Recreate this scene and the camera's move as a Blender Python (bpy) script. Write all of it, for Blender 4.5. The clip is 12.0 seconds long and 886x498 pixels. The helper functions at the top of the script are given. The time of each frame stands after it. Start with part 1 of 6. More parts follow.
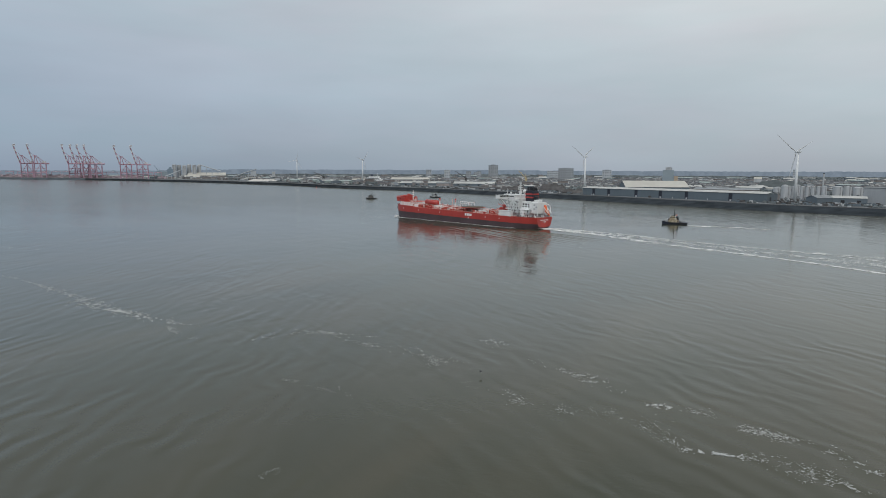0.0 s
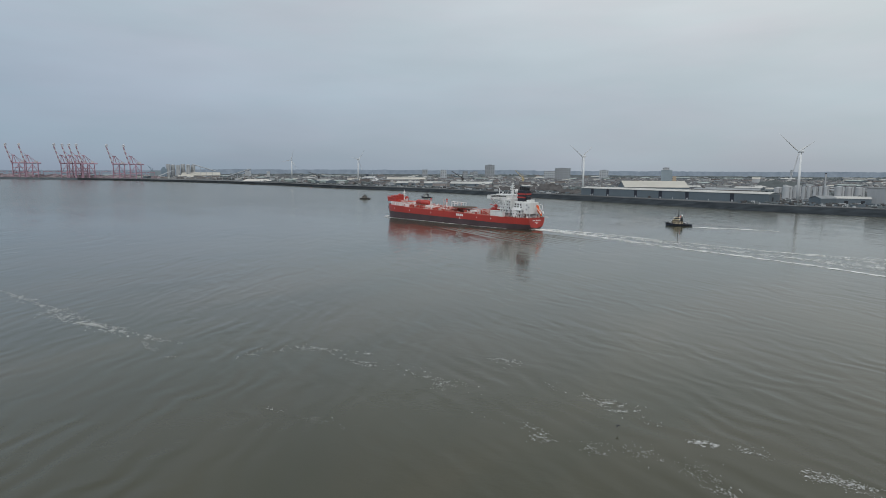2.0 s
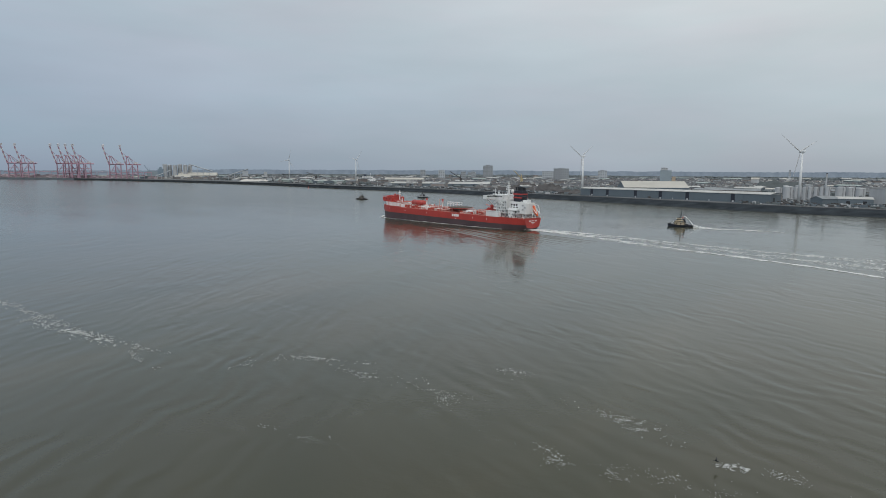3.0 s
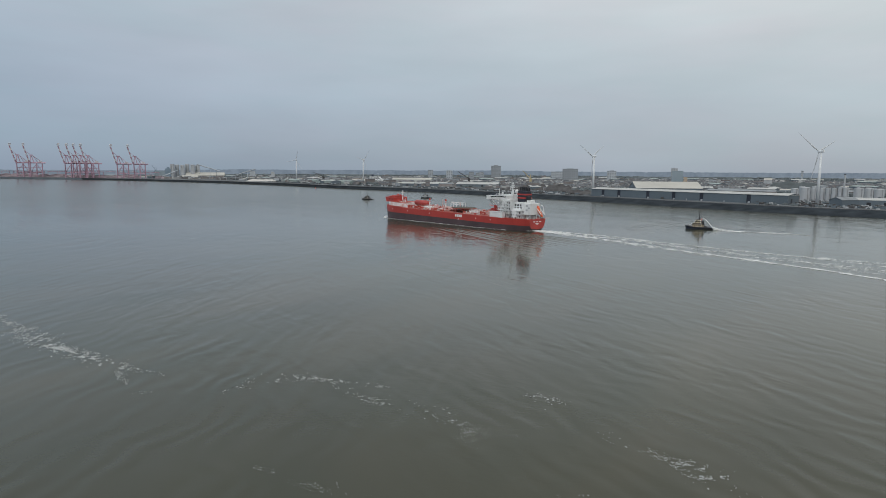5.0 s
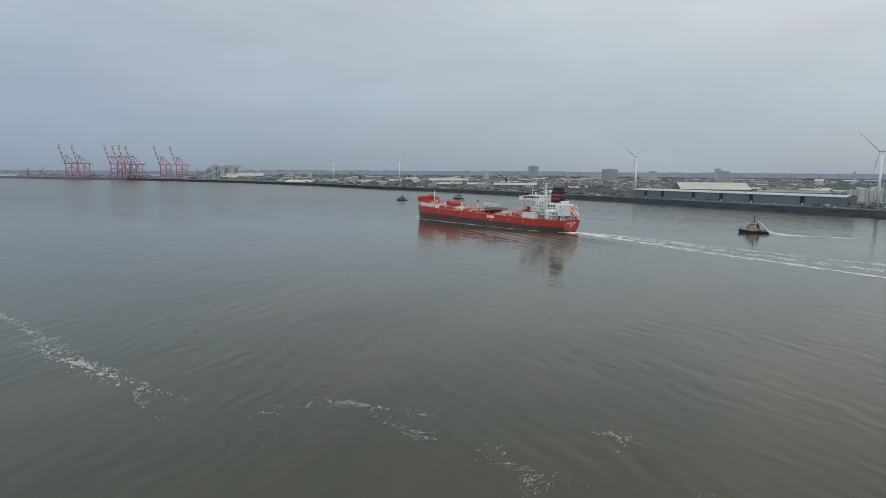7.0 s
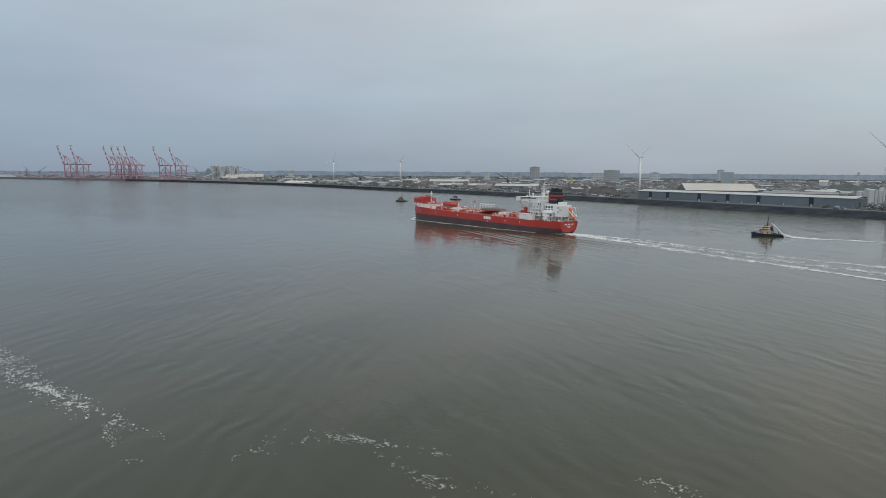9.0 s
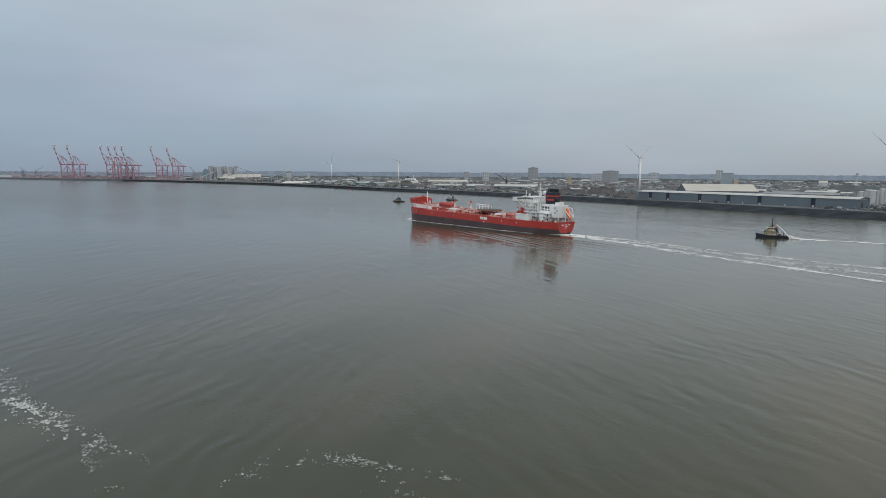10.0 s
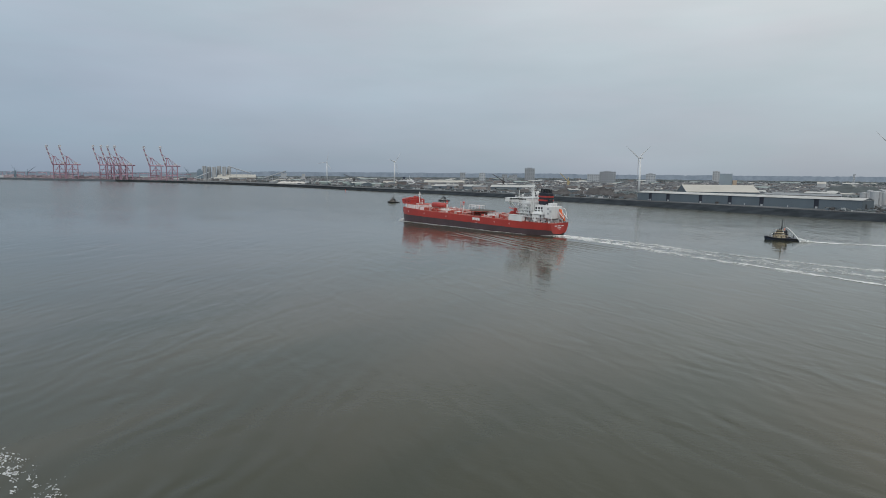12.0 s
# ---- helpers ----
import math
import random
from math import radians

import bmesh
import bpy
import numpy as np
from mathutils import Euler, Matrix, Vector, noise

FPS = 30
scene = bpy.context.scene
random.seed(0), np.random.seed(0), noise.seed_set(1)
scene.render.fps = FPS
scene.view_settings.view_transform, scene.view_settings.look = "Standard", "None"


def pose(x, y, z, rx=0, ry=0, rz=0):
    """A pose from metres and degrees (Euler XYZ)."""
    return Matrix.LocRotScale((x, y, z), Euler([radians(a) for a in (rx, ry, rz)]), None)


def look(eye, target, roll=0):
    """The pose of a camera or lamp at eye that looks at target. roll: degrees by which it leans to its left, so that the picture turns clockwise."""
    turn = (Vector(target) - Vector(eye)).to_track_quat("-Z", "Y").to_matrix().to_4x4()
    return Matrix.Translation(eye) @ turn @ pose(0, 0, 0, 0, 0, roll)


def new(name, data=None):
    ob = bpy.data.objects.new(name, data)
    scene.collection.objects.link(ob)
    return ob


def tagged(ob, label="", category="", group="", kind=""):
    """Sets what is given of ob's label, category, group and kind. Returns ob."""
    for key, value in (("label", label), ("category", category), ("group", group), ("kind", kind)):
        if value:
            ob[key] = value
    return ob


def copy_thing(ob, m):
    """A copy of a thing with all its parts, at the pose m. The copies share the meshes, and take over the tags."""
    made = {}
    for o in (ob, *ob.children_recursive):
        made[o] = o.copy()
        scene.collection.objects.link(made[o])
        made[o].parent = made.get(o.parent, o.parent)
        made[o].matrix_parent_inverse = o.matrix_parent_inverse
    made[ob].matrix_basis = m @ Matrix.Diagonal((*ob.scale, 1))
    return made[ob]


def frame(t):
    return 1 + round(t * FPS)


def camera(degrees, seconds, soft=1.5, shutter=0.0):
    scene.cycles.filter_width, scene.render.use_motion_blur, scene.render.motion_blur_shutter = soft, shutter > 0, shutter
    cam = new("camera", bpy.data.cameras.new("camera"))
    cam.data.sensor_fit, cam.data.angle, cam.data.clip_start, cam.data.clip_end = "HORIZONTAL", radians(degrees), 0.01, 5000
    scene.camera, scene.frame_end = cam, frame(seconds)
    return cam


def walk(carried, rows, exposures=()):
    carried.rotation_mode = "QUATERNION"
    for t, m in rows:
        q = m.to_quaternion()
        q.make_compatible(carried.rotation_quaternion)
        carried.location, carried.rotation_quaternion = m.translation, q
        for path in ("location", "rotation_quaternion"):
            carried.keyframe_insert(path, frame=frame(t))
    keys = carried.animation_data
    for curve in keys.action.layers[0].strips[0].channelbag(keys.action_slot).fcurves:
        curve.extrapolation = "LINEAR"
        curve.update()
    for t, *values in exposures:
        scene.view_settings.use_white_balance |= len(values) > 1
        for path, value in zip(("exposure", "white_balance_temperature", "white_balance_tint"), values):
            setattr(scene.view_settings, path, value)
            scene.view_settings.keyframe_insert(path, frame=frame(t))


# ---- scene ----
# ---------------- camera ----------------
cam = camera(70.43, 12.0, soft=0.9)
CAM_ROWS = [  # seconds, eye, turn to the left, tilt downwards, lean
    (0, -0.00, 0.00, 56.49, -0.000, 7.249, 0.246),
    (0.5, -0.23, 4.93, 56.34, -0.081, 7.242, 0.260),
    (1, -0.49, 9.82, 56.18, -0.179, 7.243, 0.275),
    (1.5, -0.78, 14.69, 56.03, -0.284, 7.245, 0.288),
    (2, -1.09, 19.53, 55.87, -0.373, 7.240, 0.298),
    (2.5, -1.42, 24.35, 55.72, -0.483, 7.229, 0.303),
    (3, -1.79, 29.14, 55.56, -0.562, 7.213, 0.304),
    (5, -3.50, 48.01, 54.94, 0.105, 7.186, 0.379),
    (5.5, -3.99, 52.66, 54.78, 0.740, 7.182, 0.393),
    (6, -4.51, 57.28, 54.63, 1.605, 7.175, 0.399),
    (6.5, -5.06, 61.87, 54.47, 2.488, 7.163, 0.398),
    (7, -5.63, 66.44, 54.31, 3.384, 7.146, 0.389),
    (9, -8.18, 84.42, 53.69, 3.432, 7.052, 0.407),
    (9.5, -8.88, 88.85, 53.54, 3.337, 7.025, 0.419),
    (10, -9.61, 93.25, 53.38, 3.257, 7.006, 0.433),
    (10.5, -10.36, 97.62, 53.22, 3.175, 6.990, 0.450),
    (11, -11.14, 101.97, 53.07, 3.072, 6.974, 0.471),
    (11.5, -11.95, 106.28, 52.91, 2.959, 6.957, 0.492),
    (12, -12.78, 110.57, 52.76, 2.862, 6.939, 0.507),
]


def cam_pose(ex, ey, ez, turn, tilt, lean):
    a, b = radians(turn), radians(tilt)
    way = Vector((-math.sin(a) * math.cos(b), math.cos(a) * math.cos(b), -math.sin(b)))
    eye = Vector((ex, ey, ez))
    return look(eye, eye + way * 100, lean)


walk(cam, [(t, cam_pose(*row)) for t, *row in CAM_ROWS])

# ---------------- sky and sun ----------------
world = bpy.data.worlds.new("overcast_sky")
scene.world = world
world.use_nodes = True
wn, wl = world.node_tree.nodes, world.node_tree.links
wn.clear()
SUN_ELEVATION, SUN_TURN = 42.0, 200.0     # degrees; turn is measured clockwise from +y


def wnode(kind, **values):
    n = wn.new(kind)
    for key, value in values.items():
        n.inputs[key.replace("_", " ")].default_value = value
    return n


sky = wn.new("ShaderNodeTexSky")
sky.sky_type, sky.sun_disc = "NISHITA", False
sky.sun_elevation, sky.sun_rotation = radians(SUN_ELEVATION), radians(SUN_TURN)
coord = wn.new("ShaderNodeTexCoord")
split = wn.new("ShaderNodeSeparateXYZ")
wl.new(coord.outputs["Generated"], split.inputs[0])
# cloud deck: height above the horizon sets the base tone
ramp = wn.new("ShaderNodeValToRGB")
ramp.color_ramp.elements[0].position, ramp.color_ramp.elements[0].color = 0.0, (0.315, 0.375, 0.45, 1)
ramp.color_ramp.elements[1].position, ramp.color_ramp.elements[1].color = 1.0, (0.78, 0.80, 0.80, 1)
for at, colour in ((0.045, (0.365, 0.431, 0.506)), (0.10, (0.416, 0.484, 0.556)), (0.17, (0.482, 0.542, 0.601)), (0.27, (0.56, 0.611, 0.649)), (0.45, (0.61, 0.647, 0.681))):
    ramp.color_ramp.elements.new(at).color = (*colour, 1)
wl.new(split.outputs["Z"], ramp.inputs[0])
# soft cloud patches, stretched along the horizon
stretch = wn.new("ShaderNodeMapping")
stretch.inputs["Scale"].default_value = (1.6, 1.6, 7.0)
stretch.inputs["Location"].default_value = (0.4, 0.1, 0.3)
wl.new(coord.outputs["Generated"], stretch.inputs["Vector"])
cloud = wnode("ShaderNodeTexNoise", Scale=1.5, Detail=5.0, Roughness=0.5)
wl.new(stretch.outputs[0], cloud.inputs["Vector"])
tone = wn.new("ShaderNodeMapRange")
tone.inputs["From Min"].default_value, tone.inputs["From Max"].default_value = 0.3, 0.7
tone.inputs["To Min"].default_value, tone.inputs["To Max"].default_value = 0.93, 1.08
wl.new(cloud.outputs["Fac"], tone.inputs[0])
# the right-hand sky is a little lighter and warmer towards the horizon
side = wn.new("ShaderNodeMapRange")
side.inputs["From Min"].default_value, side.inputs["From Max"].default_value = -0.55, 0.6
wl.new(split.outputs["X"], side.inputs[0])
warm = wn.new("ShaderNodeMix")
warm.data_type = "RGBA"
warm.inputs["A"].default_value, warm.inputs["B"].default_value = (0.83, 0.88, 0.94, 1), (1.20, 1.14, 1.07, 1)
wl.new(side.outputs[0], warm.inputs["Factor"])
hue = wnode("ShaderNodeTexNoise", Scale=2.1, Detail=4.0, Roughness=0.55)
wl.new(stretch.outputs[0], hue.inputs["Vector"])
hue_span = wn.new("ShaderNodeMapRange")
hue_span.inputs["From Min"].default_value, hue_span.inputs["From Max"].default_value = 0.38, 0.62
wl.new(hue.outputs["Fac"], hue_span.inputs[0])
rose = wn.new("ShaderNodeMix")
rose.data_type = "RGBA"
rose.inputs["A"].default_value, rose.inputs["B"].default_value = (0.975, 1.005, 1.0, 1), (1.02, 0.995, 1.0, 1)
wl.new(hue_span.outputs[0], rose.inputs["Factor"])
tint = wn.new("ShaderNodeVectorMath")
tint.operation = "MULTIPLY"
wl.new(warm.outputs["Result"], tint.inputs[0])
wl.new(rose.outputs["Result"], tint.inputs[1])
mul1, mul2 = wn.new("ShaderNodeVectorMath"), wn.new("ShaderNodeVectorMath")
mul1.operation, mul2.operation = "MULTIPLY", "SCALE"
wl.new(ramp.outputs[0], mul1.inputs[0])
wl.new(tint.outputs[0], mul1.inputs[1])
wl.new(mul1.outputs[0], mul2.inputs[0])
wl.new(tone.outputs[0], mul2.inputs["Scale"])
clear, cover, both, out = wn.new("ShaderNodeBackground"), wn.new("ShaderNodeBackground"), wn.new("ShaderNodeMixShader"), wn.new("ShaderNodeOutputWorld")
clear.inputs["Strength"].default_value = 0.08
wl.new(sky.outputs[0], clear.inputs["Color"])
wl.new(mul2.outputs[0], cover.inputs["Color"])
both.inputs[0].default_value = 0.93
wl.new(clear.outputs[0], both.inputs[1])
wl.new(cover.outputs[0], both.inputs[2])
wl.new(both.outputs[0], out.inputs["Surface"])

sun = new("sun", bpy.data.lights.new("sun", "SUN"))
sun.data.energy, sun.data.angle, sun.data.color = 1.1, radians(18), (1.0, 0.96, 0.9)
_a, _e = radians(SUN_TURN), radians(SUN_ELEVATION)
sun.matrix_world = look((math.sin(_a) * math.cos(_e) * 500, math.cos(_a) * math.cos(_e) * 500, math.sin(_e) * 500), (0, 0, 0))


# ---------------- materials ----------------
def material(name, colour, rough=0.6, metal=0.0, vary=0.18, scale=0.3, fine=4.0, bump=0.0, streak=False, spec=0.5, per_object=0.0):
    """Painted or mineral surface: base colour with large stains and fine grain, in metres."""
    m = bpy.data.materials.new(name)
    m.use_nodes = True
    n, l = m.node_tree.nodes, m.node_tree.links
    b = n["Principled BSDF"]
    b.inputs["Roughness"].default_value, b.inputs["Metallic"].default_value = rough, metal
    b.inputs["Specular IOR Level"].default_value = spec
    tc = n.new("ShaderNodeTexCoord")
    mp = n.new("ShaderNodeMapping")
    mp.inputs["Scale"].default_value = (1, 1, 0.15) if streak else (1, 1, 1)
    l.new(tc.outputs["Object"], mp.inputs[0])
    big, small = n.new("ShaderNodeTexNoise"), n.new("ShaderNodeTexNoise")
    big.inputs["Scale"].default_value, small.inputs["Scale"].default_value = scale, fine
    big.inputs["Detail"].default_value, small.inputs["Detail"].default_value = 4, 3
    l.new(mp.outputs[0], big.inputs["Vector"])
    l.new(mp.outputs[0], small.inputs["Vector"])
    add = n.new("ShaderNodeMath")
    add.operation = "MULTIPLY_ADD"
    add.inputs[1].default_value = 0.4
    l.new(small.outputs["Fac"], add.inputs[0])
    l.new(big.outputs["Fac"], add.inputs[2])
    rng = n.new("ShaderNodeMapRange")
    rng.inputs["From Min"].default_value, rng.inputs["From Max"].default_value = 0.45, 0.95
    rng.inputs["To Min"].default_value, rng.inputs["To Max"].default_value = 1 - vary, 1 + vary * 0.7
    l.new(add.outputs[0], rng.inputs[0])
    sc = n.new("ShaderNodeVectorMath")
    sc.operation = "SCALE"
    sc.inputs[0].default_value = colour
    last = rng.outputs[0]
    if per_object:
        info, rr, mm = n.new("ShaderNodeObjectInfo"), n.new("ShaderNodeMapRange"), n.new("ShaderNodeMath")
        rr.inputs["To Min"].default_value, rr.inputs["To Max"].default_value = 1 - per_object, 1 + per_object
        l.new(info.outputs["Random"], rr.inputs[0])
        mm.operation = "MULTIPLY"
        l.new(rr.outputs[0], mm.inputs[0])
        l.new(last, mm.inputs[1])
        last = mm.outputs[0]
    l.new(last, sc.inputs["Scale"])
    l.new(sc.outputs[0], b.inputs["Base Color"])
    if bump:
        bp = n.new("ShaderNodeBump")
        bp.inputs["Distance"].default_value = bump
        l.new(add.outputs[0], bp.inputs["Height"])
        l.new(bp.outputs[0], b.inputs["Normal"])
    return m


def water_material():
    m = bpy.data.materials.new("silty_river_water")
    m.use_nodes = True
    n, l = m.node_tree.nodes, m.node_tree.links
    b = n["Principled BSDF"]
    b.inputs["IOR"].default_value, b.inputs["Roughness"].default_value = 1.333, 0.11
    tc = n.new("ShaderNodeTexCoord")

    def layer(turn, sx, sy, scale, detail):
        mp, tx = n.new("ShaderNodeMapping"), n.new("ShaderNodeTexNoise")
        mp.vector_type = "TEXTURE"     # local x runs along the crests
        mp.inputs["Rotation"].default_value = (0, 0, radians(turn))
        mp.inputs["Scale"].default_value = (1 / sx, 1 / sy, 1)
        tx.inputs["Scale"].default_value, tx.inputs["Detail"].default_value = scale, detail
        tx.inputs["Distortion"].default_value = 0.7
        l.new(tc.outputs["Object"], mp.inputs[0])
        l.new(mp.outputs[0], tx.inputs["Vector"])
        return tx.outputs["Fac"]

    # silt: broad tints in the water
    silt = n.new("ShaderNodeMix")
    silt.data_type = "RGBA"
    silt.inputs["A"].default_value, silt.inputs["B"].default_value = (0.041, 0.046, 0.029, 1), (0.070, 0.065, 0.041, 1)
    fac = n.new("ShaderNodeMapRange")
    fac.inputs["From Min"].default_value, fac.inputs["From Max"].default_value = 0.35, 0.65
    l.new(layer(60, 0.35, 1, 0.014, 3), fac.inputs[0])
    l.new(fac.outputs[0], silt.inputs["Factor"])
    l.new(silt.outputs["Result"], b.inputs["Base Color"])
    # relief: slow wake swell in long crests, wind ripples, fine chop
    height = None
    for turn, sx, sy, scale, detail, gain in ((-64, 0.30, 1, 0.12, 1.0, 0.28), (84, 0.28, 1, 0.095, 1.0, 0.32), (-36, 0.45, 1, 0.36, 1.5, 0.042), (4, 0.45, 1, 1.2, 2.0, 0.021)):
        g = n.new("ShaderNodeMath")
        g.operation = "MULTIPLY_ADD"
        g.inputs[1].default_value = gain
        l.new(layer(turn, sx, sy, scale, detail), g.inputs[0])
        if height:
            l.new(height, g.inputs[2])
        else:
            g.inputs[2].default_value = 0
        height = g.outputs[0]
    # two regular trains of old wake waves, each strongest on its own side of the river
    xyz = n.new("ShaderNodeSeparateXYZ")
    l.new(tc.outputs["Object"], xyz.inputs[0])
    for turn, x0, x1, gain in ((-66, -30, 50, 0.115), (87, 10, -50, 0.18)):
        mp, wv, side, patch, g = n.new("ShaderNodeMapping"), n.new("ShaderNodeTexWave"), n.new("ShaderNodeMapRange"), n.new("ShaderNodeMath"), n.new("ShaderNodeMath")
        mp.vector_type = "TEXTURE"
        mp.inputs["Rotation"].default_value = (0, 0, radians(turn))
        wv.bands_direction = "Y"
        wv.inputs["Scale"].default_value, wv.inputs["Distortion"].default_value = 0.043, 7.5
        wv.inputs["Detail"].default_value, wv.inputs["Detail Scale"].default_value = 1.5, 1.1
        l.new(tc.outputs["Object"], mp.inputs[0])
        l.new(mp.outputs[0], wv.inputs["Vector"])
        side.inputs["From Min"].default_value, side.inputs["From Max"].default_value = x0, x1
        l.new(xyz.outputs["X"], side.inputs[0])
        fade, near = n.new("ShaderNodeMapRange"), n.new("ShaderNodeMath")
        fade.inputs["From Min"].default_value, fade.inputs["From Max"].default_value = 130, 330
        fade.inputs["To Min"].default_value, fade.inputs["To Max"].default_value = 1, 0.15
        l.new(xyz.outputs["Y"], fade.inputs[0])
        patch.operation = g.operation = near.operation = "MULTIPLY"
        l.new(fade.outputs[0], near.inputs[0])
        l.new(side.outputs[0], near.inputs[1])
        l.new(near.outputs[0], patch.inputs[0])
        l.new(layer(turn, 0.5, 1, 0.03, 2), patch.inputs[1])
        l.new(patch.outputs[0], g.inputs[0])
        l.new(wv.outputs["Fac"], g.inputs[1])
        add = n.new("ShaderNodeMath")
        add.operation = "MULTIPLY_ADD"
        add.inputs[1].default_value = gain * 2
        l.new(g.outputs[0], add.inputs[0])
        l.new(height, add.inputs[2])
        height = add.outputs[0]
    # roughness and bump grow with y, fitted to the view: faint far reflections
    far_rough = n.new("ShaderNodeMapRange")
    far_rough.inputs["From Min"].default_value, far_rough.inputs["From Max"].default_value = 640, 1100
    far_rough.inputs["To Min"].default_value, far_rough.inputs["To Max"].default_value = 0.10, 0.19
    l.new(xyz.outputs["Y"], far_rough.inputs[0])
    l.new(far_rough.outputs[0], b.inputs["Roughness"])
    # calm slicks and rougher lanes
    lanes = n.new("ShaderNodeMapRange")
    lanes.inputs["From Min"].default_value, lanes.inputs["From Max"].default_value = 0.38, 0.62
    lanes.inputs["To Min"].default_value, lanes.inputs["To Max"].default_value = 0.35, 1.0
    l.new(layer(-40, 0.3, 1, 0.02, 3), lanes.inputs[0])
    bp = n.new("ShaderNodeBump")
    chop, steep = n.new("ShaderNodeMapRange"), n.new("ShaderNodeMath")
    chop.inputs["From Min"].default_value, chop.inputs["From Max"].default_value = 600, 950
    chop.inputs["To Min"].default_value, chop.inputs["To Max"].default_value = 1.0, 3.2
    steep.operation = "MULTIPLY"
    l.new(xyz.outputs["Y"], chop.inputs[0])
    l.new(chop.outputs[0], steep.inputs[0])
    l.new(lanes.outputs[0], steep.inputs[1])
    l.new(steep.outputs[0], bp.inputs["Distance"])
    l.new(height, bp.inputs["Height"])
    l.new(bp.outputs[0], b.inputs["Normal"])
    return m


WATER = water_material()
FOAM = material("sea_foam", (0.56, 0.58, 0.58), 1.0, vary=0.15, scale=1.5, fine=6, spec=0.0)
SPRAY = material("white_broken_water", (0.88, 0.90, 0.90), 1.0, vary=0.08, scale=1.0, fine=5, spec=0.0)
HULL_RED = material("red_hull_paint", (0.42, 0.052, 0.043), 0.38, vary=0.16, scale=0.06, fine=0.8, streak=True)
HULL_DARK = material("dark_antifouling_paint", (0.074, 0.050, 0.056), 0.5, vary=0.3, scale=0.08, fine=0.7, streak=True)
DECK_RED = material("red_deck_paint", (0.42, 0.075, 0.052), 0.6, vary=0.25, scale=0.15, fine=1.2)
DECK_PALE = material("weathered_pinkish_white_paint", (0.60, 0.44, 0.41), 0.6, vary=0.25, scale=0.2, fine=1.5)
WHITE = material("white_ship_paint", (0.74, 0.755, 0.76), 0.42, vary=0.14, scale=0.15, fine=1.2, streak=True)
GLASS = material("dark_window_glass", (0.02, 0.025, 0.03), 0.12, vary=0.1)
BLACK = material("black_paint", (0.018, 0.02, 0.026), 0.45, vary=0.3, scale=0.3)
NAVY = material("navy_funnel_paint", (0.022, 0.026, 0.04), 0.42, vary=0.2, scale=0.3)
ORANGE = material("orange_lifeboat_gelcoat", (0.75, 0.13, 0.03), 0.35, vary=0.1)
GREEN_DECK = material("dark_green_brown_helideck_coating", (0.085, 0.075, 0.06), 0.8, vary=0.25, scale=0.4)
STEEL = material("galvanised_steel", (0.34, 0.35, 0.36), 0.5, 0.4, vary=0.2)
RUBBER = material("black_rubber_fender", (0.02, 0.02, 0.022), 0.8, vary=0.3, scale=1.0)
CREAM = material("cream_tug_paint", (0.54, 0.45, 0.31), 0.5, vary=0.15, scale=0.4)
TUG_BLUE = material("dark_blue_tug_paint", (0.025, 0.035, 0.06), 0.45, vary=0.25, scale=0.3)
TUG_GREY = material("weathered_buff_grey_tug_paint", (0.27, 0.25, 0.22), 0.55, vary=0.2, scale=0.4)
TUG_WHITE = material("off_white_tug_paint", (0.55, 0.57, 0.57), 0.5, vary=0.15, scale=0.4)
# red paled towards mauve, with the haze over the terminal in the colour
CRANE_RED = material("hazed_red_crane_paint", (0.40, 0.25, 0.32), 0.6, vary=0.2, scale=0.05)
CRANE_WHITE = material("pale_grey_crane_paint", (0.58, 0.57, 0.60), 0.6, vary=0.15, scale=0.05)
TURBINE = material("pale_grey_turbine_paint", (0.66, 0.69, 0.71), 0.4, vary=0.05, scale=0.05, fine=0.5)
BLADE = material("grey_turbine_blade_paint", (0.60, 0.62, 0.64), 0.45, vary=0.05, scale=0.05, fine=0.5)
WALL = material("weed_stained_dock_wall", (0.043, 0.051, 0.059), 0.95, vary=0.4, scale=0.05, fine=0.6, bump=0.3, streak=True, spec=0.0)
# far quay wall tinted lighter and bluer as painted haze
QUAY_CONCRETE = material("hazed_quay_concrete", (0.105, 0.13, 0.155), 0.9, vary=0.3, scale=0.03, fine=0.3, streak=True)
COPING = material("grey_granite_coping", (0.17, 0.175, 0.18), 0.85, vary=0.25, scale=0.1, fine=1.0)
# ground lifted and blued in colour to make up for missing haze
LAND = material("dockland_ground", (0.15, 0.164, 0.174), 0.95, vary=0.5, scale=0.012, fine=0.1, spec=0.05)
ASPHALT = material("quay_asphalt", (0.07, 0.07, 0.072), 0.9, vary=0.3, scale=0.03, fine=0.4, spec=0.05)
SHEET_GREY = material("blue_grey_profiled_cladding", (0.115, 0.146, 0.172), 0.5, vary=0.12, scale=0.03, fine=0.5, streak=True)
SHEET_ROOF = material("pale_grey_sheet_roof", (0.46, 0.47, 0.46), 0.55, vary=0.15, scale=0.03, fine=0.4)
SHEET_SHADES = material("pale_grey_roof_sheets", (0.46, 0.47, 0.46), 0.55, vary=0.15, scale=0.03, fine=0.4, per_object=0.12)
SHEET_WHITE = material("off_white_sheet_roof", (0.48, 0.47, 0.43), 0.6, vary=0.12, scale=0.03, fine=0.3)
GREEN_ROOF = material("pale_green_grey_roof", (0.30, 0.36, 0.35), 0.6, vary=0.15, scale=0.03, fine=0.3)
CONCRETE = material("grey_concrete", (0.36, 0.39, 0.42), 0.8, vary=0.15, scale=0.05, fine=0.5, streak=True, per_object=0.25)
TANK = material("pale_storage_tank_paint", (0.41, 0.43, 0.45), 0.5, vary=0.12, scale=0.06, fine=0.5, streak=True)
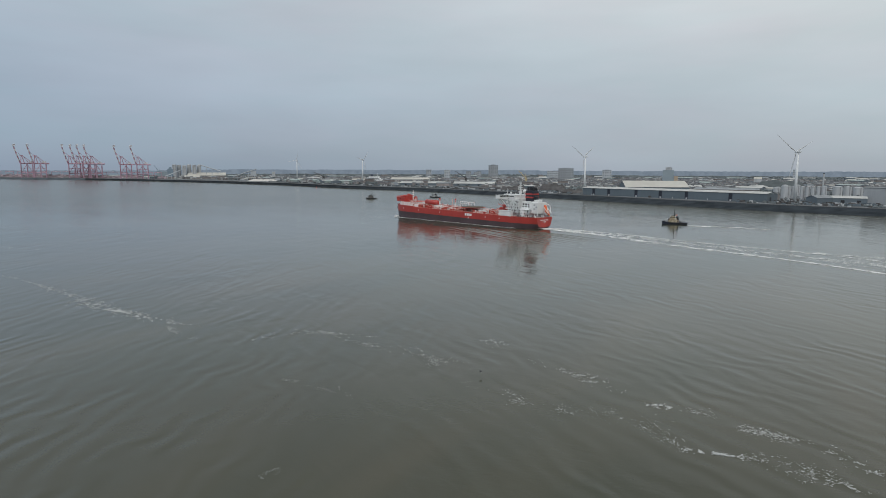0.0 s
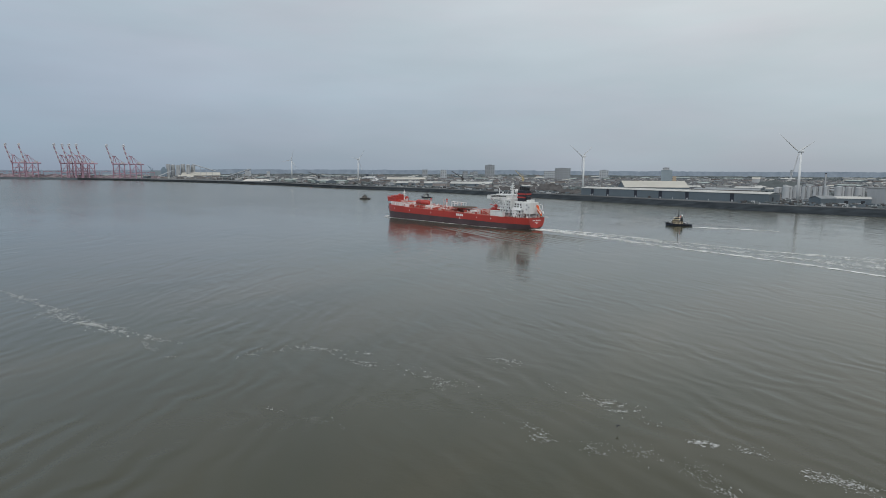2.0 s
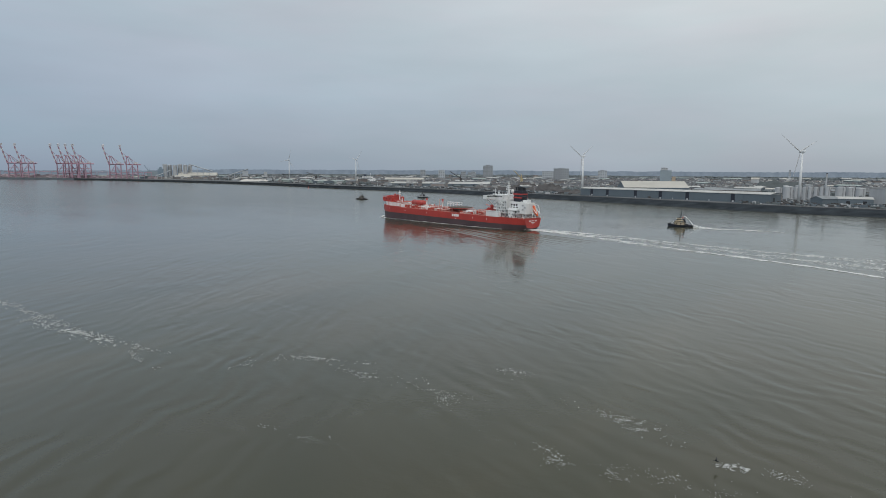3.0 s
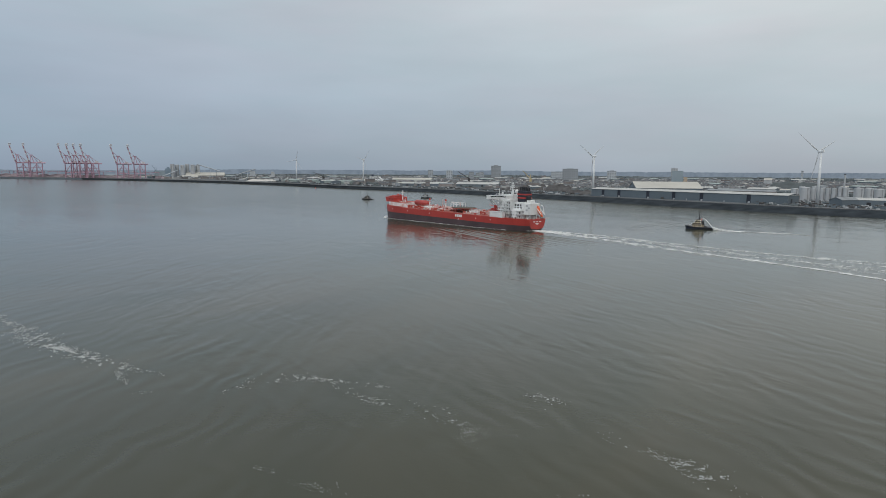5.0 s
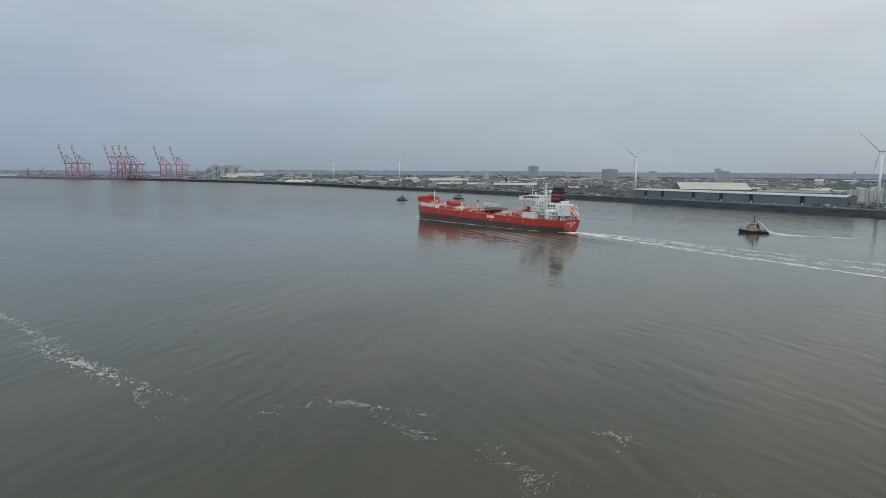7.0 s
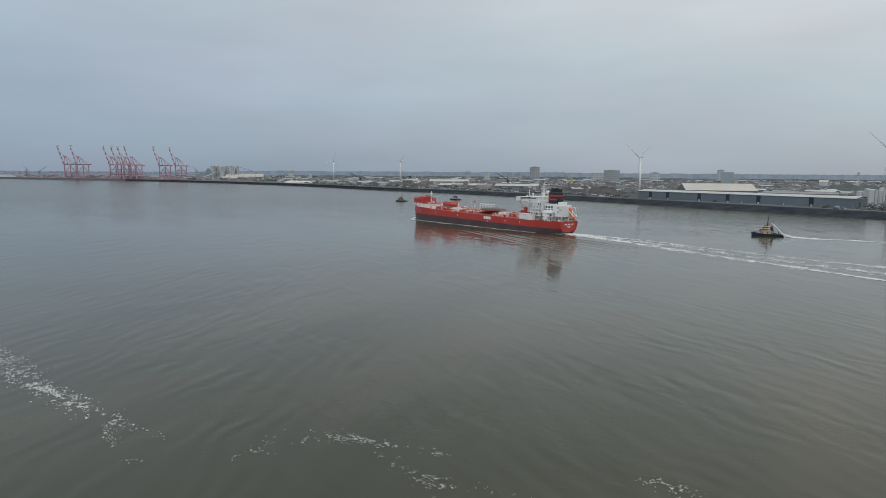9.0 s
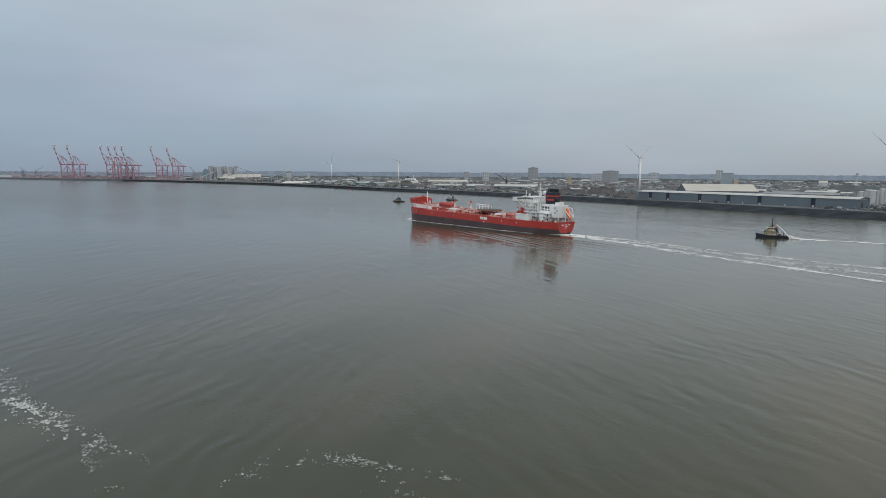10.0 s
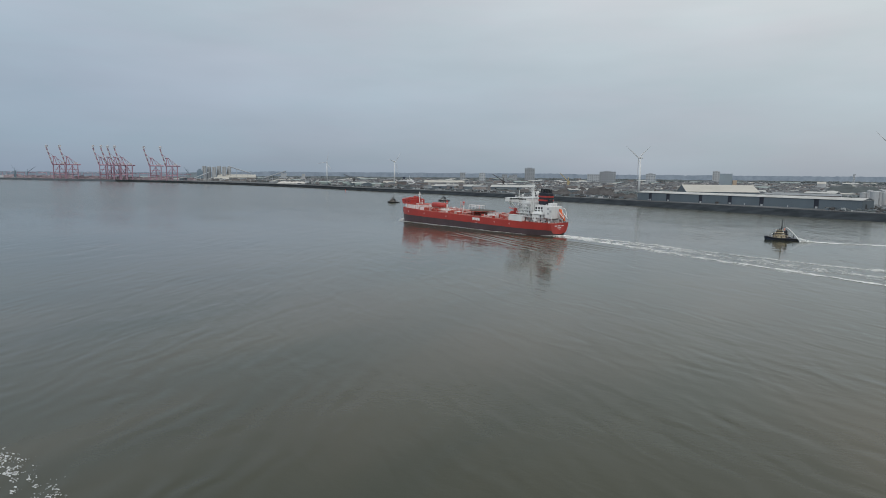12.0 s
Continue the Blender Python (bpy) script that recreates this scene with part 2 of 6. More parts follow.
# brick and slate lifted and greyed, town haze mixed into both colours
BRICK = material("hazed_brick_walling", (0.235, 0.215, 0.21), 0.85, vary=0.25, scale=0.1, fine=1.0, per_object=0.3)
SLATE = material("grey_slate_roof", (0.20, 0.22, 0.235), 0.75, vary=0.25, scale=0.1, fine=1.0, per_object=0.3)
SILO = material("blue_grey_mill_cladding", (0.26, 0.32, 0.36), 0.6, vary=0.12, scale=0.05)
SANDSTONE = material("buff_concrete_tower", (0.46, 0.37, 0.28), 0.75, vary=0.15, scale=0.05)
SCRAP = material("rusty_scrap_metal", (0.085, 0.083, 0.085), 0.9, vary=0.5, scale=0.1, fine=0.8)
DISTANT_BLUE = material("blue_grey_dock_paint", (0.20, 0.27, 0.33), 0.6, vary=0.15, scale=0.05)
SALT = material("pale_bulk_heap", (0.58, 0.57, 0.54), 0.95, vary=0.1, scale=0.05)
# foliage lifted and greyed: the haze is put into its colour
LEAF = material("hazed_trees", (0.115, 0.135, 0.142), 0.95, vary=0.2, scale=0.05, fine=0.5, per_object=0.25)
BARK = material("bark", (0.08, 0.07, 0.06), 0.95, vary=0.3)
YELLOW = material("dull_yellow_crane_paint", (0.43, 0.36, 0.22), 0.6, vary=0.2)
CAR_PAINT = material("vehicle_paint", (0.32, 0.34, 0.36), 0.35, vary=0.1, per_object=0.7)
PANE = material("grey_tower_window", (0.20, 0.22, 0.24), 0.4, vary=0.1)
# container reds greyed in colour to imitate haze at that distance
CONTAINER = material("hazed_container_paint", (0.36, 0.29, 0.32), 0.6, vary=0.15, scale=0.1, per_object=0.5)


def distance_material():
    """Plain far backdrop that glows blue-grey, with the haze painted into its colour."""
    m = bpy.data.materials.new("painted_haze_ridge")
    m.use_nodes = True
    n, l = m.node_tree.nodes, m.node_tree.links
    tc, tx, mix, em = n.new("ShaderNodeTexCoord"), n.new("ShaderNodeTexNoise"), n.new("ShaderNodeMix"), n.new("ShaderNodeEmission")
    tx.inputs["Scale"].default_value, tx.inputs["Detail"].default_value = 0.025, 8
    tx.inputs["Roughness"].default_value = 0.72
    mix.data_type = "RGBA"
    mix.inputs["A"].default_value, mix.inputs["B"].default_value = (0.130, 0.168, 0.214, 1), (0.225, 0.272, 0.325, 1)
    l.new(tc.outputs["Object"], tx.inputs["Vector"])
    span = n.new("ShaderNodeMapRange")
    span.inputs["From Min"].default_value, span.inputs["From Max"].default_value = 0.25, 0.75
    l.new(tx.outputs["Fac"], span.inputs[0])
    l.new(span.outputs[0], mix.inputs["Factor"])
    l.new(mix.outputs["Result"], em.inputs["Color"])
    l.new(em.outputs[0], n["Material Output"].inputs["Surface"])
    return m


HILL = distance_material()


# ---------------- mesh helpers ----------------
def link(name, bm, mat, parent=None, label="", smooth=False):
    me = bpy.data.meshes.new(name)
    bm.normal_update()
    bm.to_mesh(me)
    bm.free()
    for mm in (mat if isinstance(mat, (list, tuple)) else [mat]):
        me.materials.append(mm)
    if smooth:
        for p in me.polygons:
            p.use_smooth = True
    ob = new(name, me)
    if parent:
        ob.parent = parent
    if label:
        ob["label"] = label
    return ob


def part(name, bm, mat, parent, label="", smooth=False):
    return link(name, bm, mat, parent, label, smooth)


def box(bm, x0, x1, y0, y1, z0, z1, bevel=0.0, m=None):
    r = bmesh.ops.create_cube(bm, size=1)
    t = Matrix.Translation(((x0 + x1) / 2, (y0 + y1) / 2, (z0 + z1) / 2)) @ Matrix.Diagonal((abs(x1 - x0), abs(y1 - y0), abs(z1 - z0), 1))
    bmesh.ops.transform(bm, matrix=(m @ t) if m else t, verts=r["verts"])
    if bevel:
        es = list({e for v in r["verts"] for e in v.link_edges})
        bmesh.ops.bevel(bm, geom=es, offset=bevel, segments=1, affect="EDGES")
    return bm


def boxed(*a, **k):
    return box(bmesh.new(), *a, **k)


def rod(bm, p, q, r0, r1=None, n=8):
    p, q = Vector(p), Vector(q)
    d = q - p
    m = Matrix.Translation((p + q) / 2) @ d.to_track_quat("Z", "Y").to_matrix().to_4x4()
    bmesh.ops.create_cone(bm, cap_ends=True, segments=n, radius1=r0, radius2=r0 if r1 is None else r1, depth=d.length, matrix=m)
    return bm


def rodded(*a, **k):
    return rod(bmesh.new(), *a, **k)


def ball(bm, c, r, sz=1.0, u=10, v=7):
    bmesh.ops.create_uvsphere(bm, u_segments=u, v_segments=v, radius=r, matrix=Matrix.Translation(c) @ Matrix.Diagonal((1, 1, sz, 1)))
    return bm


def prism(bm, outline, z0, z1):
    """An upright prism over a closed outline of (x, y)."""
    lo = [bm.verts.new((x, y, z0)) for x, y in outline]
    hi = [bm.verts.new((x, y, z1)) for x, y in outline]
    bm.faces.new(hi)
    bm.faces.new(lo[::-1])
    n = len(lo)
    for i in range(n):
        bm.faces.new((lo[i], lo[(i + 1) % n], hi[(i + 1) % n], hi[i]))
    bmesh.ops.recalc_face_normals(bm, faces=bm.faces[:])
    return bm


def side_prism(bm, outline, y0, y1):
    """A prism over an outline of (x, z), from y0 to y1."""
    a = [bm.verts.new((x, y0, z)) for x, z in outline]
    b = [bm.verts.new((x, y1, z)) for x, z in outline]
    bm.faces.new(a)
    bm.faces.new(b[::-1])
    n = len(a)
    for i in range(n):
        bm.faces.new((a[i], b[i], b[(i + 1) % n], a[(i + 1) % n]))
    bmesh.ops.recalc_face_normals(bm, faces=bm.faces[:])
    return bm


def empty(name, m, label, category, group="", kind=""):
    e = new(name)
    e.matrix_world = m
    return tagged(e, label, category, group, kind)


# ---------------- water, dock wall, land ----------------
SHORE = [  # waterline of the dock wall, from upstream to downstream
    (900, 430),
    (700, 630),
    (541, 791),
    (470, 854),
    (424, 919),
    (354, 1027),
    (312, 1095),
    (258, 1170),
    (201, 1252),
    (142, 1330),
    (27, 1502),
    (-119, 1680),
    (-295, 1850),
    (-528, 2127),
    (-803, 2381),
    (-1017, 2547),
    (-1361, 2768),
    (-1645, 2899),
    (-2001, 2994),
    (-2505, 3233),
    (-4400, 4000),
]
EYE0 = Vector((0, 50))
QUAY = 8.2


def ground_height(x, y):
    r = (Vector((x, y)) - EYE0).length
    s = min(1, max(0, (r - 2500) / 2100))
    inland = min(1, max(0, (math.degrees(math.atan2(x - EYE0.x, y - EYE0.y)) + 24) / 8))
    return QUAY + inland * ((3 * s * s - 2 * s ** 3) * 13 + noise.noise((x * 0.0012, y * 0.0012, 0)) * 5 * s)


def build_setting():
    bm = bmesh.new()
    bmesh.ops.create_grid(bm, x_segments=24, y_segments=24, size=4950)
    tagged(link("water", bm, WATER), "calm silty grey-green river water with low ripples", "water", kind="structure")

    def bank(x):
        """Width of the sloping stone bank; it narrows to an upright quay downstream."""
        return 4.0 + 40.0 * min(1, max(0, (x + 300) / 450))

    def wall_ring(inset, z, first=0, last=None):
        pts = []
        for x, y in SHORE[first:last]:
            d = Vector((x, y)) - EYE0
            pts.append(Vector((x, y)) + d.normalized() * (inset(x) if callable(inset) else inset))
        return [(p.x, p.y, z) for p in pts]

    def strip(name, rings, mat, label, category):
        bm = bmesh.new()
        rows = [[bm.verts.new(c) for c in ring] for ring in rings]
        for a, b in zip(rows, rows[1:]):
            for i in range(len(a) - 1):
                bm.faces.new((a[i], a[i + 1], b[i + 1], b[i]))
        bmesh.ops.recalc_face_normals(bm, faces=bm.faces[:])
        return tagged(link(name, bm, mat), label, category, kind="structure")

    strip("wall_river", [wall_ring(0, -1, 0, 18), wall_ring(lambda x: bank(x) * 0.06, 1.0, 0, 18), wall_ring(lambda x: bank(x) * 0.55, 4.5, 0, 18), wall_ring(lambda x: bank(x) - 2.6, QUAY - 0.7, 0, 18)], WALL, "dark weed-stained sloping stone river wall", "river wall")
    strip("wall_terminal", [wall_ring(0, -2, 17), wall_ring(0.4, 2.0, 17), wall_ring(1.5, QUAY - 0.7, 17)], QUAY_CONCRETE, "concrete quay wall of the container terminal, blued for haze", "quay wall")
    strip("trim_coping", [wall_ring(lambda x: bank(x) - 2.8, QUAY - 0.8), wall_ring(lambda x: bank(x) - 2.9, QUAY + 0.12), wall_ring(bank, QUAY + 0.12), wall_ring(lambda x: bank(x) + 0.1, QUAY - 0.3)], COPING, "pale granite coping on top of the dock wall", "coping")
    rings = [wall_ring(lambda x: bank(x) - 0.1, QUAY)]
    for inset in (80, 160, 320, 600, 1000, 1500, 2100, 2800, 3600):
        ring = []
        for x, y in SHORE:
            d = Vector((x, y)) - EYE0
            r = min(d.length + inset, max(4900, d.length + 10 + inset * 0.02))
            p = EYE0 + d.normalized() * r
            ring.append((p.x, p.y, ground_height(p.x, p.y)))
        rings.append(ring)
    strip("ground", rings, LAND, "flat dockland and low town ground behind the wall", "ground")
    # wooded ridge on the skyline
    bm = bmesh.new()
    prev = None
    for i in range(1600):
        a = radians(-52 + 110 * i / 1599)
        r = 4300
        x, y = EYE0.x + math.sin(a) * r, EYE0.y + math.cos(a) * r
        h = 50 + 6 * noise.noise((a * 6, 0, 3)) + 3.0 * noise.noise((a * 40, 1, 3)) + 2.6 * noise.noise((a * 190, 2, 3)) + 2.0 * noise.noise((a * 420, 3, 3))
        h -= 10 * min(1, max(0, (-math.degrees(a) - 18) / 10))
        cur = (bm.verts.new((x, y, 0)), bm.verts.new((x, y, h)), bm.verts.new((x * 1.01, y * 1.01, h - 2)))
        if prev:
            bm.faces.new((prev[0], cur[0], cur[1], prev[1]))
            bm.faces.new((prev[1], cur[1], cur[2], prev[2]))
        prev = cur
    tagged(link("backdrop_ridge", bm, HILL), "far low wooded ridge on the skyline, haze in its glow", "ridge", kind="structure")


# ---------------- the tanker ----------------
HB, BOW, STERN, DECK, LINE = 20.3, 107.8, -112.8, 12.4, 6.3


def sheer(x):
    s = max(0, (x - 55) / 60)
    return DECK + 0.6 * min(1, s) ** 1.3


def keel(x):
    return -8 + 10.8 * max(0, (-94 - x) / 18.8) ** 1.6


def half_beam(x, z):
    top = HB
    if x > 70:
        end = BOW + (z - 6) * 0.16 if z > 0 else BOW - 1
        top = HB * max(0.0, 1 - ((x - 70) / (end - 70)) ** 2.4) ** 0.62 if x < end else 0.0
    elif x < -65:
        top = HB - 8.6 * ((-65 - x) / 47.8) ** 1.9
    k, d = keel(x), sheer(x)
    s = min(1, max(0, (z - k) / (d - k)))
    p = 0.03 + 0.13 * max(0, (-72 - x) / 40.8) ** 1.5
    return top * s ** p


def hull_shell(levels, flip=False):
    """The plating between a list of heights (0 to 1 through the band given by functions of x)."""
    xs = [STERN + (-66 - STERN) * i / 20 for i in range(20)] + [-66 + i * 8 for i in range(17)] + [70 + i * 2.0 for i in range(16)] + [102 + i * 0.6 for i in range(16)]
    bm = bmesh.new()
    cols = []
    for x in xs:
        col = []
        for lev in levels:
            z = lev(x)
            hb = half_beam(x, z)
            col.append((bm.verts.new((x, hb, z)), bm.verts.new((x, -hb, z))))
        cols.append(col)
    for a, b in zip(cols, cols[1:]):
        for i in range(len(levels) - 1):
            for s in (0, 1):
                q = (a[i][s], b[i][s], b[i + 1][s], a[i + 1][s])
                bm.faces.new(q)
    first = cols[0]
    for i in range(len(levels) - 1):
        bm.faces.new((first[i][0], first[i + 1][0], first[i + 1][1], first[i][1]))
    bmesh.ops.remove_doubles(bm, verts=bm.verts[:], dist=0.01)
    bmesh.ops.dissolve_degenerate(bm, edges=bm.edges[:], dist=0.005)
    bmesh.ops.recalc_face_normals(bm, faces=bm.faces[:])
    return bm


def lower_top(x):
    return LINE


def deck_sheet(lift=-0.05, first=None):
    bm = bmesh.new()
    prev = None
    for i in range(120):
        a = STERN if first is None else first
        x = a + (BOW + 1.0 - a) * i / 119
        hb = half_beam(x, sheer(x)) - 0.1
        if hb < 0.2:
            break
        c = (bm.verts.new((x, hb, sheer(x) + lift)), bm.verts.new((x, -hb, sheer(x) + lift)))
        if prev:
            bm.faces.new((prev[0], prev[1], c[1], c[0]))
        prev = c
    return bm


def bulwark(x0, x1, high, thick, off, steps=40, side=0):
    bm = bmesh.new()
    for s in ((1, -1) if side == 0 else (side,)):
        prev = None
        for i in range(steps + 1):
            x = x0 + (x1 - x0) * i / steps
            z = sheer(x)
            hb = half_beam(x, z) - off
            if hb < 0.05:
                break
            q = [bm.verts.new((x, s * hb, z - 0.05)), bm.verts.new((x, s * hb, z + high)), bm.verts.new((x, s * max(0, hb - thick), z + high)), bm.verts.new((x, s * max(0, hb - thick), z - 0.05))]
            if prev:
                for k in range(4):
                    bm.faces.new((prev[k], q[k], q[(k + 1) % 4], prev[(k + 1) % 4]))
            prev = q
    bmesh.ops.recalc_face_normals(bm, faces=bm.faces[:])
    return bm


def windows(parent, x, ys, z, w=1.2, h=0.9, face="y", label="dark window"):
    for y in ys:
        if face == "y":      # on a side wall, spread along x
            part("window", boxed(y - w / 2, y + w / 2, x - 0.03, x + 0.05, z, z + h), GLASS, parent)
        else:                # on an end wall, spread along y
            part("window", boxed(x - 0.05, x + 0.05, y - w / 2, y + w / 2, z, z + h), GLASS, parent)


def railing(parent, pts, high=1.1, step=2.5, mat=None, name="railing"):
    bm = bmesh.new()
    for (a, b) in zip(pts, pts[1:]):
        a, b = Vector(a), Vector(b)
        n = max(1, int((b - a).length / step))
        for i in range(n + 1):
            p = a.lerp(b, i / n)
            rod(bm, p, p + Vector((0, 0, high)), 0.05, n=4)
        for k in (0.5, 1.0):
            rod(bm, a + Vector((0, 0, high * k)), b + Vector((0, 0, high * k)), 0.045, n=4)
    return part(name, bm, mat or WHITE, parent)


def build_tanker():
    ship = empty("tanker", Matrix.Identity(4), "red-hulled shuttle tanker with white superstructure under way", "ship")
    low = [(lambda x, k=k: keel(x) + (lower_top(x) - keel(x)) * k if keel(x) < lower_top(x) else lower_top(x)) for k in (0, 0.1, 0.3, 0.5, 0.7, 0.85, 1.0)]
    part("lower_hull", hull_shell(low), HULL_DARK, ship, "dark grey-maroon antifouling below the red band", True)
    hi = [(lambda x, k=k: lower_top(x) + 0.0 + (sheer(x) - lower_top(x)) * k) for k in (0, 0.25, 0.5, 0.75, 1.0)]
    part("upper_hull", hull_shell(hi), HULL_RED, ship, "bright red painted hull side", True)
    bm = bmesh.new()     # round-bottomed red transom plate
    zs = [keel(STERN) + (DECK - keel(STERN)) * k / 10 for k in range(11)]
    L = [bm.verts.new((STERN - 0.12, half_beam(STERN, z), z)) for z in zs]
    R = [bm.verts.new((STERN - 0.12, -half_beam(STERN, z), z)) for z in zs]
    bm.faces.new(L + R[::-1])
    transom = part("transom", bm, HULL_RED, ship)
    # name and port on the stern, as bars
    for y0, y1, z in ((6.2, 3.0, 9.6), (1.8, -1.2, 9.6), (-2.4, -5.6, 9.6), (2.8, -2.4, 8.1), (1.2, -0.8, 7.0)):
        part("lettering_bar", boxed(STERN - 0.2, STERN - 0.14, y1, y0, z, z + (0.8 if z > 9 else 0.5)), WHITE, transom, "white lettering bar")
    # four white shapes amidships where the owner's mark stands
    for i in range(4):
        x = -23.5 - i * 2.6
        part("emblem_bar", boxed(x - 2.1, x, half_beam(x, 10) + 0.02, half_beam(x, 10) + 0.08, 8.9, 11.4), WHITE, ship, "white emblem block")
    for x, z in ((80, 9.5), (52, 9.0), (16, 8.9), (-28.5, 6.2), (-53, 8.8), (-72, 9.0)):
        part("hull_mark", boxed(x - 0.4, x + 0.4, half_beam(x, z) + 0.02, half_beam(x, z) + 0.07, z, z + 1.2), WHITE, ship, "small white draught mark")
    part("deck", deck_sheet(), DECK_RED, ship, "red main deck")
    part("forecastle_deck", deck_sheet(0.06, 58), DECK_RED, ship, "weathered red forecastle deck")
    part("bulwark", bulwark(62, BOW + 1.4, 1.0, 0.25, 0.0), HULL_RED, ship)
    part("bulwark_lining", bulwark(62, BOW + 1.0, 1.0, 0.06, 0.26), WHITE, ship, "white bulwark lining")
    rail = []
    for x in range(-118, 62, 10):
        rail.append((x, half_beam(x, DECK) - 0.3, DECK))
    railing(ship, rail, 1.1, 5, DECK_PALE, "deck_railing")
    railing(ship, [(x, -y, z) for x, y, z in rail], 1.1, 5, DECK_PALE, "deck_railing")
    # bow loading station
    bls = part("bow_loading_house", side_prism(bmesh.new(), [(90, 16.6), (105, 16.6), (107.2, 21.8), (90, 21.8)], -9.4, 9.4), HULL_RED, ship, "red bow loading house")
    part("upper_house", boxed(92, 100.5, -6, 5, 21.8, 24.0, 0.25), HULL_RED, bls)
    part("control_cab", boxed(101.5, 104.5, -3, 1, 21.8, 23.6, 0.2), HULL_RED, bls)
    railing(bls, [(90.2, 9.2, 21.8), (106.6, 9.2, 21.8), (106.6, -9.2, 21.8)], 1.1, 2.2, HULL_RED, "house_railing")
    for x, y in ((103, 5), (98, 7), (94, 7.4)):
        part("chain_stopper", rodded((x, y - 1.2, 22.5), (x, y + 1.2, 22.5), 0.8, None, 10), HULL_RED, bls)
    for x in (92.5, 95, 98.5):
        part("vent", rodded((x, 3.5 - (x % 3) * 2, 23.9), (x, 3.5 - (x % 3) * 2, 24.7 + (x % 2)), 0.7), HULL_RED, bls)
    windows(bls, 9.44, (94, 99.5), 19.0, 1.4, 1.2)
    part("anchor", boxed(101.5, 103.5, half_beam(102.5, 9.6) - 0.5, half_beam(102.5, 9.6) + 0.45, 7.6, 10.6, 0.3), BLACK, ship, "black stowed anchor")
    front = [(71, 15.4), (84, 14.2), (93, 12.2), (100, 9.4), (105, 5.2)]
    fore = part("forecastle_bulkhead", prism(bmesh.new(), [(x, -y) for x, y in front] + [(x, y) for x, y in front[::-1]], DECK - 0.1, 17.0), WHITE, ship, "white raised forecastle side")
    part("forecastle_top", prism(bmesh.new(), [(x - 0.2, -y - 0.2) for x, y in front] + [(x - 0.2, y + 0.2) for x, y in front[::-1]], 17.0, 17.25), DECK_RED, fore)
    for x in (73.5, 78, 82.5, 87, 91):
        part("frame_rib", boxed(x, x + 0.35, 12.0, 15.6 - max(0, x - 74) * 0.13, DECK, 16.6), DECK_PALE, fore)
    part("breakwater", side_prism(bmesh.new(), [(68.5, DECK), (70, DECK), (67.4, 16.4), (67.0, 16.4)], -14, 14), DECK_PALE, ship)
    mast = part("fore_mast", rodded((86.5, 0, 17), (86.5, 0, 30.2), 0.6, 0.35), WHITE, ship)
    part("crosstree", boxed(86.2, 86.8, -2.0, 2.0, 27.2, 27.7), WHITE, mast)
    part("platform", boxed(85.4, 87.6, -1.2, 1.2, 24.4, 24.8), WHITE, mast)
    for x, y, w, h in ((83, 8, 2.4, 2.2), (79.5, 10.5, 3.0, 1.6), (76, 6, 2.0, 2.8), (74, 11.5, 2.6, 1.5), (81, 2, 3.4, 2.0)):
        part("windlass_house", boxed(x, x + w, y - 1.2, y + 1.2, 17.2, 17.2 + h, 0.15), HULL_RED if x > 78 else DECK_PALE, ship)
    # pale deck houses and pipe racks along the deck
    for x0, x1, y0, y1, z1 in ((56, 62, 10, 15, 16.5), (28, 36, 8, 15, 15.0), (15, 20, 8, 14, 15.6)):
        part("deck_house", boxed(x0, x1, y0, y1, DECK - 0.1, z1, 0.25), DECK_PALE, ship, "pale pinkish deck house")
    tank = bmesh.new()
    rod(tank, (40, 3, 17.9), (57, 3, 17.9), 3.0, n=20)
    ball(tank, (57, 3, 17.9), 3.0, u=16, v=10)
    ball(tank, (40, 3, 17.9), 3.0, u=16, v=10)
    deck_tank = part("deck_tank", tank, HULL_RED, ship, "orange-red horizontal cylindrical deck tank", True)
    for x in (43, 54):
        part("saddle", boxed(x - 0.6, x + 0.6, 0.5, 5.5, DECK, 15.4), DECK_RED, deck_tank)
    for y in (-2.6, -1.4, 0, 1.3, 2.7):
        part("cargo_pipe", rodded((80, y, 14.2), (-60, y, 14.2), 0.42), DECK_PALE if y > 1 else DECK_RED, ship)
    for x in range(-56, 80, 12):
        part("pipe_support", boxed(x - 0.3, x + 0.3, -4, 4, DECK, 13.9), DECK_RED, ship)
    for x, top in ((79.0, 24.2), (36.6, 24.3), (10.6, 24.8)):
        crane = part("hose_crane_post", rodded((x, 2, DECK), (x, 2, top - 2.6), 0.75), WHITE, ship, "pale crane post with red cap")
        part("cap", rodded((x, 2, top - 2.6), (x, 2, top - 0.9), 1.25, 0.95, 12), HULL_RED, crane)
        part("collar", rodded((x, 2, top - 4.2), (x, 2, top - 3.6), 1.1, 1.1, 12), HULL_RED, crane)
        part("base", boxed(x - 2.4, x + 2.4, -0.5, 4.5, DECK, 15.4, 0.2), DECK_PALE, crane)
    for x, y, top in ((24, -6, 23), (48, -4, 21.5), (-2, -8, 21)):
        part("vent_mast", rodded((x, y, DECK), (x, y, top), 0.35), DECK_PALE, ship)
    frame_ = bmesh.new()    # pale portal frame amidships
    for x in (9, 0, -9):
        for y in (-8, -4):
            rod(frame_, (x, y, DECK), (x, y, 20.8), 0.22)
        rod(frame_, (x, -8, 20.8), (x, -4, 20.8), 0.2)
    for y in (-8, -4):
        rod(frame_, (9, y, 20.6), (-9, y, 20.6), 0.22)
        rod(frame_, (9, y, 18.8), (-9, y, 18.8), 0.14)
    part("hose_gantry", frame_, WHITE, ship)
    rng = random.Random(17)
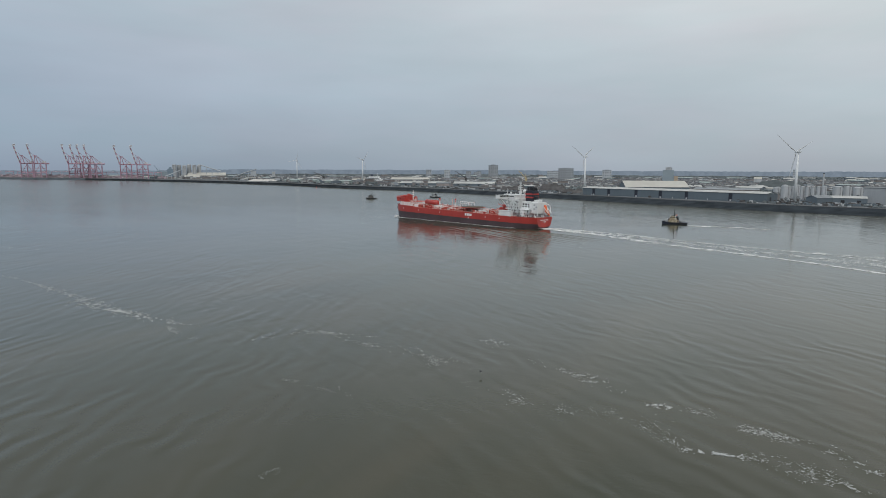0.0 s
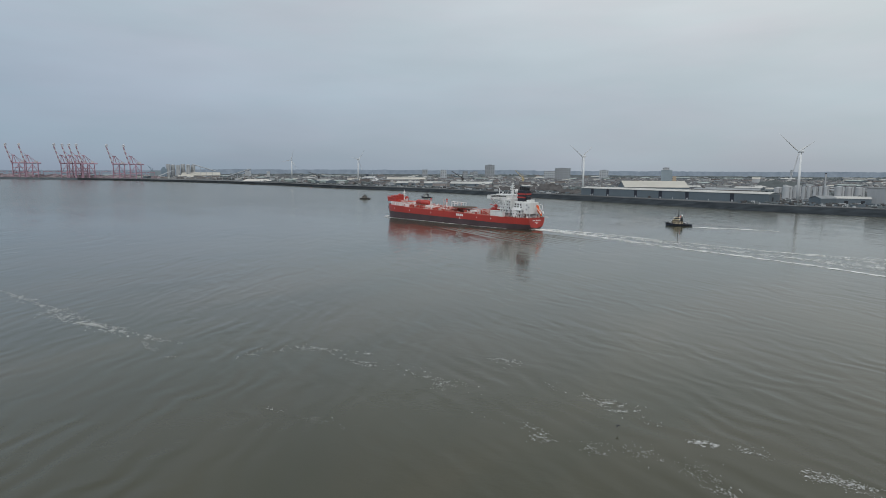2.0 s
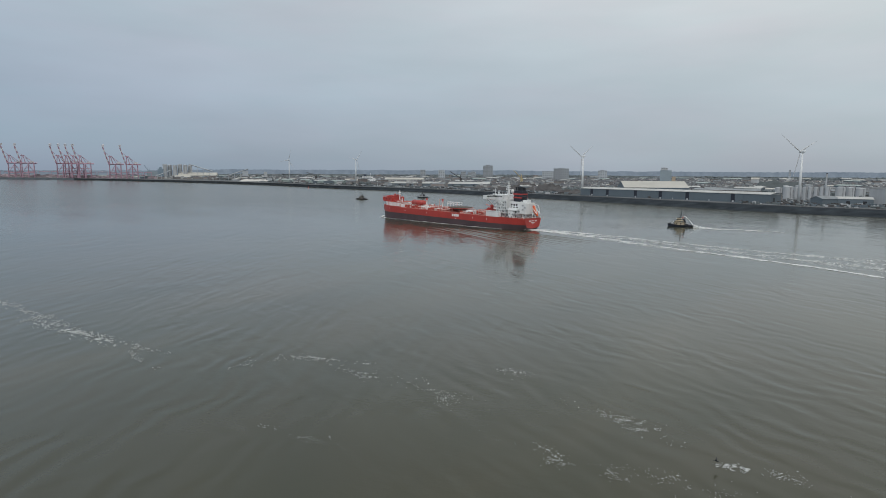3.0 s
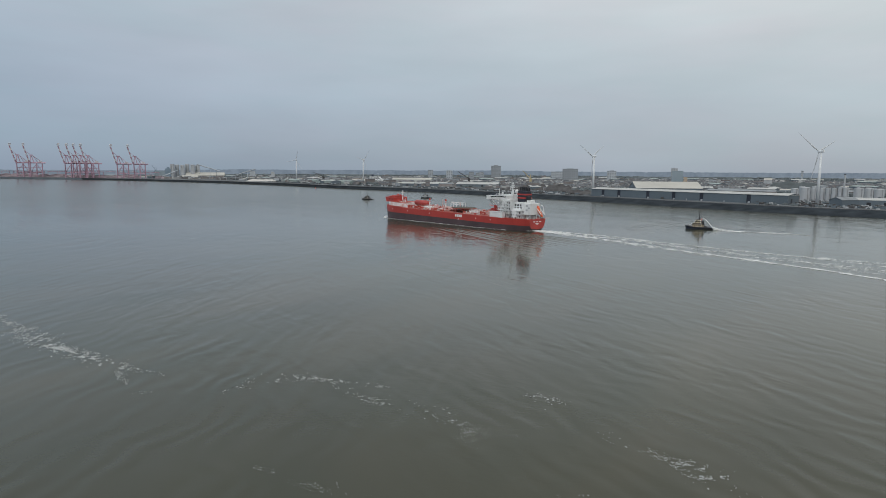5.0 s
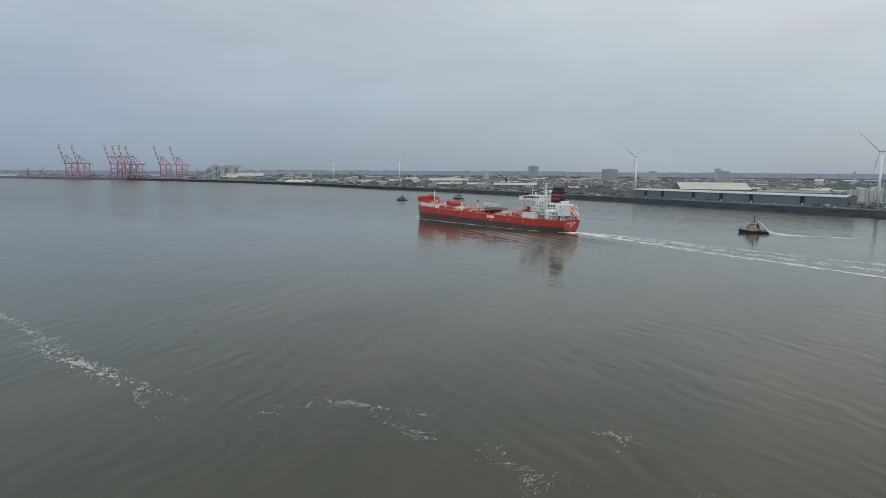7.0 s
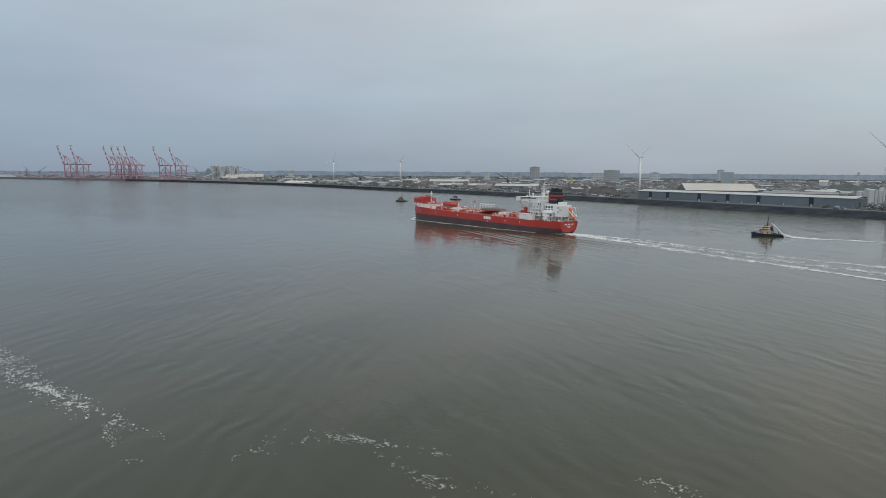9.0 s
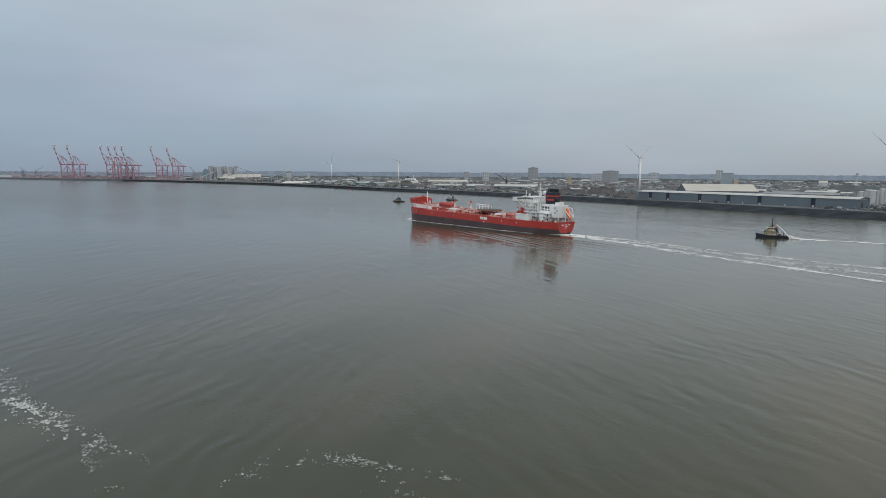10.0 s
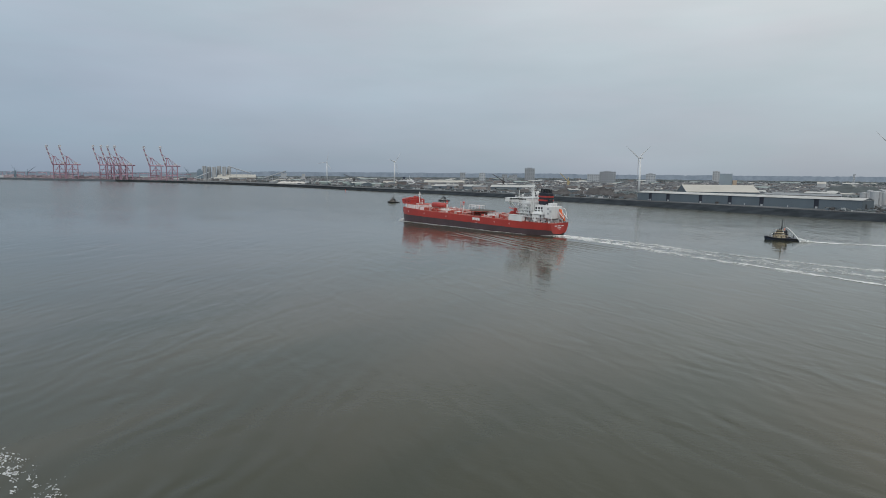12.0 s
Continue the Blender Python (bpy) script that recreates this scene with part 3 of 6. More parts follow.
    for i in range(420):
        x, y = rng.uniform(-68, 69), rng.choice((-1, 1)) * rng.uniform(3, 17)
        if abs(x + 17) < 15:
            continue
        kind = rng.random()
        if kind < 0.45:
            part("deck_locker", boxed(x, x + rng.uniform(1.5, 4), y - rng.uniform(0.8, 2), y + 1, DECK, DECK + rng.uniform(0.9, 3.2), 0.1), rng.choice((DECK_PALE, DECK_RED, DECK_RED, HULL_RED, HULL_RED, WHITE)), ship)
        elif kind < 0.75:
            part("tank_vent", rodded((x, y, DECK), (x, y, DECK + rng.uniform(1.8, 4.2)), 0.3, 0.45, 8), rng.choice((DECK_PALE, HULL_RED)), ship)
        else:
            part("cross_pipe", rodded((x, -15, DECK + 1.2), (x, 15, DECK + 1.2), 0.3, None, 6), rng.choice((DECK_PALE, DECK_RED)), ship)
    for y, z in ((9.5, 13.3), (11.0, 13.3), (12.6, 13.6), (-9.5, 13.3), (-12, 13.6)):
        part("ballast_pipe", rodded((66, y, z), (-4, y, z), 0.24, None, 6), DECK_PALE if y > 10 else DECK_RED, ship)
    for x in (30, 24, 18, -34, -40, -46):     # manifold and hose gear, white against the red deck
        part("manifold_valve", rodded((x, 14.6, DECK), (x, 14.6, DECK + 2.6), 0.55, 0.4, 8), WHITE, ship)
        part("drip_tray", boxed(x - 1.6, x + 1.6, 15.2, 17.8, DECK, DECK + 0.9, 0.08), DECK_PALE, ship)
    for x0, x1, y0, y1, z1 in ((57.5, 66, 7.5, 15.2, 15.6), (62, 69, -13, 2, 17.2), (24, 31, 6.5, 12, 15.8), (47, 54, 9, 13.5, 14.6)):
        cover = part("store_house", boxed(x0, x1, y0, y1, DECK - 0.05, z1, 0.2), WHITE, ship, "white deck store with pinkish stains")
        part("hatch", boxed((x0 + x1) / 2 - 1, (x0 + x1) / 2 + 1, y1 - 2.4, y1 - 0.6, z1, z1 + 0.5, 0.08), DECK_PALE, cover)
    for x, y, w, d, h in ((60, 12, 5, 3, 3.4), (44, 12.6, 4, 2.6, 2.6), (28, 11, 6, 3, 3.2), (4, 12.4, 5, 2.4, 2.4), (-42, 11, 6, 4, 3.0), (-50, 13, 4, 3, 3.6)):
        part("pump_house", boxed(x, x + w, y - d / 2, y + d / 2, DECK, DECK + h, 0.15), WHITE, ship, "white deck pump house")
    walkway = bmesh.new()     # raised catwalk down the middle of the deck
    for y in (4.2, 5.6):
        rod(walkway, (66, y, 15.6), (-58, y, 15.6), 0.12, n=5)
        rod(walkway, (66, y, 16.7), (-58, y, 16.7), 0.09, n=4)
    for x in range(-58, 68, 4):
        for y in (4.2, 5.6):
            rod(walkway, (x, y, DECK), (x, y, 16.7), 0.1, n=4)
    part("catwalk", walkway, DECK_PALE, ship, "pale raised catwalk")
    # helideck on legs
    disc = rodded((-18, 3, 16.6), (-18, 3, 17.2), 12.4, 12.4, 40)
    heli = part("helideck", disc, GREEN_DECK, ship, "round dark helideck")
    part("net_rim", rodded((-18, 3, 16.4), (-18, 3, 16.75), 13.4, 13.4, 40), DECK_RED, heli)
    for a in range(0, 360, 45):
        x, y = -18 + 10 * math.cos(radians(a)), 3 + 10 * math.sin(radians(a))
        part("leg", rodded((x, y, DECK), (x, y, 16.6), 0.4), DECK_RED, heli)
    for x in (-60, -65):
        w = part("hose_reel", rodded((x, -3, 17.2), (x, 5, 17.2), 2.3, None, 16), HULL_RED, ship, "red hose reel")
        part("reel_frame", boxed(x - 2.2, x + 2.2, -4, -3.2, DECK, 18.6), HULL_RED, w)
    jib = part("deck_crane", rodded((-62, 2, DECK), (-62, 2, 20.5), 0.8), HULL_RED, ship, "red deck crane")
    part("jib", rodded((-62, 2, 20.5), (-54, 2, 22.0), 0.35), HULL_RED, jib)
    part("cab", boxed(-63.4, -60.6, 0.8, 3.2, 19.5, 22.4, 0.2), HULL_RED, jib)
    # accommodation block
    acc = part("accommodation", boxed(-89, -76, -11.5, 11.5, DECK - 0.1, 29.4, 0.2), WHITE, ship, "white accommodation block with dark windows")
    for k, z in enumerate((14.4, 17.3, 20.2, 23.1, 26.0)):
        windows(acc, 11.55, [-78.5 - i * 3.6 for i in range(3)], z, 0.8, 0.8)
        windows(acc, -75.95, [-10 + i * 2.5 for i in range(9)], z, 1.1, 0.9, "x")
        part("deck_edge", boxed(-90.4 + k * 0.5, -74.5, -14.6 + k * 0.5, 14.6 - k * 0.5, z + 1.9, z + 2.15), WHITE, acc)
        railing(acc, [(-90.2 + k * 0.5, 14.4 - k * 0.5, z + 2.1), (-74.7, 14.4 - k * 0.5, z + 2.1)], 1.0, 2.5)
        part("stair", box(bmesh.new(), -1.9, 1.9, -0.4, 0.4, -0.15, 0.15, 0, Matrix.Translation((-83 + (k % 2) * 2.0, 12.8, z + 0.8)) @ Matrix.Rotation(radians(45 if k % 2 else -45), 4, "Y")), WHITE, acc)
    house = part("aft_house", boxed(-101.4, -90.3, -10, 10.4, DECK - 0.1, 20.4, 0.2), WHITE, ship, "white lower aft house")
    for z in (14.2, 17.4):
        windows(house, 10.45, [-92.5 - i * 4.4 for i in range(2)], z, 1.0, 1.0)
        railing(house, [(-102.2, 13.8, z + 2.3), (-90.4, 13.8, z + 2.3)], 1.0, 2.5)
        part("deck_edge", boxed(-102.6, -90.3, -13, 14, z + 2.0, z + 2.2), WHITE, house)
    casing = part("engine_casing", boxed(-102.2, -90.2, -7.5, 7.5, 20.4, 27.2, 0.25), WHITE, ship)
    windows(casing, 7.55, (-92.4, -95.6, -98.6), 23.4, 1.9, 1.8)
    part("casing_vent", boxed(-101, -91, 7.5, 9.4, 20.4, 21.6), WHITE, casing)
    side_house = part("port_store", boxed(-86, -70, 14.8, 19.2, DECK - 0.1, 17.4, 0.2), WHITE, ship, "white lifeboat station house")
    part("awning", boxed(-86.4, -69.6, 14.6, 19.6, 17.4, 17.7), WHITE, side_house)
    part("starboard_store", boxed(-86, -70, -19.2, -14.8, DECK - 0.1, 17.4, 0.2), WHITE, ship)
    # bridge with full-width wings
    bridge = part("bridge", side_prism(bmesh.new(), [(-71.0, 29.4), (-84.5, 29.4), (-84.5, 32.6), (-71.8, 32.6)], -12, 12), WHITE, ship, "white navigation bridge")
    part("roof", boxed(-85, -70.8, -12.4, 12.4, 32.6, 32.9), WHITE, bridge)
    for i in range(15):
        y = -11.2 + i * 1.6
        part("window", boxed(-71.45, -71.25, y - 0.65, y + 0.65, 30.8, 32), GLASS, bridge)
    for i in range(7):
        part("window", boxed(-74.6 - i * 1.5, -73.4 - i * 1.5, 12.0, 12.06, 30.8, 32), GLASS, bridge)
    for s in (1, -1):
        girder = bmesh.new()
        ends = [[girder.verts.new((x, s * y, z)) for y, z in ((12, 28.0), (12, 30.9), (23.9, 30.9), (23.9, 29.7))] for x in (-70.6, -75.6)]
        girder.faces.new(ends[0])
        girder.faces.new(ends[1][::-1])
        for q in range(4):
            girder.faces.new((ends[0][q], ends[1][q], ends[1][(q + 1) % 4], ends[0][(q + 1) % 4]))
        bmesh.ops.recalc_face_normals(girder, faces=girder.faces[:])
        wing = part("bridge_wing", girder, WHITE, ship)
        for y in (13.3, 15.3, 17.3, 19.3, 21.3, 23.0):
            part("wing_window", boxed(-75.72, -75.58, s * y - 0.7, s * y + 0.7, 31.2, 32.3), GLASS, wing)
            part("wing_post", boxed(-75.7, -75.4, s * (y + 0.95) - 0.12, s * (y + 0.95) + 0.12, 30.9, 32.5), WHITE, wing)
        part("wing_end", boxed(-75.5, -70.5, s * 23.9 - 0.15, s * 23.9 + 0.15, 29.3, 32.4), WHITE, wing)
        part("wing_front", boxed(-70.9, -70.6, min(s * 12, s * 23.9), max(s * 12, s * 23.9), 30.9, 32.4), WHITE, wing)
        part("wing_roof", boxed(-76, -70, min(s * 12.2, s * 24.2), max(s * 12.2, s * 24.2), 32.4, 32.7), WHITE, wing)
        strut = bmesh.new()
        for x in (-72, -75):
            rod(strut, (x, s * 14.5, 23.4), (x, s * 21.5, 29.1), 0.45)
        part("wing_brace", strut, WHITE, wing)
    railing(ship, [(-71, -12, 32.9), (-71, 12, 32.9), (-84.6, 12, 32.9)], 1.1, 2.0, WHITE, "monkey_island_railing")
    # doors, ducts, rafts, stairs and lockers that break up the white decks
    outfit = random.Random(41)
    greys = (WHITE, WHITE, STEEL, TANK, DECK_PALE)
    for z in (DECK, 16.55, 19.45, 22.35, 25.25):
        for x in range(-89, -75, 2):
            kind, face = outfit.random(), 11.6
            if kind < 0.3:
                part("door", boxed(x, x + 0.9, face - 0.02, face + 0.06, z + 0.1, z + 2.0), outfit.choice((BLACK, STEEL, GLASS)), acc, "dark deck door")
            elif kind < 0.55:
                part("locker", boxed(x, x + outfit.uniform(0.8, 1.9), 12.4, 13.6, z, z + outfit.uniform(0.7, 1.7), 0.06), outfit.choice(greys), acc)
            elif kind < 0.75:
                part("duct", rodded((x, 11.9, z), (x, 11.9, z + 2.4), 0.32, None, 8), outfit.choice(greys), acc)
            elif kind < 0.88:
                part("life_raft", rodded((x, 13.9, z + 0.7), (x + 1.5, 13.9, z + 0.7), 0.4, None, 10), WHITE, acc)
            part("stanchion", rodded((x, 14.0, z), (x, 14.0, z + 2.3), 0.11, None, 5), WHITE, acc)
        for x in range(-101, -90, 2):
            if z > 19:
                break
            if outfit.random() < 0.6:
                # flat boxes on the wall, coloured to imitate shaded recesses
                part("recess_patch", boxed(x, x + 1.3, 10.38, 10.46, z + 0.2, z + 2.1), outfit.choice((BLACK, GLASS, STEEL)), house, "flat box coloured as a shaded recess")
            else:
                part("locker", boxed(x, x + 1.4, 11.0, 12.4, z, z + outfit.uniform(0.8, 1.8), 0.06), outfit.choice(greys), house)
            part("stanchion", rodded((x, 13.5, z), (x, 13.5, z + 2.6), 0.11, None, 5), WHITE, house)
    turret = part("round_stair_house", rodded((-95.6, 10.6, DECK), (-95.6, 10.6, 18.6), 3.6, 3.6, 12), WHITE, ship, "white round-fronted stair house")
    part("roof", rodded((-95.6, 10.6, 18.6), (-95.6, 10.6, 19.0), 3.9, 3.7, 12), WHITE, turret)
    for dx in (-2.4, 0.0, 2.4):
        part("window", boxed(-95.6 + dx - 0.45, -95.6 + dx + 0.45, 10.6, 14.16 - abs(dx) * 0.42, 15.4, 16.5), GLASS, turret)
    for x in (-92.2, -95.6, -99.0):
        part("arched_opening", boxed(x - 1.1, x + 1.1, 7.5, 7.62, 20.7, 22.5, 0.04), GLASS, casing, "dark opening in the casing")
    for x, y, z, h in ((-89.6, 9.2, 29.4, 3.4), (-87, 10.6, 29.4, 2.4), (-103.2, 6.5, 20.4, 7.5), (-102.9, -6.5, 20.4, 7.5), (-90.0, 8.4, 20.4, 9.0)):
        part("ventilator", rodded((x, y, z), (x, y, z + h), 0.55, 0.5, 8), WHITE, ship)
    part("exhaust_box", boxed(-105.2, -102.4, 0.5, 4.8, 29.2, 32.4, 0.2), BLACK, ship, "black box abaft the funnel")
    for x in range(-111, -91, 3):
        part("bulwark_stay", boxed(x, x + 1.0, half_beam(x, DECK) - 1.9, half_beam(x, DECK) - 1.1, DECK, DECK + 1.5), outfit.choice((BLACK, STEEL, WHITE)), ship)
    for x, y, z in ((-102.4, 8.3, 17.6), (-106.5, 8.3, 19.5), (-106.5, 8.3, 23.4), (-109, 8.3, 21.5)):
        part("casing_panel", boxed(x - 1.1, x + 1.1, 7.95, 8.1, z, z + 1.6), TANK, ship)
    # radar mast and domes
    rm = bmesh.new()
    rod(rm, (-81.6, 0, 32.8), (-81.6, 0, 38.2), 1.5, 0.9)
    rod(rm, (-81.6, 0, 38.2), (-81.6, 0, 45.6), 0.6, 0.3)
    radar = part("radar_mast", rm, WHITE, ship)
    for z, w in ((35.4, 4.4), (37.6, 6.4), (39.8, 5.0), (41.6, 3.4), (43.4, 2.0)):
        part("yard", boxed(-82.4, -80.8, -w / 2, w / 2, z, z + 0.45), WHITE, radar)
    for z in (36.2, 38.6, 40.6):
        part("radar_scanner", boxed(-80.6, -80.1, -2.2, 2.2, z, z + 0.35), WHITE, radar)
        part("scanner_box", boxed(-81.0, -79.8, -0.6, 0.6, z - 0.7, z), STEEL, radar)
    for x, y, z, r in ((-88.2, 1.6, 36.6, 1.75), (-86.5, -5, 36, 1.2), (-76, 8, 34.8, 0.9)):
        stand = part("satellite_dome", ball(bmesh.new(), (x, y, z), r, 1.15, 14, 10), WHITE, ship, "white satellite dome", True)
        part("pedestal", rodded((x, y, 29.4 if x < -85 else 32.8), (x, y, z - r * 0.6), 0.4), WHITE, stand)
    part("signal_mast", rodded((-73.5, 10, 32.9), (-73.5, 10, 38.9), 0.28), WHITE, ship)
    # funnel
    fun = part("funnel", boxed(-101.4, -91.6, -4.4, 4.4, 27.1, 37.6, 0.5), NAVY, ship, "navy funnel with two red bands and four exhaust pipes")
    for z in (30.4, 33.6):
        part("funnel_band", boxed(-101.46, -91.54, -4.46, 4.46, z, z + 1.4), HULL_RED, fun, "red band")
    for x in (-93.2, -95.6, -98.0, -100.2):
        for y in (-2.2, 2.2):
            part("exhaust_pipe", rodded((x, y, 37.4), (x, y, 40.6 + 0.5 * (y > 0)), 0.85, 0.8, 12), BLACK, fun)
    part("louvre", boxed(-101.7, -101.42, -3.0, 3.0, 28.0, 29.6), BLACK, fun)
    # aft casing, lifeboat, mooring deck
    aft = part("scrubber_house", boxed(-110.5, -102.6, -5.5, 8.0, 16.0, 26.6, 0.25), WHITE, ship, "white square aft casing")
    part("leg", boxed(-109.0, -104.0, -4.0, 4.6, DECK - 0.1, 16.0), STEEL, aft)
    for x in (-110, -106.5, -103.2):
        part("support", boxed(x - 0.3, x + 0.3, 7.0, 7.6, DECK, 16.0), WHITE, aft)
    part("top_unit", boxed(-108, -103.5, -2, 5, 26.6, 29.2, 0.2), WHITE, aft)
    m = Matrix.Translation((-112.4, -2.5, 19.6)) @ Matrix.Rotation(radians(-50), 4, "Y")
    boat = bmesh.new()
    r = bmesh.ops.create_uvsphere(boat, u_segments=14, v_segments=9, radius=1, matrix=m @ Matrix.Diagonal((7.0, 1.6, 1.5, 1)))
    lifeboat = part("lifeboat", boat, ORANGE, ship, "orange free-fall lifeboat", True)
    part("cabin", box(bmesh.new(), 1.4, 4.6, -1.2, 1.2, 0.9, 2.1, 0.3, m), ORANGE, lifeboat)
    for y in (-4.8, -0.2):
        for p, q, r in (((-107.5, y, 26.0), (-117.0, y, 16.6), 0.3), ((-108.0, y, DECK), (-108.0, y, 25.6), 0.3), ((-111.8, y, DECK), (-111.8, y, 21.6), 0.3), ((-108, y, 26.2), (-115.0, y, 24.2), 0.22), ((-115.0, y, 24.2), (-116.8, y, 16.8), 0.22)):
            part("davit_bar", rodded(p, q, r), WHITE, ship)
    for x, y in ((-110.5, 9), (-110.5, -9), (-105, 11.5), (-105, -11.5), (-111.5, 3)):
        part("mooring_winch", rodded((x, y - 1.6, 13.7), (x, y + 1.6, 13.7), 1.0, None, 12), STEEL, ship)
    part("rudder", boxed(-113.5, -107.5, -0.5, 0.5, -7, 2.5, 0.2), HULL_DARK, ship)
    stern_rail = [(STERN + 0.3, -11.3, DECK), (STERN + 0.3, 11.3, DECK), (-104, 14.0, DECK), (-96, 16.0, DECK)]
    railing(ship, stern_rail, 1.2, 2.2, WHITE, "stern_railing")
    return ship


# ---------------- tugs ----------------
def build_tug(label, hull_mat, house_mat, length=30.0, monitor=True):
    tug = empty("tugboat", Matrix.Identity(4), label, "tugboat")
    k = length / 30.0
    xs = [-15 + i for i in range(31)]
    bm = bmesh.new()
    cols = []
    for x in xs:
        f = 1 - max(0, (x - 3) / 12.2) ** 2.6
        b = 5.4 * max(0.0, f) ** 0.6 * (1 - 0.12 * max(0, (-x - 9) / 6) ** 2)
        top = 2.3 + 1.6 * max(0, (x + 2) / 17) ** 2.0
        cols.append([(x, b * s, z) for z, s in ((-1.5, 0.7), (0.2, 0.9), (top - 0.7, 1.0), (top, 1.0))] + [(x, -b * s, z) for z, s in ((top, 1.0), (top - 0.7, 1.0), (0.2, 0.9), (-1.5, 0.7))])
    rows = [[bm.verts.new(Vector((x + 0.18 * z * max(0, (x - 5) / 10), y, z)) * k) for x, y, z in col] for col in cols]     # raked stem
    for a, b in zip(rows, rows[1:]):
        for i in range(7):
            bm.faces.new((a[i], b[i], b[i + 1], a[i + 1]))
    bm.faces.new(rows[0])
    bmesh.ops.remove_doubles(bm, verts=bm.verts[:], dist=0.01)
    bmesh.ops.recalc_face_normals(bm, faces=bm.faces[:])
    part("hull", bm, hull_mat, tug, "", False)

    def p(name, x0, x1, y, z0, z1, mat, parent=tug, bevel=0.12, y2=None):
        return part(name, boxed(x0 * k, x1 * k, -(y if y2 is None else y2) * k, y * k, z0 * k, z1 * k, bevel), mat, parent)

    fend = bmesh.new()
    for s in (1, -1):
        prev = None
        for x in xs[1:-1]:
            f = 1 - max(0, (x - 3) / 12.2) ** 2.6
            b = 5.5 * max(0.0, f) ** 0.6 * (1 - 0.12 * max(0, (-x - 9) / 6) ** 2)
            c = Vector((x + 0.35 * max(0, (x - 5) / 10), s * b, 1.75 + 1.6 * max(0, (x + 2) / 17) ** 2.0)) * k
            if prev is not None:
                rod(fend, prev, c, 0.38 * k, n=6)
            prev = c
    rod(fend, (-15.1 * k, -4.6 * k, 1.8 * k), (-15.1 * k, 4.6 * k, 1.8 * k), 0.4 * k, n=6)
    part("fender", fend, RUBBER, tug, "black rubber fender belt")
    for x in (12.5, 13.6):
        part("bow_tyre", rodded((x * k, -2.5 * k, 2.9 * k), (x * k, 2.5 * k, 2.9 * k), 0.9 * k, None, 10), RUBBER, tug)
    lower = p("deckhouse", -4.5, 8.0, 3.7, 2.3, 5.2, house_mat)
    p("boat_deck", -5.2, 8.6, 4.1, 5.2, 5.42, BLACK, tug, 0.02)
    for x in (-3, -0.8, 1.4, 3.6, 5.8):
        part("window", boxed((x - 0.4) * k, (x + 0.4) * k, 3.7 * k, 3.76 * k, 3.7 * k, 4.6 * k), GLASS, lower)
    upper = p("upper_house", -2.5, 6.5, 3.2, 5.4, 7.4, house_mat)
    wheel = p("wheelhouse", -0.2, 4.8, 2.4, 7.4, 9.7, house_mat)
    part("window_band", boxed(-0.24 * k, 4.84 * k, -2.44 * k, 2.44 * k, 8.2 * k, 9.3 * k), GLASS, wheel)
    p("roof", -0.9, 5.6, 3.0, 9.7, 9.95, house_mat, wheel, 0.05)
    for s in (1, -1):
        fn = part("funnel", boxed(-4.4 * k, -2.6 * k, (s * 2.6 - 0.7) * k, (s * 2.6 + 0.7) * k, 5.4 * k, 9.2 * k, 0.1), BLACK, tug)
        part("exhaust", rodded((-3.5 * k, s * 2.6 * k, 9.2 * k), (-3.5 * k, s * 2.6 * k, 10.2 * k), 0.35 * k), BLACK, fn)
    mast = part("mast", rodded((0.6 * k, 0, 9.9 * k), (0.6 * k, 0, 20.2 * k), 0.55 * k, 0.28 * k), BLACK, tug, "black lattice mast")
    for z, w in ((12.4, 3.4), (14.8, 2.6), (17.2, 2.0)):
        part("yard", boxed(0.4 * k, 0.8 * k, -w / 2 * k, w / 2 * k, z * k, (z + 0.22) * k), BLACK, mast)
        part("lamp_box", boxed(0.2 * k, 1.0 * k, -0.35 * k, 0.35 * k, (z + 0.22) * k, (z + 1.3) * k), BLACK, mast)
    part("stay", rodded((0.6 * k, 0, 13.6 * k), (-3.4 * k, 0, 9.6 * k), 0.09 * k, n=5), BLACK, mast)
    for s_ in (1, -1):
        rail = bmesh.new()
        for i in range(9):
            xx = -4 + i * 1.4
            rod(rail, (xx * k, s_ * 3.8 * k, 5.4 * k), (xx * k, s_ * 3.8 * k, 6.4 * k), 0.06 * k, n=4)
        rod(rail, (-4 * k, s_ * 3.8 * k, 6.4 * k), (7.2 * k, s_ * 3.8 * k, 6.4 * k), 0.07 * k, n=4)
        part("rail", rail, BLACK, tug)
        part("life_raft", rodded((-1.6 * k, s_ * 3.5 * k, 5.9 * k), (0.2 * k, s_ * 3.5 * k, 5.9 * k), 0.45 * k, None, 8), TUG_WHITE, tug)
        part("upper_window_band", boxed(-2.3 * k, 6.3 * k, (s_ * 3.2 - 0.04) * k, (s_ * 3.2 + 0.04) * k, 6.1 * k, 6.9 * k), GLASS, upper)
        for i in range(5):
            xx = -11 + i * 4.2
            part("tyre", rodded((xx * k, s_ * 5.3 * k, 1.0 * k), (xx * k, s_ * 5.75 * k, 1.0 * k), 0.75 * k, None, 10), RUBBER, tug)
    for xx, hh in ((2.6, 11.6), (4.2, 11.0)):
        part("searchlight", rodded((xx * k, 1.2 * k, 9.9 * k), (xx * k, 1.2 * k, hh * k), 0.3 * k, 0.45 * k, 8), BLACK, tug)
    trip = bmesh.new()
    for a_, b_ in ((-1.4, 0.0), (1.8, 1.2), (1.8, -1.2)):
        rod(trip, (a_ * k, b_ * k, 9.9 * k), (0.6 * k, 0, 14.0 * k), 0.13 * k, n=5)
    part("mast_leg", trip, BLACK, tug)
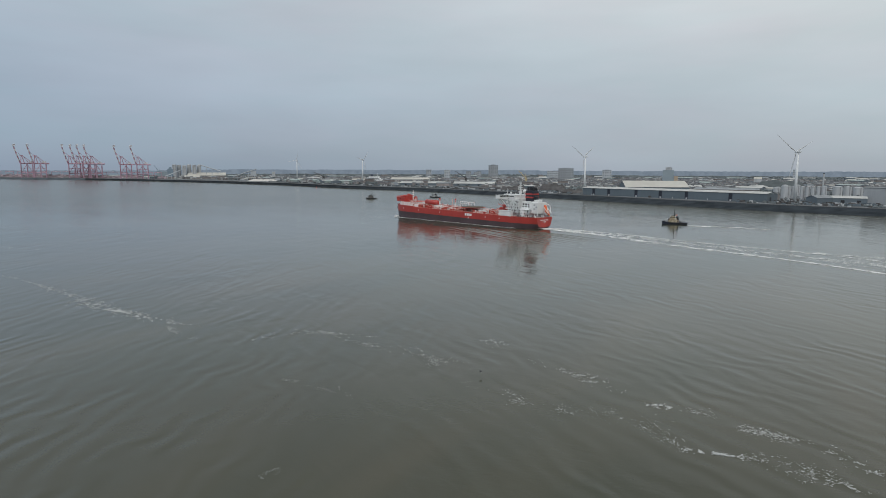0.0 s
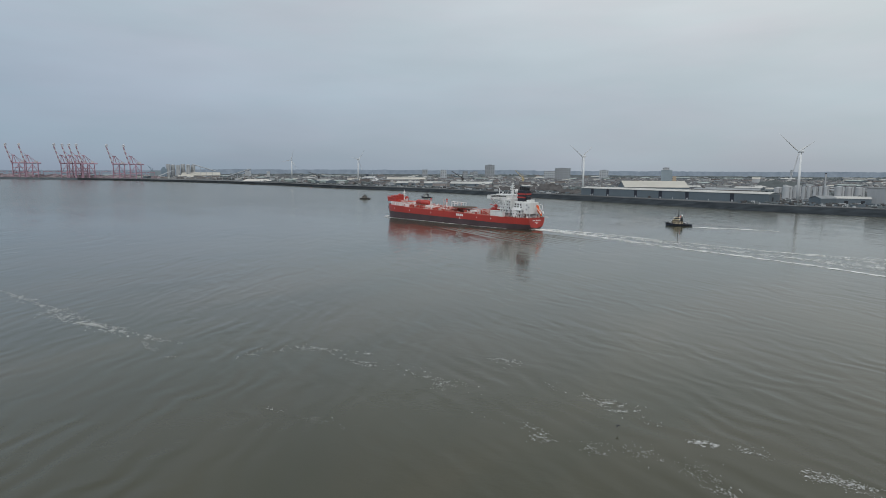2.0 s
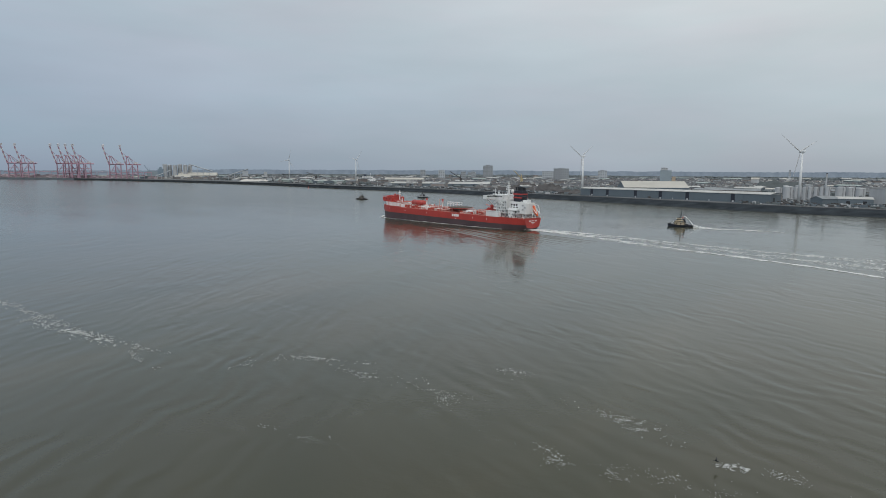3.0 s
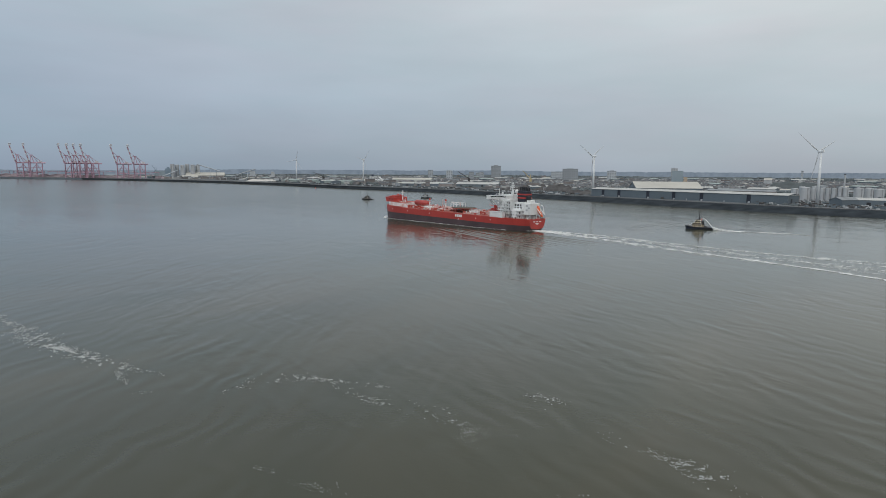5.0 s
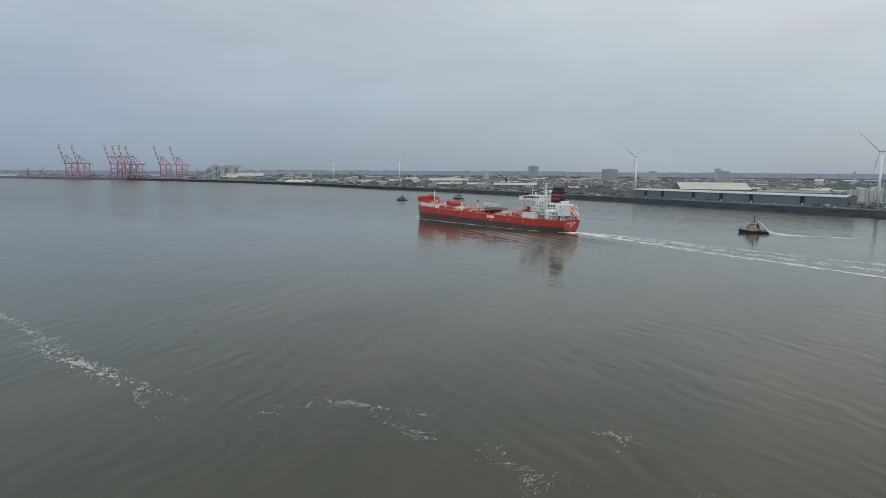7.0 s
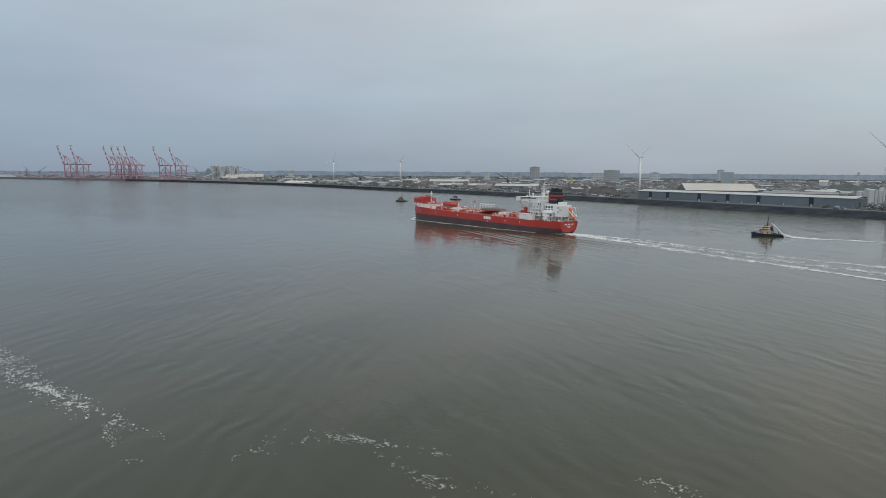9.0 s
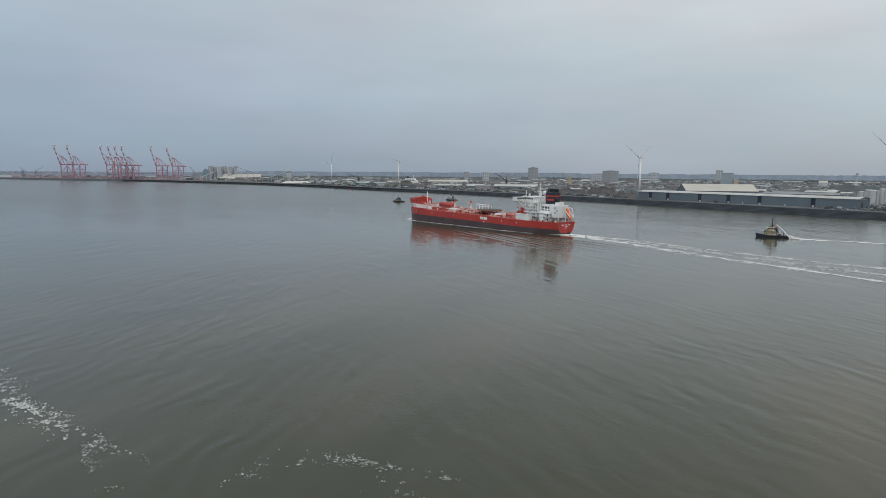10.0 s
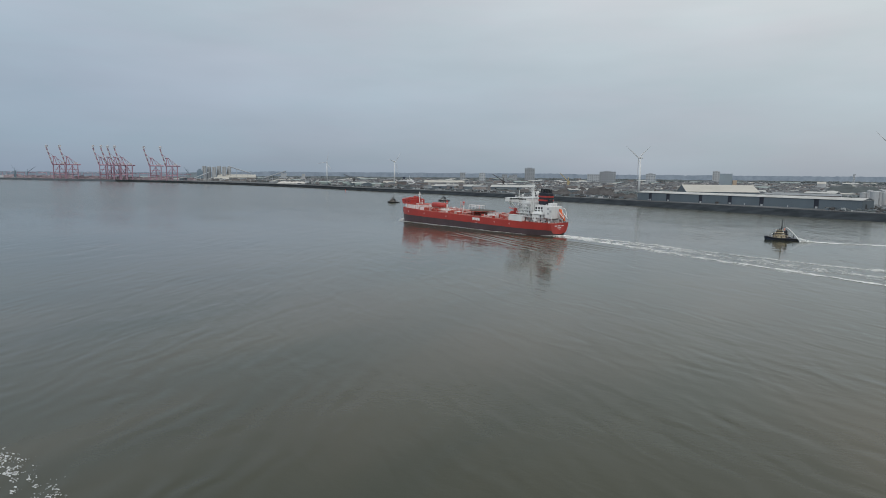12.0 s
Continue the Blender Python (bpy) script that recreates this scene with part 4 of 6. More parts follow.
    for x, w, z0, z1 in ((-3.9, 0.9, 2.4, 4.4), (0.2, 0.8, 2.4, 4.3), (4.9, 0.9, 2.4, 4.4), (7.0, 0.7, 2.6, 4.4)):
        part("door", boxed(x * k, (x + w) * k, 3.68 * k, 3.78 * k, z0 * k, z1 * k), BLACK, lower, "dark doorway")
    for x, y, z, h in ((7.6, 2.8, 5.4, 1.6), (-4.6, 3.4, 5.4, 1.3), (5.0, 2.6, 7.4, 1.2), (-1.8, 2.4, 7.4, 1.6), (-2.2, -2.0, 7.4, 1.8)):
        part("deck_fitting", boxed((x - 0.5) * k, (x + 0.5) * k, (y - 0.4) * k, (y + 0.4) * k, z * k, (z + h) * k, 0.05), BLACK, tug)
    p("engine_hatch", -7.5, -4.6, 2.6, 2.2, 3.6, BLACK)
    p("fore_locker", 6.6, 8.9, 2.4, 5.4, 6.3, TUG_WHITE)
    p("tow_winch", 9.4, 11.6, 1.8, 2.8, 4.7, STEEL)
    p("stern_winch", -8.2, -6.0, 1.6, 2.1, 3.9, STEEL)
    gantry = bmesh.new()
    for s in (1, -1):
        rod(gantry, (-10 * k, s * 2.4 * k, 2.2 * k), (-10 * k, s * 1.6 * k, 4.8 * k), 0.25 * k)
    rod(gantry, (-10 * k, -1.7 * k, 4.8 * k), (-10 * k, 1.7 * k, 4.8 * k), 0.25 * k)
    part("tow_bow", gantry, BLACK, tug)
    dav = bmesh.new()
    rod(dav, (6.6 * k, 2.4 * k, 5.4 * k), (6.8 * k, 2.6 * k, 8.2 * k), 0.16 * k)
    rod(dav, (6.8 * k, 2.6 * k, 8.2 * k), (10.0 * k, 2.6 * k, 8.8 * k), 0.14 * k)
    part("deck_crane", dav, BLACK, tug)
    if monitor:
        mon = part("fire_monitor", rodded((-1.6 * k, 0.6 * k, 9.9 * k), (-1.6 * k, 0.6 * k, 11.6 * k), 0.3 * k), ORANGE, tug)
        part("nozzle", rodded((-1.6 * k, 0.6 * k, 11.5 * k), (-3.0 * k, 0.7 * k, 12.0 * k), 0.2 * k, 0.12 * k), ORANGE, mon)
    return tug


# ---------------- wind turbines ----------------
def build_turbine(x, y, hub, face, blades, cone, scale=1.0):
    """face: where the rotor looks, degrees; blades: angle of the first blade, clockwise from upright as seen from the
    front; cone: how far the blades lean forward, fitted to the camera's view.
    """
    t = empty("wind_turbine", pose(x, y, QUAY), "pale grey three-bladed wind turbine standing on the quay", "wind turbine", "turbines along the dock")
    h = hub - QUAY
    part("tower", rodded((0, 0, 0), (0, 0, h - 1.5), 2.3 * scale, 1.35 * scale, 20), TURBINE, t, "", True)
    part("foundation", rodded((0, 0, -0.2), (0, 0, 0.7), 4.5, 4.3, 20), COPING, t)
    f = Matrix.Rotation(radians(face), 4, "Z")     # +x is ahead of the rotor
    nac = box(bmesh.new(), -4.6, 2.2, -1.6, 1.6, -1.5, 1.7, 0.6, Matrix.Translation((0, 0, h)) @ f)
    nacelle = part("nacelle", nac, TURBINE, t)
    hubm = Matrix.Translation((0, 0, h)) @ f @ Matrix.Translation((3.6, 0, 0))
    hb = bmesh.new()
    bmesh.ops.create_uvsphere(hb, u_segments=12, v_segments=8, radius=1.7, matrix=hubm @ Matrix.Diagonal((1.3, 1, 1, 1)))
    rotor = part("hub", hb, TURBINE, t, "", True)
    for i in range(3):
        a = -radians(blades + 120 * i)
        bl = bmesh.new()
        m = hubm @ Matrix.Rotation(a, 4, "X") @ Matrix.Rotation(radians(cone), 4, "Y")     # forward lean of the blades, fitted to the camera's view
        rings = []
        for r, c, th in ((1.0, 1.9, 1.8), (4, 2.2, 1.5), (9, 3.6, 0.9), (18, 2.6, 0.55), (30, 1.6, 0.34), (40, 0.85, 0.2), (44.4, 0.2, 0.08)):
            rings.append([bl.verts.new(m @ Vector((dx * th * 0.8 * scale, dy * c * 0.62 * scale, r * scale))) for dx, dy in ((0, -0.35), (0.5, 0), (0, 0.65), (-0.5, 0))])
        for a_, b_ in zip(rings, rings[1:]):
            for q in range(4):
                bl.faces.new((a_[q], a_[(q + 1) % 4], b_[(q + 1) % 4], b_[q]))
        bl.faces.new(rings[-1])
        bmesh.ops.recalc_face_normals(bl, faces=bl.faces[:])
        part("blade", bl, BLADE, rotor, "", True)
    return t


# ---------------- ship-to-shore cranes ----------------
def build_sts_crane(x, y, turn, s):
    """A quay crane with its boom raised. Local +x runs inland."""
    c = empty("container_crane", pose(x, y, QUAY, 0, 0, turn) @ Matrix.Diagonal((s, s, s, 1)), "tall red and white container crane with raised boom", "crane", "cranes on the container quay")

    def bars(name, rows, mat, r, label=""):
        bm = bmesh.new()
        for p, q in rows:
            rod(bm, p, q, r, n=4)
        return part(name, bm, mat, c, label)

    for lx in (0, 20, 38):
        for ly in (-9, 9):
            part("leg", rodded((lx, ly, 0), (lx, ly, 54), 2.0, 1.7, 4), CRANE_RED, c)
    bars("sill_beam", [((0, -9, 3), (0, 9, 3)), ((38, -9, 3), (38, 9, 3)), ((0, -9, 18), (38, -9, 18)), ((0, 9, 18), (38, 9, 18)), ((0, -9, 51), (0, 9, 51)), ((38, -9, 51), (38, 9, 51))], CRANE_RED, 1.7)
    bars("brace", [((0, -9, 18), (20, -9, 51)), ((0, 9, 18), (20, 9, 51)), ((38, -9, 18), (20, -9, 51)), ((38, 9, 18), (20, 9, 51)), ((0, -9, 36), (38, -9, 36)), ((0, 9, 36), (38, 9, 36)), ((0, -9, 20), (0, 9, 50)), ((38, -9, 20), (38, 9, 50))], CRANE_RED, 0.9)
    bars("girder", [((-3, -3, 54), (49, -3, 54)), ((-3, 3, 54), (49, 3, 54))], CRANE_RED, 2.2)
    part("machine_house", boxed(26, 38, -4, 4, 56, 62), CRANE_WHITE, c)
    bars("apex_frame", [((0, -5, 54), (3, 0, 84)), ((0, 5, 54), (3, 0, 84)), ((12, -4, 54), (5, 0, 84)), ((12, 4, 54), (5, 0, 84)), ((-3, 0, 83), (10, 0, 83))], CRANE_RED, 1.5)
    bars("backstay", [((6, 0, 84), (38, -3, 56)), ((6, 0, 84), (38, 3, 56)), ((9, 0, 83), (24, 0, 56))], CRANE_RED, 0.8)
    steps = 8
    a, b = Vector((-2, 0, 55)), Vector((-21, 0, 125))
    for i in range(steps):
        p, q = a.lerp(b, i / steps), a.lerp(b, (i + 1) / steps)
        part("boom_section", rodded(p, q, 2.5, 2.2, 4), (CRANE_RED, CRANE_WHITE)[i % 2], c)
    bars("boom_head", [(b, b + Vector((6, 0, 1))), (b + Vector((6, 0, 1)), b + Vector((6, 0, -6)))], CRANE_WHITE, 1.5)
    bars("boom_stay", [((3, 0, 84), tuple(a.lerp(b, 0.62)))], CRANE_RED, 0.5)
    return c


def build_yard_gantry(x, y, turn, span, h):
    g = empty("yard_gantry_crane", pose(x, y, QUAY, 0, 0, turn), "red rubber-tyred yard gantry crane, paled for haze", "crane", "yard gantries on the terminal")
    for lx in (0, span):
        for ly in (-5, 5):
            part("leg", rodded((lx, ly, 0), (lx, ly, h), 0.9, 0.8, 4), CRANE_RED, g)
        part("bogie_beam", rodded((lx, -6, 1.2), (lx, 6, 1.2), 0.9, None, 4), CRANE_RED, g)
    for ly in (-5, 5):
        part("bridge_beam", rodded((-2, ly, h), (span + 2, ly, h), 1.2, None, 4), CRANE_RED, g)
    part("trolley", boxed(span * 0.4, span * 0.4 + 6, -4, 4, h, h + 3), CRANE_WHITE, g)
    return g


# ---------------- sheds, warehouses, tanks, town ----------------
def frame_at(x, y, turn, z=None):
    return pose(x, y, ground_height(x, y) if z is None else z, 0, 0, turn)


def build_shed(name, m, w, d, eave, ridge, wall_mat, roof_mat, label, category="warehouse", doors=0, along="x", group=""):
    """A gabled shed; local x along its length w, depth d."""
    s = empty(name, m, label, category, group)
    part("wall", boxed(-w / 2, w / 2, -d / 2, d / 2, -1.0, eave), wall_mat, s)
    bm = bmesh.new()
    ov = 0.6
    pts = [(-d / 2 - ov, eave), (0, ridge), (d / 2 + ov, eave), (d / 2 + ov, eave + 0.35), (0, ridge + 0.35), (-d / 2 - ov, eave + 0.35)]
    a = [bm.verts.new((-w / 2 - ov, y, z)) for y, z in pts]
    b = [bm.verts.new((w / 2 + ov, y, z)) for y, z in pts]
    n = len(pts)
    for i in range(n):
        bm.faces.new((a[i], a[(i + 1) % n], b[(i + 1) % n], b[i]))
    for e in (a, b):
        bm.faces.new((e[0], e[1], e[4], e[5]))
        bm.faces.new((e[1], e[2], e[3], e[4]))
    bmesh.ops.recalc_face_normals(bm, faces=bm.faces[:])
    part("roof", bm, roof_mat, s)
    for x in (-w / 2 + 0.05, w / 2 - 0.05):
        gb = bmesh.new()
        gb.faces.new([gb.verts.new(c) for c in ((x, -d / 2, eave), (x, 0, ridge), (x, d / 2, eave))])
        part("gable", gb, wall_mat, s)
    for i in range(doors):
        x = -w / 2 + w * (i + 0.5) / doors
        part("door", boxed(x - 2.5, x + 2.5, -d / 2 - 0.08, -d / 2 + 0.02, 0, min(5.5, eave * 0.7)), BLACK, s)
    return s


def build_quay_warehouse(x0, y0, x1, y1, height, depth):
    """The long blue-grey transit shed on the river wall, front wall from (x0, y0) to (x1, y1)."""
    a, b = Vector((x0, y0)), Vector((x1, y1))
    w = (b - a).length
    turn = math.degrees(math.atan2(b.y - a.y, b.x - a.x))
    s = empty("quay_warehouse", pose(a.x, a.y, QUAY, 0, 0, turn), "long blue-grey clad quay warehouse with pale roof", "warehouse")
    doors = [w * f for f in (0.075, 0.175, 0.345, 0.485, 0.625, 0.84)]
    edges = [0.0] + [v for dx in doors for v in (dx - 3.2, dx + 3.2)] + [w]
    for i in range(0, len(edges), 2):
        n = max(1, int((edges[i + 1] - edges[i]) / 6.2))
        step = (edges[i + 1] - edges[i]) / n
        for k in range(n):
            p0 = edges[i] + step * k
            part("wall_panel", boxed(p0 + 0.03, p0 + step - 0.03, 0, 0.4, 0, height - 0.1), SHEET_GREY, s)
    part("back_wall", boxed(0, w, 0.42, depth, -0.3, height - 0.5), SHEET_GREY, s)
    for dx in doors:
        part("door_recess", boxed(dx - 3.2, dx + 3.2, 0.30, 0.41, 0, height - 0.4), NAVY, s, "dark recessed doorway")
        part("door_leaf", boxed(dx - 1.3, dx + 1.9, 0.16, 0.28, 0, 2.6), TANK, s, "pale roller door")
    bm = side_prism(bmesh.new(), [(-0.8, height - 0.4), (w + 0.8, height - 0.4), (w + 0.8, height), (-0.8, height)], -1.0, 0.2)
    part("eaves_gutter", bm, SHEET_ROOF, s)
    half = depth / 2
    roof = part("roof", boxed(-0.7, w + 0.7, 0, depth, height - 0.45, height - 0.1), SHEET_ROOF, s, "pale low-pitched sheet roof")
    n = 40
    run = (w + 1.6) / n
    for ya, yb, za, zb in ((-1.0, half, height, height + 2.6), (half, depth + 1.0, height + 2.6, height)):
        bm = side_prism(bmesh.new(), [(0.05, 0), (run - 0.05, 0), (run - 0.05, 0.12), (0.05, 0.12)], 0, 1)
        for v in bm.verts:
            v.co = (v.co.x, ya + (yb - ya) * v.co.y, za + (zb - za) * v.co.y + v.co.z)
        first = part("roof_sheet", bm, SHEET_SHADES, roof)
        first.location.x = -0.8
        for k in range(1, n):
            ob = new("roof_sheet", first.data)
            ob.parent = roof
            ob.location.x = -0.8 + run * k
    for x in (0.02, w - 0.02):
        gb = bmesh.new()
        gb.faces.new([gb.verts.new(c) for c in ((x, 0, height - 0.5), (x, half, height + 2.5), (x, depth, height - 0.5))])
        part("gable", gb, SHEET_GREY, s)
    part("end_door", boxed(w - 0.05, w + 0.08, 9, 14, 0, 8), BLACK, s, "tall dark end doorway")
    for f in (0.55, 0.73, 0.9):
        part("service_door", boxed(w * f, w * f + 1.6, -0.06, 0.0, 0.0, 2.4), TANK, s)
    return s


def build_block(name, x, y, w, top, mat, label, turn=0.0, depth=None, storeys=0, cap=0.0):
    z = ground_height(x, y)
    m = pose(x, y, z, 0, 0, turn)
    b = empty(name, m, label, "building", "tower blocks" if storeys else "")
    h, d = top - z, depth or w * 0.7
    part("wall", boxed(-w / 2, w / 2, -d / 2, d / 2, -2, h, 0.3), mat, b)
    part("roof_edge", boxed(-w / 2 - 0.4, w / 2 + 0.4, -d / 2 - 0.4, d / 2 + 0.4, h, h + 0.9), mat, b)
    if cap:
        part("plant_room", boxed(-w * 0.22, w * 0.22, -d * 0.3, d * 0.3, h + 0.9, h + cap), mat, b)
    n = max(3, int(w / 9))
    for k in range(storeys):
        zz = h * (k + 0.45) / storeys
        for i in range(n):
            xx = -w / 2 + w * (i + 0.5) / n
            part("window", boxed(xx - w / n * 0.3, xx + w / n * 0.3, -d / 2 - 0.1, -d / 2 + 0.05, zz, zz + h / storeys * 0.45), PANE, b)
    return b


def build_tank(x, y, r, top, group="storage tanks"):
    z = ground_height(x, y)
    t = empty("storage_tank", pose(x, y, z), "pale grey cylindrical storage tank with domed roof", "tank", group)
    part("shell", rodded((0, 0, -0.5), (0, 0, top - z), r, r, 28), TANK, t, "", False)
    part("roof", rodded((0, 0, top - z), (0, 0, top - z + r * 0.16), r * 1.02, r * 0.15, 28), TANK, t)
    part("stair", boxed(-r * 0.1, r * 0.1, -r - 0.7, -r + 0.05, 0, top - z), STEEL, t)
    return t


def build_yard_crane(x, y, turn, h, reach, mat, label):
    c = empty("harbour_crane", pose(x, y, ground_height(x, y), 0, 0, turn), label, "crane")
    part("portal", side_prism(bmesh.new(), [(-5, 0), (-3.6, 0), (-1.5, h * 0.3), (1.5, h * 0.3), (3.6, 0), (5, 0), (2.2, h * 0.36), (-2.2, h * 0.36)], -4, 4), mat, c)
    part("cab", boxed(-4, 3, -2.5, 2.5, h * 0.36, h * 0.52, 0.2), mat, c)
    part("tower", rodded((0, 0, h * 0.5), (0, 0, h * 0.75), 1.3, 0.9, 6), mat, c)
    part("jib", rodded((1, 0, h * 0.5), (reach, 0, h), 1.5, 0.8, 4), mat, c)
    part("tie", rodded((0, 0, h * 0.75), (reach * 0.8, 0, h * 0.88), 0.25, n=4), mat, c)
    return c


def build_heap(name, x, y, w, d, h, mat, label, turn=0.0, seed=0):
    bm = bmesh.new()
    n, k = 26, 10
    grid = []
    for i in range(n + 1):
        row = []
        for j in range(k + 1):
            u, v = i / n * 2 - 1, j / k * 2 - 1
            e = max(0, 1 - abs(v)) * max(0, min(1, (1 - abs(u)) * 3))
            z = h * e * (0.8 + 0.35 * noise.noise((u * 3 + seed, v * 2, seed)))
            row.append(bm.verts.new((u * w / 2, v * d / 2, z - 0.3)))
        grid.append(row)
    for i in range(n):
        for j in range(k):
            bm.faces.new((grid[i][j], grid[i + 1][j], grid[i + 1][j + 1], grid[i][j + 1]))
    ob = link(name, bm, mat)
    ob.matrix_world = frame_at(x, y, turn)
    return tagged(ob, label, "heap")


def build_ferry(x, y, turn, s):
    f = empty("moored_ferry", pose(x, y, QUAY - 2, 0, 0, turn) @ Matrix.Diagonal((s, s, s, 1)), "white ferry moored in the dock behind the wall", "ship")
    part("hull", prism(bmesh.new(), [(-22, -5), (16, -5), (24, 0), (16, 5), (-22, 5)], -1, 6), WHITE, f)
    for i, (a, b) in enumerate(((-20, 15), (-17, 12), (-12, 9))):
        d = part("deck_house", boxed(a, b, -4.4 + i * 0.4, 4.4 - i * 0.4, 6 + i * 2.8, 8.7 + i * 2.8, 0.2), WHITE, f)
        part("window_band", boxed(a + 1, b - 1, -4.45 + i * 0.4, 4.45 - i * 0.4, 7 + i * 2.8, 7.9 + i * 2.8), GLASS, d)
    part("funnel", boxed(-9, -5, -1.5, 1.5, 14.4, 18.5, 0.3), TUG_BLUE, f)
    part("mast", rodded((5, 0, 14), (5, 0, 21), 0.3), WHITE, f)
    return f


def build_car(x, y, turn):
    c = empty("parked_car", pose(x, y, QUAY, 0, 0, turn), "small car parked on the quay", "car", "parked vehicles")
    body = side_prism(bmesh.new(), [(-2.1, 0.35), (2.1, 0.35), (2.1, 0.8), (1.2, 0.95), (0.6, 1.45), (-1.2, 1.45), (-1.9, 0.95), (-2.1, 0.9)], -0.85, 0.85)
    part("body", body, CAR_PAINT, c)
    part("window_band", boxed(-1.3, 0.75, -0.87, 0.87, 1.0, 1.35), GLASS, c)
    for wx in (-1.3, 1.3):
        for wy in (-0.8, 0.8):
            part("wheel", rodded((wx, wy - 0.1, 0.32), (wx, wy + 0.1, 0.32), 0.32, None, 10), RUBBER, c)
    return c


def build_woods(count):
    """Woodland and hedges over the town, greyed for haze, one mass of small clumps."""
    rng = random.Random(5)
    base = bmesh.new()
    bmesh.ops.create_icosphere(base, subdivisions=1, radius=1)
    bv = [v.co.copy() for v in base.verts]
    bf = [[v.index for v in f.verts] for f in base.faces]
    base.free()
    verts, faces = [], []
    made = 0
    while made < count:
        a = radians(rng.uniform(-34, 46))
        r = 1250 + 2800 * rng.random() ** 0.7
        x, y = EYE0.x + math.sin(a) * r, EYE0.y + math.cos(a) * r
        if shore_gap(x, y) < 150 + 0.05 * r or noise.noise((x * 0.004, y * 0.004, 7)) < -0.02 - (r - 2600) / 9000:
            continue
        z = ground_height(x, y)
        made += 1
        size = rng.uniform(1.8, 3.8)
        for _ in range(4):
            c = Vector((x + rng.uniform(-9, 9), y + rng.uniform(-9, 9), z + size * rng.uniform(0.5, 1.5)))
            o = len(verts)
            for v in bv:
                k = size * rng.uniform(0.6, 1.25)
                verts.append((c.x + v.x * k * 1.5, c.y + v.y * k * 1.5, c.z + v.z * k * 0.9))
            faces += [[i + o for i in f] for f in bf]
    me = bpy.data.meshes.new("woods")
    me.from_pydata(verts, [], faces)
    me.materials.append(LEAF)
    return tagged(new("woods", me), "dark trees among the far streets, greyed for haze", "trees", kind="stuff")


def build_yard_clutter(count):
    """Pallets, plant, lorries and bushes too small to tell apart along the quay."""
    rng = random.Random(23)
    kinds = (("yard_clutter", SCRAP, "dark rusty plant and scrap along the quay"), ("yard_stores", TANK, "pale vans and stores along the quay"), ("quay_scrub", LEAF, "low scrub along the quay edge, greyed for haze"), ("yard_cabins", SHEET_GREY, "blue-grey cabins and lorries along the quay"))
    bins = [bmesh.new() for _ in kinds]
    made = 0
    while made < count:
        a = radians(rng.uniform(-16, 37))
        lo = rng.choice((46, 46, 60, 110)) + rng.uniform(0, 90)
        d = Vector((math.sin(a), math.cos(a)))
        r = 900.0
        while shore_gap(*(EYE0 + d * r)) < lo and r < 3200:
            r += 12
        p = EYE0 + d * r
        if (12 < math.degrees(a) < 26 and lo < 110 and rng.random() < 0.97) or r > 3100:
            made += 1
            continue
        k = rng.choices(range(4), (5, 2, 6, 3))[0]
        w, dd, h = rng.uniform(2, 9), rng.uniform(2, 4), rng.uniform(1.2, 3.6)
        z = ground_height(p.x, p.y)
        m = pose(p.x, p.y, z, 0, 0, rng.uniform(0, 180))
        if k == 2:
            bmesh.ops.create_icosphere(bins[k], subdivisions=1, radius=1, matrix=m @ Matrix.Diagonal((w * 0.7, dd, h, 1)))
        else:
            box(bins[k], -w / 2, w / 2, -dd / 2, dd / 2, -0.3, h, 0, m)
        made += 1
    for (name, mat, label), bm in zip(kinds, bins):
        tagged(link(name, bm, mat), label, "clutter", kind="stuff")


def build_wake_waves(rows):
    """Low wave crests that trail from the ship's side, in the ship's space."""
    bm = bmesh.new()
    for x0, y0, x1, y1, h, w in rows:
        a, b = Vector((x0, y0)), Vector((x1, y1))
        d = (b - a).normalized()
        nrm = Vector((-d.y, d.x))
        n = 24
        prev = None
        for i in range(n + 1):
            f = i / n
            env = math.sin(math.pi * min(1, f * 1.02)) ** 0.6
            c = a.lerp(b, f) + nrm * (noise.noise((f * 3, x0 * 0.1, 1)) * 3.0)
            ring = [bm.verts.new((c.x + nrm.x * w * u, c.y + nrm.y * w * u, h * env * math.exp(-(u * 2.2) ** 2) - 0.02)) for u in (-1, -0.7, -0.45, -0.22, 0, 0.22, 0.45, 0.7, 1)]
            if prev:
                for q in range(8):
                    bm.faces.new((prev[q], ring[q], ring[q + 1], prev[q + 1]))
            prev = ring
    bmesh.ops.recalc_face_normals(bm, faces=bm.faces[:])
    return tagged(link("wake_waves", bm, WATER, None, "", True), "low smooth wave crests trailing from the tanker", "waves", kind="stuff")


def shore_gap(x, y):
    """How far behind the waterline a place lies, measured away from the river's middle."""
    d = Vector((x, y)) - EYE0
    ang = math.atan2(d.x, d.y)
    for (ax, ay), (bx, by) in zip(SHORE, SHORE[1:]):
        a0, a1 = math.atan2(ax - EYE0.x, ay - EYE0.y), math.atan2(bx - EYE0.x, by - EYE0.y)
        if a1 <= ang <= a0:
            f = (ang - a0) / (a1 - a0)
            return d.length - Vector((ax + (bx - ax) * f - EYE0.x, ay + (by - ay) * f - EYE0.y)).length
    return -1e3


